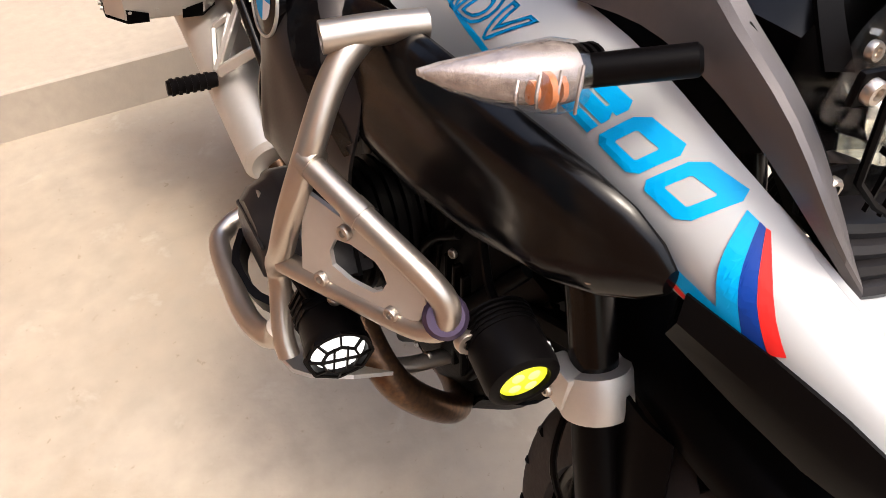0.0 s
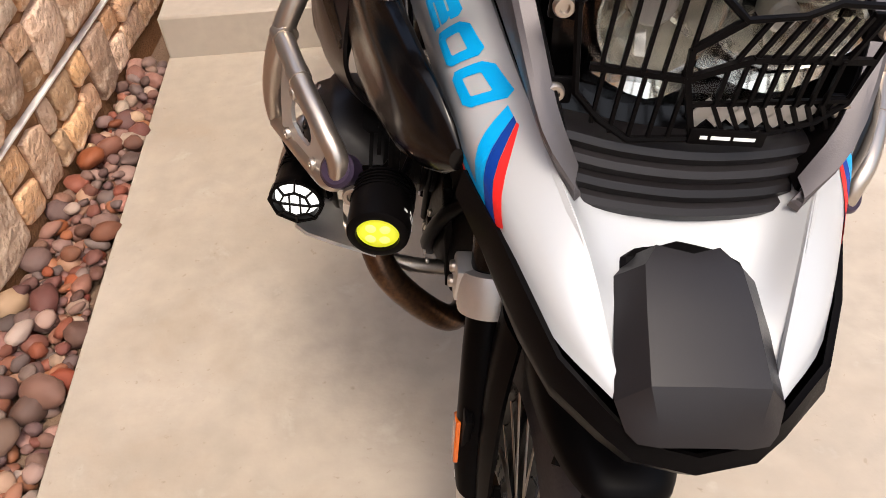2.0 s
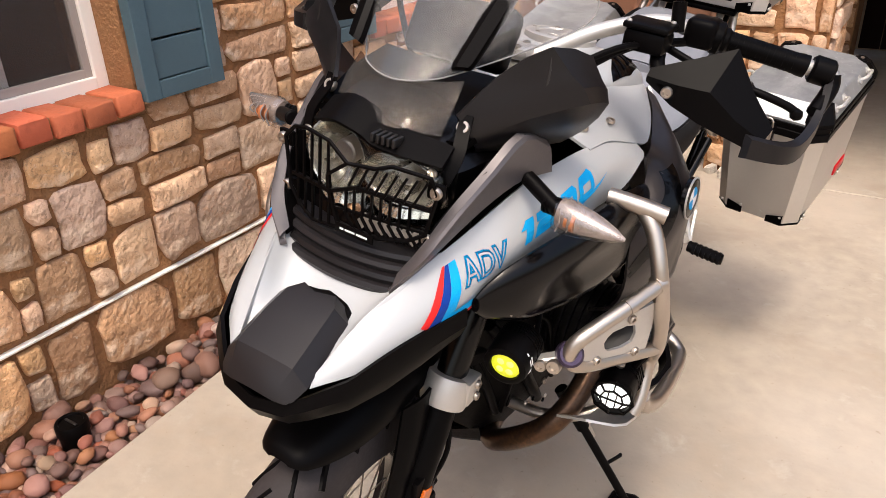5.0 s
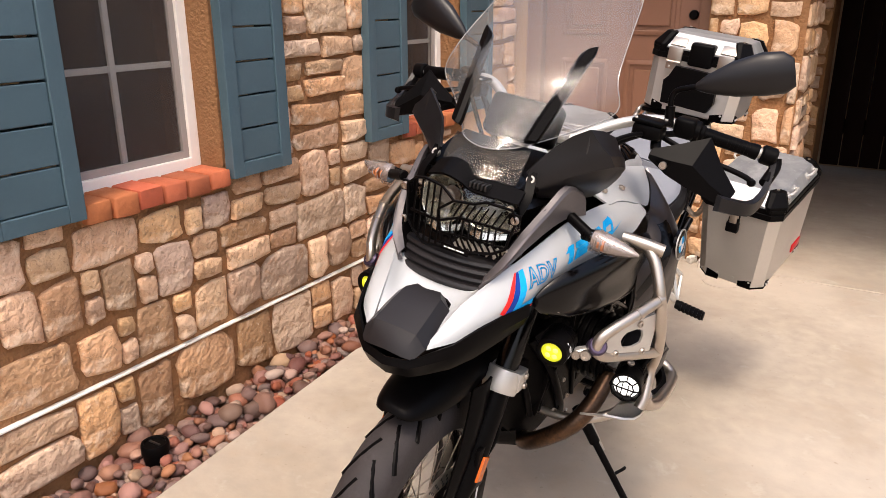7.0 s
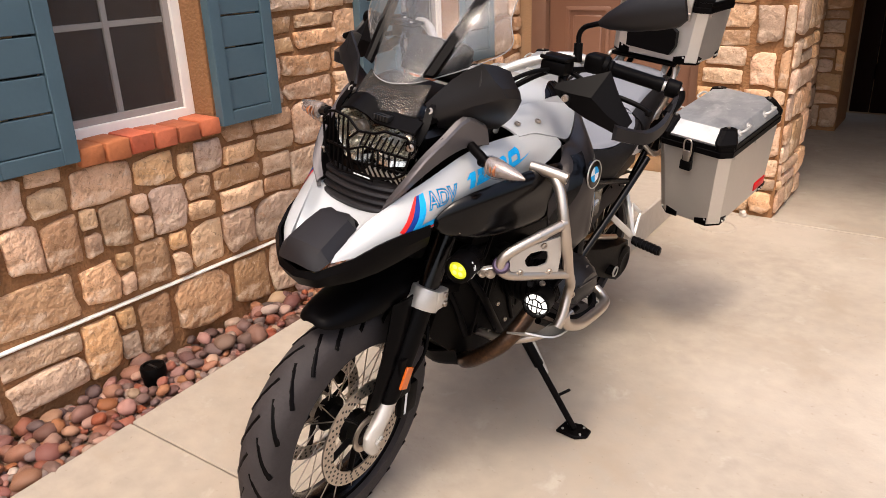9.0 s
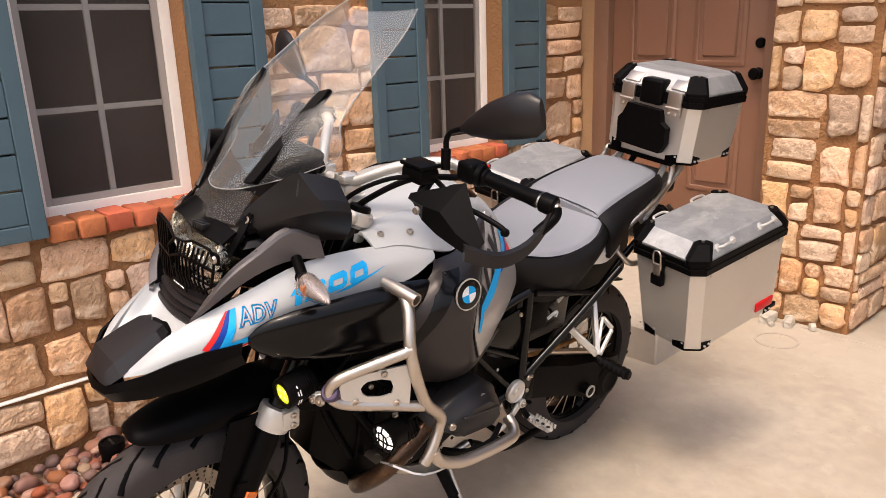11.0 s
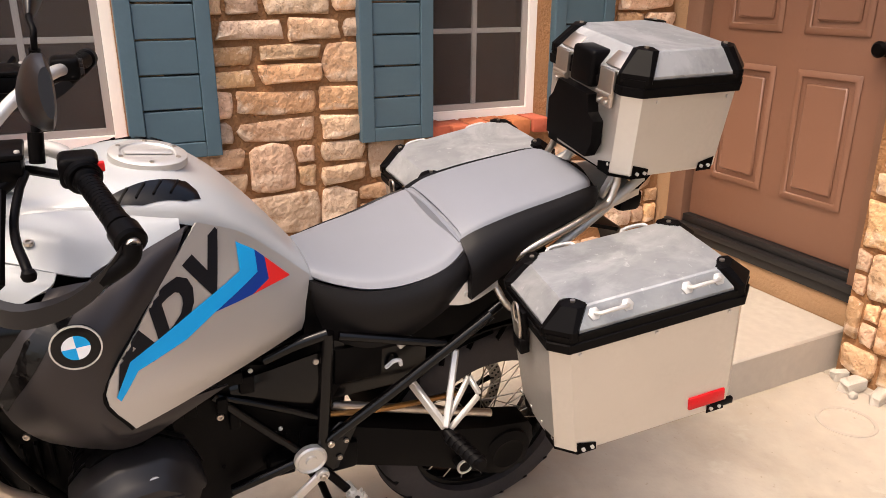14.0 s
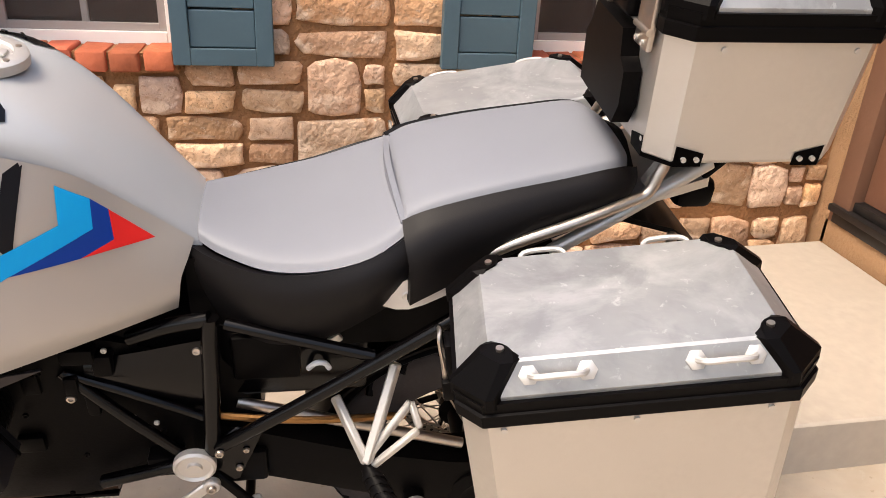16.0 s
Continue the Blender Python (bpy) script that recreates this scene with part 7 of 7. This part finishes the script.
    for (x, y, z), (hx, hz) in zip(spline([(0.420, 0.920, 1.136), (0.458, 0.938, 1.132), (0.482, 0.975, 1.130), (0.492, 1.030, 1.146), (0.493, 1.075, 1.180), (0.487, 1.104, 1.216)], 3), [(0.006, 0.019 - 0.0003 * i) for i in range(20)]):
        bow.append([Vector(((x + a) * s, y - (0.006 if a > 0 else 0), z + b)) for a, b in ((-hx, -hz), (hx, -hz * 0.8), (hx, hz * 0.8), (-hx, hz))])
    part("guard_bow", loft(bow), DARKGREY, hg, "", 25)
    part("guard_arm", tube(P((0.245, 0.975, 1.235), (0.255, 0.945, 1.215), (0.275, 0.925, 1.195), (0.30, 0.918, 1.185)), 0.012, 10), BLACK, hg)
    screw((0.291 * s, 0.899, 1.191), (0.1 * s, -1, 0), 0.009, hg)
    part("guard_end", tube(P((0.486, 1.06, 1.17), (0.494, 1.10, 1.20), (0.490, 1.107, 1.221)), 0.013, 10), BLACK, hg)
    mi = part("mirror_stem", tube(P((0.258, 1.005, 1.262), (0.252, 1.008, 1.295), (0.248, 1.010, 1.318), (0.256, 1.012, 1.336), (0.280, 1.008, 1.348), (0.316, 1.008, 1.361)), 0.0065, 10), BLACK, bike)
    part("stem_boot", disc_between((0.258 * s, 1.004, 1.255), (0.251 * s, 1.008, 1.300), 0.011, 14), BLACK, mi)
    hd = []
    for f, h0, h1, t in ((0.0, 0.008, 0.008, 0.008), (0.12, 0.022, 0.020, 0.014), (0.40, 0.042, 0.036, 0.022), (0.70, 0.050, 0.044, 0.024), (0.90, 0.044, 0.046, 0.020), (1.0, 0.026, 0.034, 0.010)):
        c = Vector((0.296 * s, 1.008, 1.354)).lerp(Vector((0.479 * s, 1.040, 1.425)), f)
        up_ = Vector((-0.34 * s, 0, 0.94))
        hd.append([c + up_ * (math.sin(a) * (h0 if math.sin(a) > 0 else h1)) + Vector((0, -1 if math.cos(a) > 0 else 0.5, 0)) * abs(math.cos(a)) * t for a in [2 * math.pi * i / 18 for i in range(18)]])
    mh = part("mirror_head", loft(hd), DARKGREY, bike, "black mirror housing")
    part("clutch_cable", tube(P((0.245, 0.975, 1.238), (0.20, 0.90, 1.235), (0.14, 0.84, 1.19), (0.09, 0.82, 1.12)), 0.0055, 8), BLACK, bike)
    part("wiring", tube(P((0.27, 1.04, 1.235), (0.20, 0.965, 1.225), (0.13, 0.90, 1.17), (0.07, 0.85, 1.10)), 0.0075, 8), BLACK, bike)
part("steering_damper", disc_between((-0.02, 0.85, 1.10), (0.05, 0.95, 1.14), 0.012, 12), CAST, bike)
part("ignition_lock", disc_between((0, 0.835, 1.12), (0, 0.842, 1.16), 0.020, 20, bevel=0.003), CAST, bike)


# ---- luggage ----
def ring_of(x0, x1, y0, y1, c, z):
    return [Vector(p) for p in ((x0 + c, y0, z), (x1 - c, y0, z), (x1, y0 + c, z), (x1, y1 - c, z), (x1 - c, y1, z), (x0 + c, y1, z), (x0, y1 - c, z), (x0, y0 + c, z))]


def case(name, label, M, X0, X1, Y0, Y1, zb, zr0, zr1, L, W, handles, rivets, inset_in=0.035):
    """An aluminium case. Its own frame: x outwards, y to the rear, z up, 0 at the lid's top."""
    mv = lambda bm: moved(bm, M) if M.determinant() > 0 else (lambda b: (bmesh.ops.reverse_faces(b, faces=b.faces), b)[1])(moved(bm, M))
    c = 0.032
    body = part(name, mv(loft([ring_of(X0 + inset_in, X1 - 0.012, Y0 + 0.012, Y1 - 0.012, c, zb), ring_of(X0 + inset_in - 0.004, X1 - 0.008, Y0 + 0.008, Y1 - 0.008, c, zb + 0.006), ring_of(X0, X1, Y0, Y1, c, zr0)])), ALU, bike, label, 0)
    part("rim", mv(loft([ring_of(X0 - 0.006, X1 + 0.006, Y0 - 0.006, Y1 + 0.006, c, zr0 - 0.004), ring_of(X0 - 0.007, X1 + 0.007, Y0 - 0.007, Y1 + 0.007, c, zr0 + (zr1 - zr0) * 0.45), ring_of(X0 - 0.004, X1 + 0.004, Y0 - 0.004, Y1 + 0.004, c, zr0 + (zr1 - zr0) * 0.5), ring_of(X0 - 0.006, X1 + 0.006, Y0 - 0.006, Y1 + 0.006, c, zr1)])), BLACK, body, "black plastic rim", 0)
    lid = part("lid", mv(loft([ring_of(X0, X1, Y0, Y1, c, zr1 - 0.004), ring_of(X0, X1, Y0, Y1, c, zr1 + 0.006), ring_of(-0.004, W + 0.004, -0.004, L + 0.004, 0.020, -0.003), ring_of(0.0, W, 0.0, L, 0.020, 0.0)])), LID_ALU, body, "scuffed aluminium lid", 0)
    for sx, ex, tx in ((-1, X0, 0.0), (1, X1, W)):
        for sy, ey, ty in ((-1, Y0, 0.0), (1, Y1, L)):
            o = 0.009
            a = [Vector((ex + o * sx, ey - sy * 0.042, zr1 - 0.008)), Vector((ex + o * sx, ey - sy * c, zr1 - 0.008)), Vector((ex - sx * c, ey + o * sy, zr1 - 0.008)), Vector((ex - sx * 0.042, ey + o * sy, zr1 - 0.008))]
            b = [Vector((tx + 0.010 * sx, ty - sy * 0.028, 0.0015)), Vector((tx + 0.010 * sx, ty - sy * 0.012, 0.0015)), Vector((tx - sx * 0.012, ty + 0.010 * sy, 0.0015)), Vector((tx - sx * 0.028, ty + 0.010 * sy, 0.0015))]
            d = [Vector((tx - sx * 0.010, ty - sy * 0.028, 0.004)), Vector((tx - sx * 0.018, ty - sy * 0.024, 0.004)), Vector((tx - sx * 0.024, ty - sy * 0.018, 0.004)), Vector((tx - sx * 0.028, ty - sy * 0.010, 0.004))]
            mid2 = [Vector((p.x, p.y, zr1 + 0.010)) for p in a]
            cap_bm = loft([q + [p - Vector((sx * 0.012, sy * 0.012, 0.007 * f)) for p in reversed(q)] if f < 1 else q + [p - Vector((0, 0, 0.009)) for p in reversed(q)] for q, f in ((a, 0), (mid2, 0), (b, 0.5), (d, 1))])
            k = part("corner_cap", mv(cap_bm), BLACK, lid, "black plastic corner cap", 0)
            part("cap_screw", mv(disc_between((tx - sx * 0.014, ty - sy * 0.014, 0.002), (tx - sx * 0.014, ty - sy * 0.014, 0.0068), 0.0050, 12)), STEEL, k)
        for sy, ey in ((-1, Y0), (1, Y1)):
            e2 = X0 + inset_in if sx < 0 else X1 - 0.012
            f = ey - sy * 0.012
            foot = loft([[Vector(p) for p in ((e2 + sx * 0.004, f - sy * 0.075, zb - 0.004), (e2 + sx * 0.004, f - sy * c, zb - 0.004), (e2 - sx * c, f + sy * 0.004, zb - 0.004), (e2 - sx * 0.075, f + sy * 0.004, zb - 0.004))],
                         [Vector(p) for p in ((e2 + sx * 0.006, f - sy * 0.075, zb + 0.018), (e2 + sx * 0.006, f - sy * c, zb + 0.030), (e2 - sx * c, f + sy * 0.006, zb + 0.030), (e2 - sx * 0.075, f + sy * 0.006, zb + 0.018))]], cap=False, closed=False)
            bmesh.ops.solidify(foot, geom=foot.faces[:], thickness=0.004)
            k = part("corner_guard", mv(foot), BLACK, body, "black corner guard")
            for q in (0.045, 0.065):
                part("rivet", mv(disc_between((e2 + sx * 0.005, f - sy * q, zb + 0.009), (e2 + sx * 0.010, f - sy * q, zb + 0.009), 0.004, 10)), CAST, k)
    for side, y, n in handles:
        if side in "io":
            sx = 1 if side == "o" else -1
            ex, tx = (X1, W) if sx > 0 else (X0, 0.0)
            p = Vector((ex, 0, zr1)).lerp(Vector((tx, 0, 0)), 0.62)
            x, z = p.x + sx * 0.004, p.z
            h = part("tie_bracket", mv(tube([(x, y, z), (x + sx * 0.012, y + 0.008, z + 0.006), (x + sx * 0.014, y + 0.035, z + 0.008), (x + sx * 0.012, y + 0.062, z + 0.006), (x, y + 0.070, z)], 0.0042, 8, 3)), CAST, lid, "small cast tie-down bracket")
            for q in (0.0, 0.070):
                pad = lathe([(0.013, -0.003), (0.013, 0.003), (0.008, 0.005), (0.001, 0.005)], (0, 0, 0), "Z", 6)
                moved(pad, Matrix.Translation((x - sx * 0.001, y + q, z - 0.001)) @ Vector((sx * 0.8, 0, 0.6)).to_track_quat("Z", "Y").to_matrix().to_4x4())
                part("bracket_foot", mv(pad), CAST, h)
    for y in rivets:
        for z in (zr0 - 0.016, zb + 0.022):
            part("rivet", mv(disc_between((X1 - (0.0 if z > zb + 0.1 else 0.012), y, z), (X1 + 0.003 - (0.0 if z > zb + 0.1 else 0.012), y, z), 0.0042, 10)), CAST, body)
    for x in [X0 + 0.05 + i * (X1 - X0 - 0.1) / 3 for i in range(4)]:
        part("rivet", mv(disc_between((x, Y0 + 0.010, zb + 0.022), (x, Y0 + 0.006, zb + 0.022), 0.004, 10)), CAST, body)
    return body, lid, mv


def latch(body, mv, x, y, zr, sy):
    """A sprung steel latch over the rim."""
    k = part("latch", mv(box(x - 0.018, x + 0.018, min(y, y + sy * 0.012), max(y, y + sy * 0.012), zr - 0.075, zr + 0.004, 0.003)), BLACK, body, "steel latch on a black base")
    part("latch_loop", mv(tube([(x - 0.013, y + sy * 0.016, zr - 0.040), (x - 0.013, y + sy * 0.018, zr + 0.010), (x, y + sy * 0.016, zr + 0.018), (x + 0.013, y + sy * 0.018, zr + 0.010), (x + 0.013, y + sy * 0.016, zr - 0.040)], 0.0028, 8, 3)), STEEL, k)
    part("latch_lever", mv(box(x - 0.012, x + 0.012, min(y + sy * 0.012, y + sy * 0.020), max(y + sy * 0.012, y + sy * 0.020), zr - 0.062, zr - 0.022, 0.003)), STEEL, k)
    part("lock_block", mv(box(x - 0.020, x + 0.020, min(y, y + sy * 0.022), max(y, y + sy * 0.022), zr - 0.095, zr - 0.060, 0.004)), BLACK, k)


ML = Matrix.Translation((0.258, 1.875, 0.956)) @ Matrix.Rotation(radians(-7.8), 4, "Z") @ Matrix.Rotation(radians(-1.8), 4, "Y") @ Matrix.Rotation(radians(10.1), 4, "X")
SIDE = (-0.024, 0.241, -0.042, 0.396, -0.354, -0.080, -0.046, 0.354, 0.218)
pan, lid, mv = case("pannier", "brushed aluminium pannier with black corner caps", ML, *SIDE, (("o", 0.045, 0), ("o", 0.245, 0), ("i", 0.06, 0), ("i", 0.24, 0)), (0.01, 0.175, 0.34))
latch(pan, mv, 0.105, -0.046, -0.056, -1)
part("rear_reflector", mv(box(0.228, 0.239, 0.262, 0.350, -0.330, -0.298, 0.003)), REDREF, pan, "red reflector")
part("reflector_strip", mv(box(0.226, 0.2355, 0.318, 0.375, -0.350, -0.334, 0.002)), BLACK, pan)
MR = Matrix.Translation((-0.209, 1.868, 0.955)) @ Matrix.Rotation(radians(3), 4, "Z") @ Matrix.Rotation(radians(9), 4, "X") @ Matrix.Diagonal((-1, 1, 1, 1))
pan, lid, mv = case("pannier", "brushed aluminium pannier with black corner caps", MR, *SIDE, (("o", 0.045, 0), ("o", 0.245, 0), ("i", 0.06, 0)), (0.01, 0.175, 0.34))
latch(pan, mv, 0.105, -0.046, -0.056, -1)
MT = Matrix.Translation((-0.069, 2.157, 1.367)) @ Matrix.Rotation(radians(-2), 4, "Z") @ Matrix.Rotation(radians(1.5), 4, "X") @ Matrix.Translation((-0.012, 0, 0))
tb, lid, mv = case("top_case", "brushed aluminium top case with a black back pad", MT, -0.034, 0.311, -0.042, 0.272, -0.276, -0.086, -0.053, 0.241, 0.279, (), (0.03, 0.22), 0.006)
part("back_pad", mv(loft([[Vector((x, y, z)) for x, z in ((0.045, -0.245), (0.215, -0.250), (0.232, -0.215), (0.228, -0.165), (0.205, -0.150), (0.195, -0.112), (0.070, -0.108), (0.055, -0.145), (0.038, -0.165))] for y in (-0.040, -0.068)])), BLACK, tb, "black padded backrest")
part("back_pad_cap", mv(box(0.105, 0.190, -0.064, 0.0, -0.100, -0.018, 0.010, 3)), BLACK, lid, "black pad block over the lid edge")
for x in (0.055, 0.235):
    lt = part("hasp", mv(box(x - 0.026, x + 0.026, -0.056, -0.046, -0.125, -0.045, 0.003)), STEEL, tb, "polished steel hasp")
    part("hasp_plate", mv(moved(box(-0.028, 0.028, -0.003, 0.003, -0.020, 0.020, 0.002), Matrix.Translation((x, -0.026, -0.028)) @ Matrix.Rotation(radians(-48), 4, "X"))), STEEL, lt)
    part("hinge_pin", mv(disc_between((x - 0.026, -0.056, -0.098), (x + 0.026, -0.056, -0.098), 0.005, 10)), STEEL, lt)
    for q in (-0.012, 0.012):
        part("rivet", mv(disc_between((x + q, -0.056, -0.115), (x + q, -0.060, -0.115), 0.004, 10)), CAST, lt)

# ---- wall stones and bricks, rock bed ----
blocks = []
for a, b in OPEN:
    blocks.append((a - 0.02, b + 0.02, 0.80, 2.2))
rects = courses(0.0, 3.70, 0.02, 0.255, 11) + courses(0.0, 3.70, 0.285, 1.62, 12, blocks)
lay_stones(wall_house, rects, lambda u, z: pose(0.0, u, z), 1)
rects = courses(1.19, 1.675, 0.02, 1.75, 21)
lay_stones(pillar, rects, lambda u, z: pose(u, 3.645, z, 0, 0, -90), 2)
rects = courses(3.645, 4.25, 0.02, 1.75, 22)
lay_stones(pillar, rects, lambda u, z: pose(1.675, u, z), 3)
rects = courses(4.25, 6.1, 0.02, 1.75, 23)
lay_stones(wall_passage, rects, lambda u, z: pose(1.40, u, z), 4)
rects = courses(1.40, 1.60, 0.02, 1.75, 24)
lay_stones(pier2, rects, lambda u, z: pose(u, 6.10, z, 0, 0, -90), 5)


def pebble_mesh(seed):
    r = random.Random(seed)
    bm = bmesh.new()
    bmesh.ops.create_icosphere(bm, subdivisions=2, radius=1.0)
    off = Vector((r.uniform(0, 50), r.uniform(0, 50), r.uniform(0, 50)))
    sx, sy, sz = r.uniform(0.85, 1.2), r.uniform(0.7, 1.0), r.uniform(0.5, 0.75)
    for v in bm.verts:
        n = noise.noise(v.co * 0.8 + off) * 0.28
        v.co = Vector((v.co.x * sx, v.co.y * sy, v.co.z * sz)) * (1 + n)
    for _ in range(5):
        d = Vector((r.uniform(-1, 1), r.uniform(-1, 1), r.uniform(-1, 1))).normalized()
        top = max(v.co.dot(d) for v in bm.verts) * r.uniform(0.70, 0.88)
        for v in bm.verts:
            over = v.co.dot(d) - top
            if over > 0:
                v.co -= d * over * 0.85
    me = bpy.data.meshes.new("pebble")
    bm.to_mesh(me)
    bm.free()
    me.materials.append(PEBBLE)
    me.shade_smooth()
    return me


bed = tagged(finish(plate([(-0.02, -5.0), (EDGE(-5.0) + 0.01, -5.0), (EDGE(2.72) + 0.01, 2.72), (-0.02, 2.72)], -0.2, -0.045), "rock_bed", SOIL, smooth=0), "bed of reddish river pebbles between the wall and the slab", "gravel", kind="structure")
kinds = [pebble_mesh(s) for s in range(14)]
rp = random.Random(8)
spots = []
tries = 0
while len(spots) < 300 and tries < 30000:
    tries += 1
    y = rp.uniform(-0.1, 2.70)
    x = rp.uniform(0.025, EDGE(y) - 0.02)
    s = rp.choice((0.022, 0.028, 0.034, 0.040, 0.047, 0.054))
    if x + s * 0.8 > EDGE(y) + 0.012:
        continue
    layer = 0 if len(spots) < 190 else 1
    if any((x - a) ** 2 + (y - b) ** 2 < ((s + c) * (0.74 if layer == l else 0.35)) ** 2 for a, b, c, l in spots):
        continue
    spots.append((x, y, s, layer))
for x, y, s, layer in spots:
    ob = new("pebble", rp.choice(kinds))
    ob.parent = bed
    ob.matrix_world = pose(x, y, -0.045 + s * 0.5 + layer * 0.022 + 0.02 * max(0, 1 - x / 0.3), rp.uniform(-20, 20), rp.uniform(-20, 20), rp.uniform(0, 360)) @ Matrix.Diagonal((s, s, s, 1))
pebs = bmesh.new()
for i in range(650):
    y = rp.uniform(-3.0, 2.7) if i > 420 else rp.uniform(-0.1, 2.7)
    x = rp.uniform(0.02, EDGE(y) - 0.03)
    s = rp.uniform(0.014, 0.026) if i <= 420 else rp.uniform(0.022, 0.04)
    me = rp.choice(kinds).copy()
    me.transform(pose(x, y, -0.038 + s * 0.3, rp.uniform(-20, 20), rp.uniform(-20, 20), rp.uniform(0, 360)) @ Matrix.Diagonal((s, s, s, 1)))
    pebs.from_mesh(me)
    bpy.data.meshes.remove(me)
PEBBLE2 = PEBBLE.copy()
for n in PEBBLE2.node_tree.nodes:
    if n.bl_idname == "ShaderNodeObjectInfo":
        geo = PEBBLE2.node_tree.nodes.new("ShaderNodeNewGeometry")
        for l in list(PEBBLE2.node_tree.links):
            if l.from_node == n:
                PEBBLE2.node_tree.links.new(geo.outputs["Random Per Island"], l.to_socket)
tagged(finish(pebs, "small_pebbles", PEBBLE2, bed), kind="stuff")
lamp_cap = thing("drain_cap", "short black plastic cap among the pebbles", "cap", m=pose(0.14, 0.672, -0.04))
part("body", lathe([(0.042, 0), (0.043, 0.004), (0.043, 0.052), (0.047, 0.054), (0.047, 0.082), (0.044, 0.088), (0.036, 0.088), (0.034, 0.083), (0.001, 0.083)], (0, 0, 0), "Z", 28), BLACK, lamp_cap)
part("slot", box(-0.026, 0.026, -0.004, 0.004, 0.083, 0.087, 0.001), BLACK_TRIM, lamp_cap)
def chip_mesh(seed):
    """A broken block with flat faces and chipped edges."""
    r = random.Random(seed)
    bm = bmesh.new()
    bmesh.ops.create_cube(bm, size=2.0)
    bmesh.ops.bevel(bm, geom=bm.edges[:], offset=0.3, segments=1, affect="EDGES")
    for v in bm.verts:
        v.co += Vector((r.uniform(-1, 1), r.uniform(-1, 1), r.uniform(-1, 1))) * 0.16
    bmesh.ops.triangulate(bm, faces=bm.faces)
    me = bpy.data.meshes.new("loose_stone")
    bm.to_mesh(me)
    bm.free()
    me.materials.append(PALE)
    return me


PALE = material("pale_broken_stone", (0.62, 0.56, 0.48), 0.9, vary=0.25, scale=20, bump=0.6, bump_scale=60, depth=0.006)
for x, y, s, w in ((1.24, 3.60, 0.020, 1.5), (1.32, 3.57, 0.026, 1.9), (1.42, 3.585, 0.022, 2.2), (1.53, 3.60, 0.016, 1.4), (1.36, 3.52, 0.012, 1.3)):
    ob = tagged(new("loose_stone", chip_mesh(int(x * 1000))), "pale broken stone lying at the foot of the pier", "stone", "loose stones")
    ob.matrix_world = pose(x, y, s * 0.92, 3, 4, 200 * x) @ Matrix.Diagonal((s * w, s, s, 1))
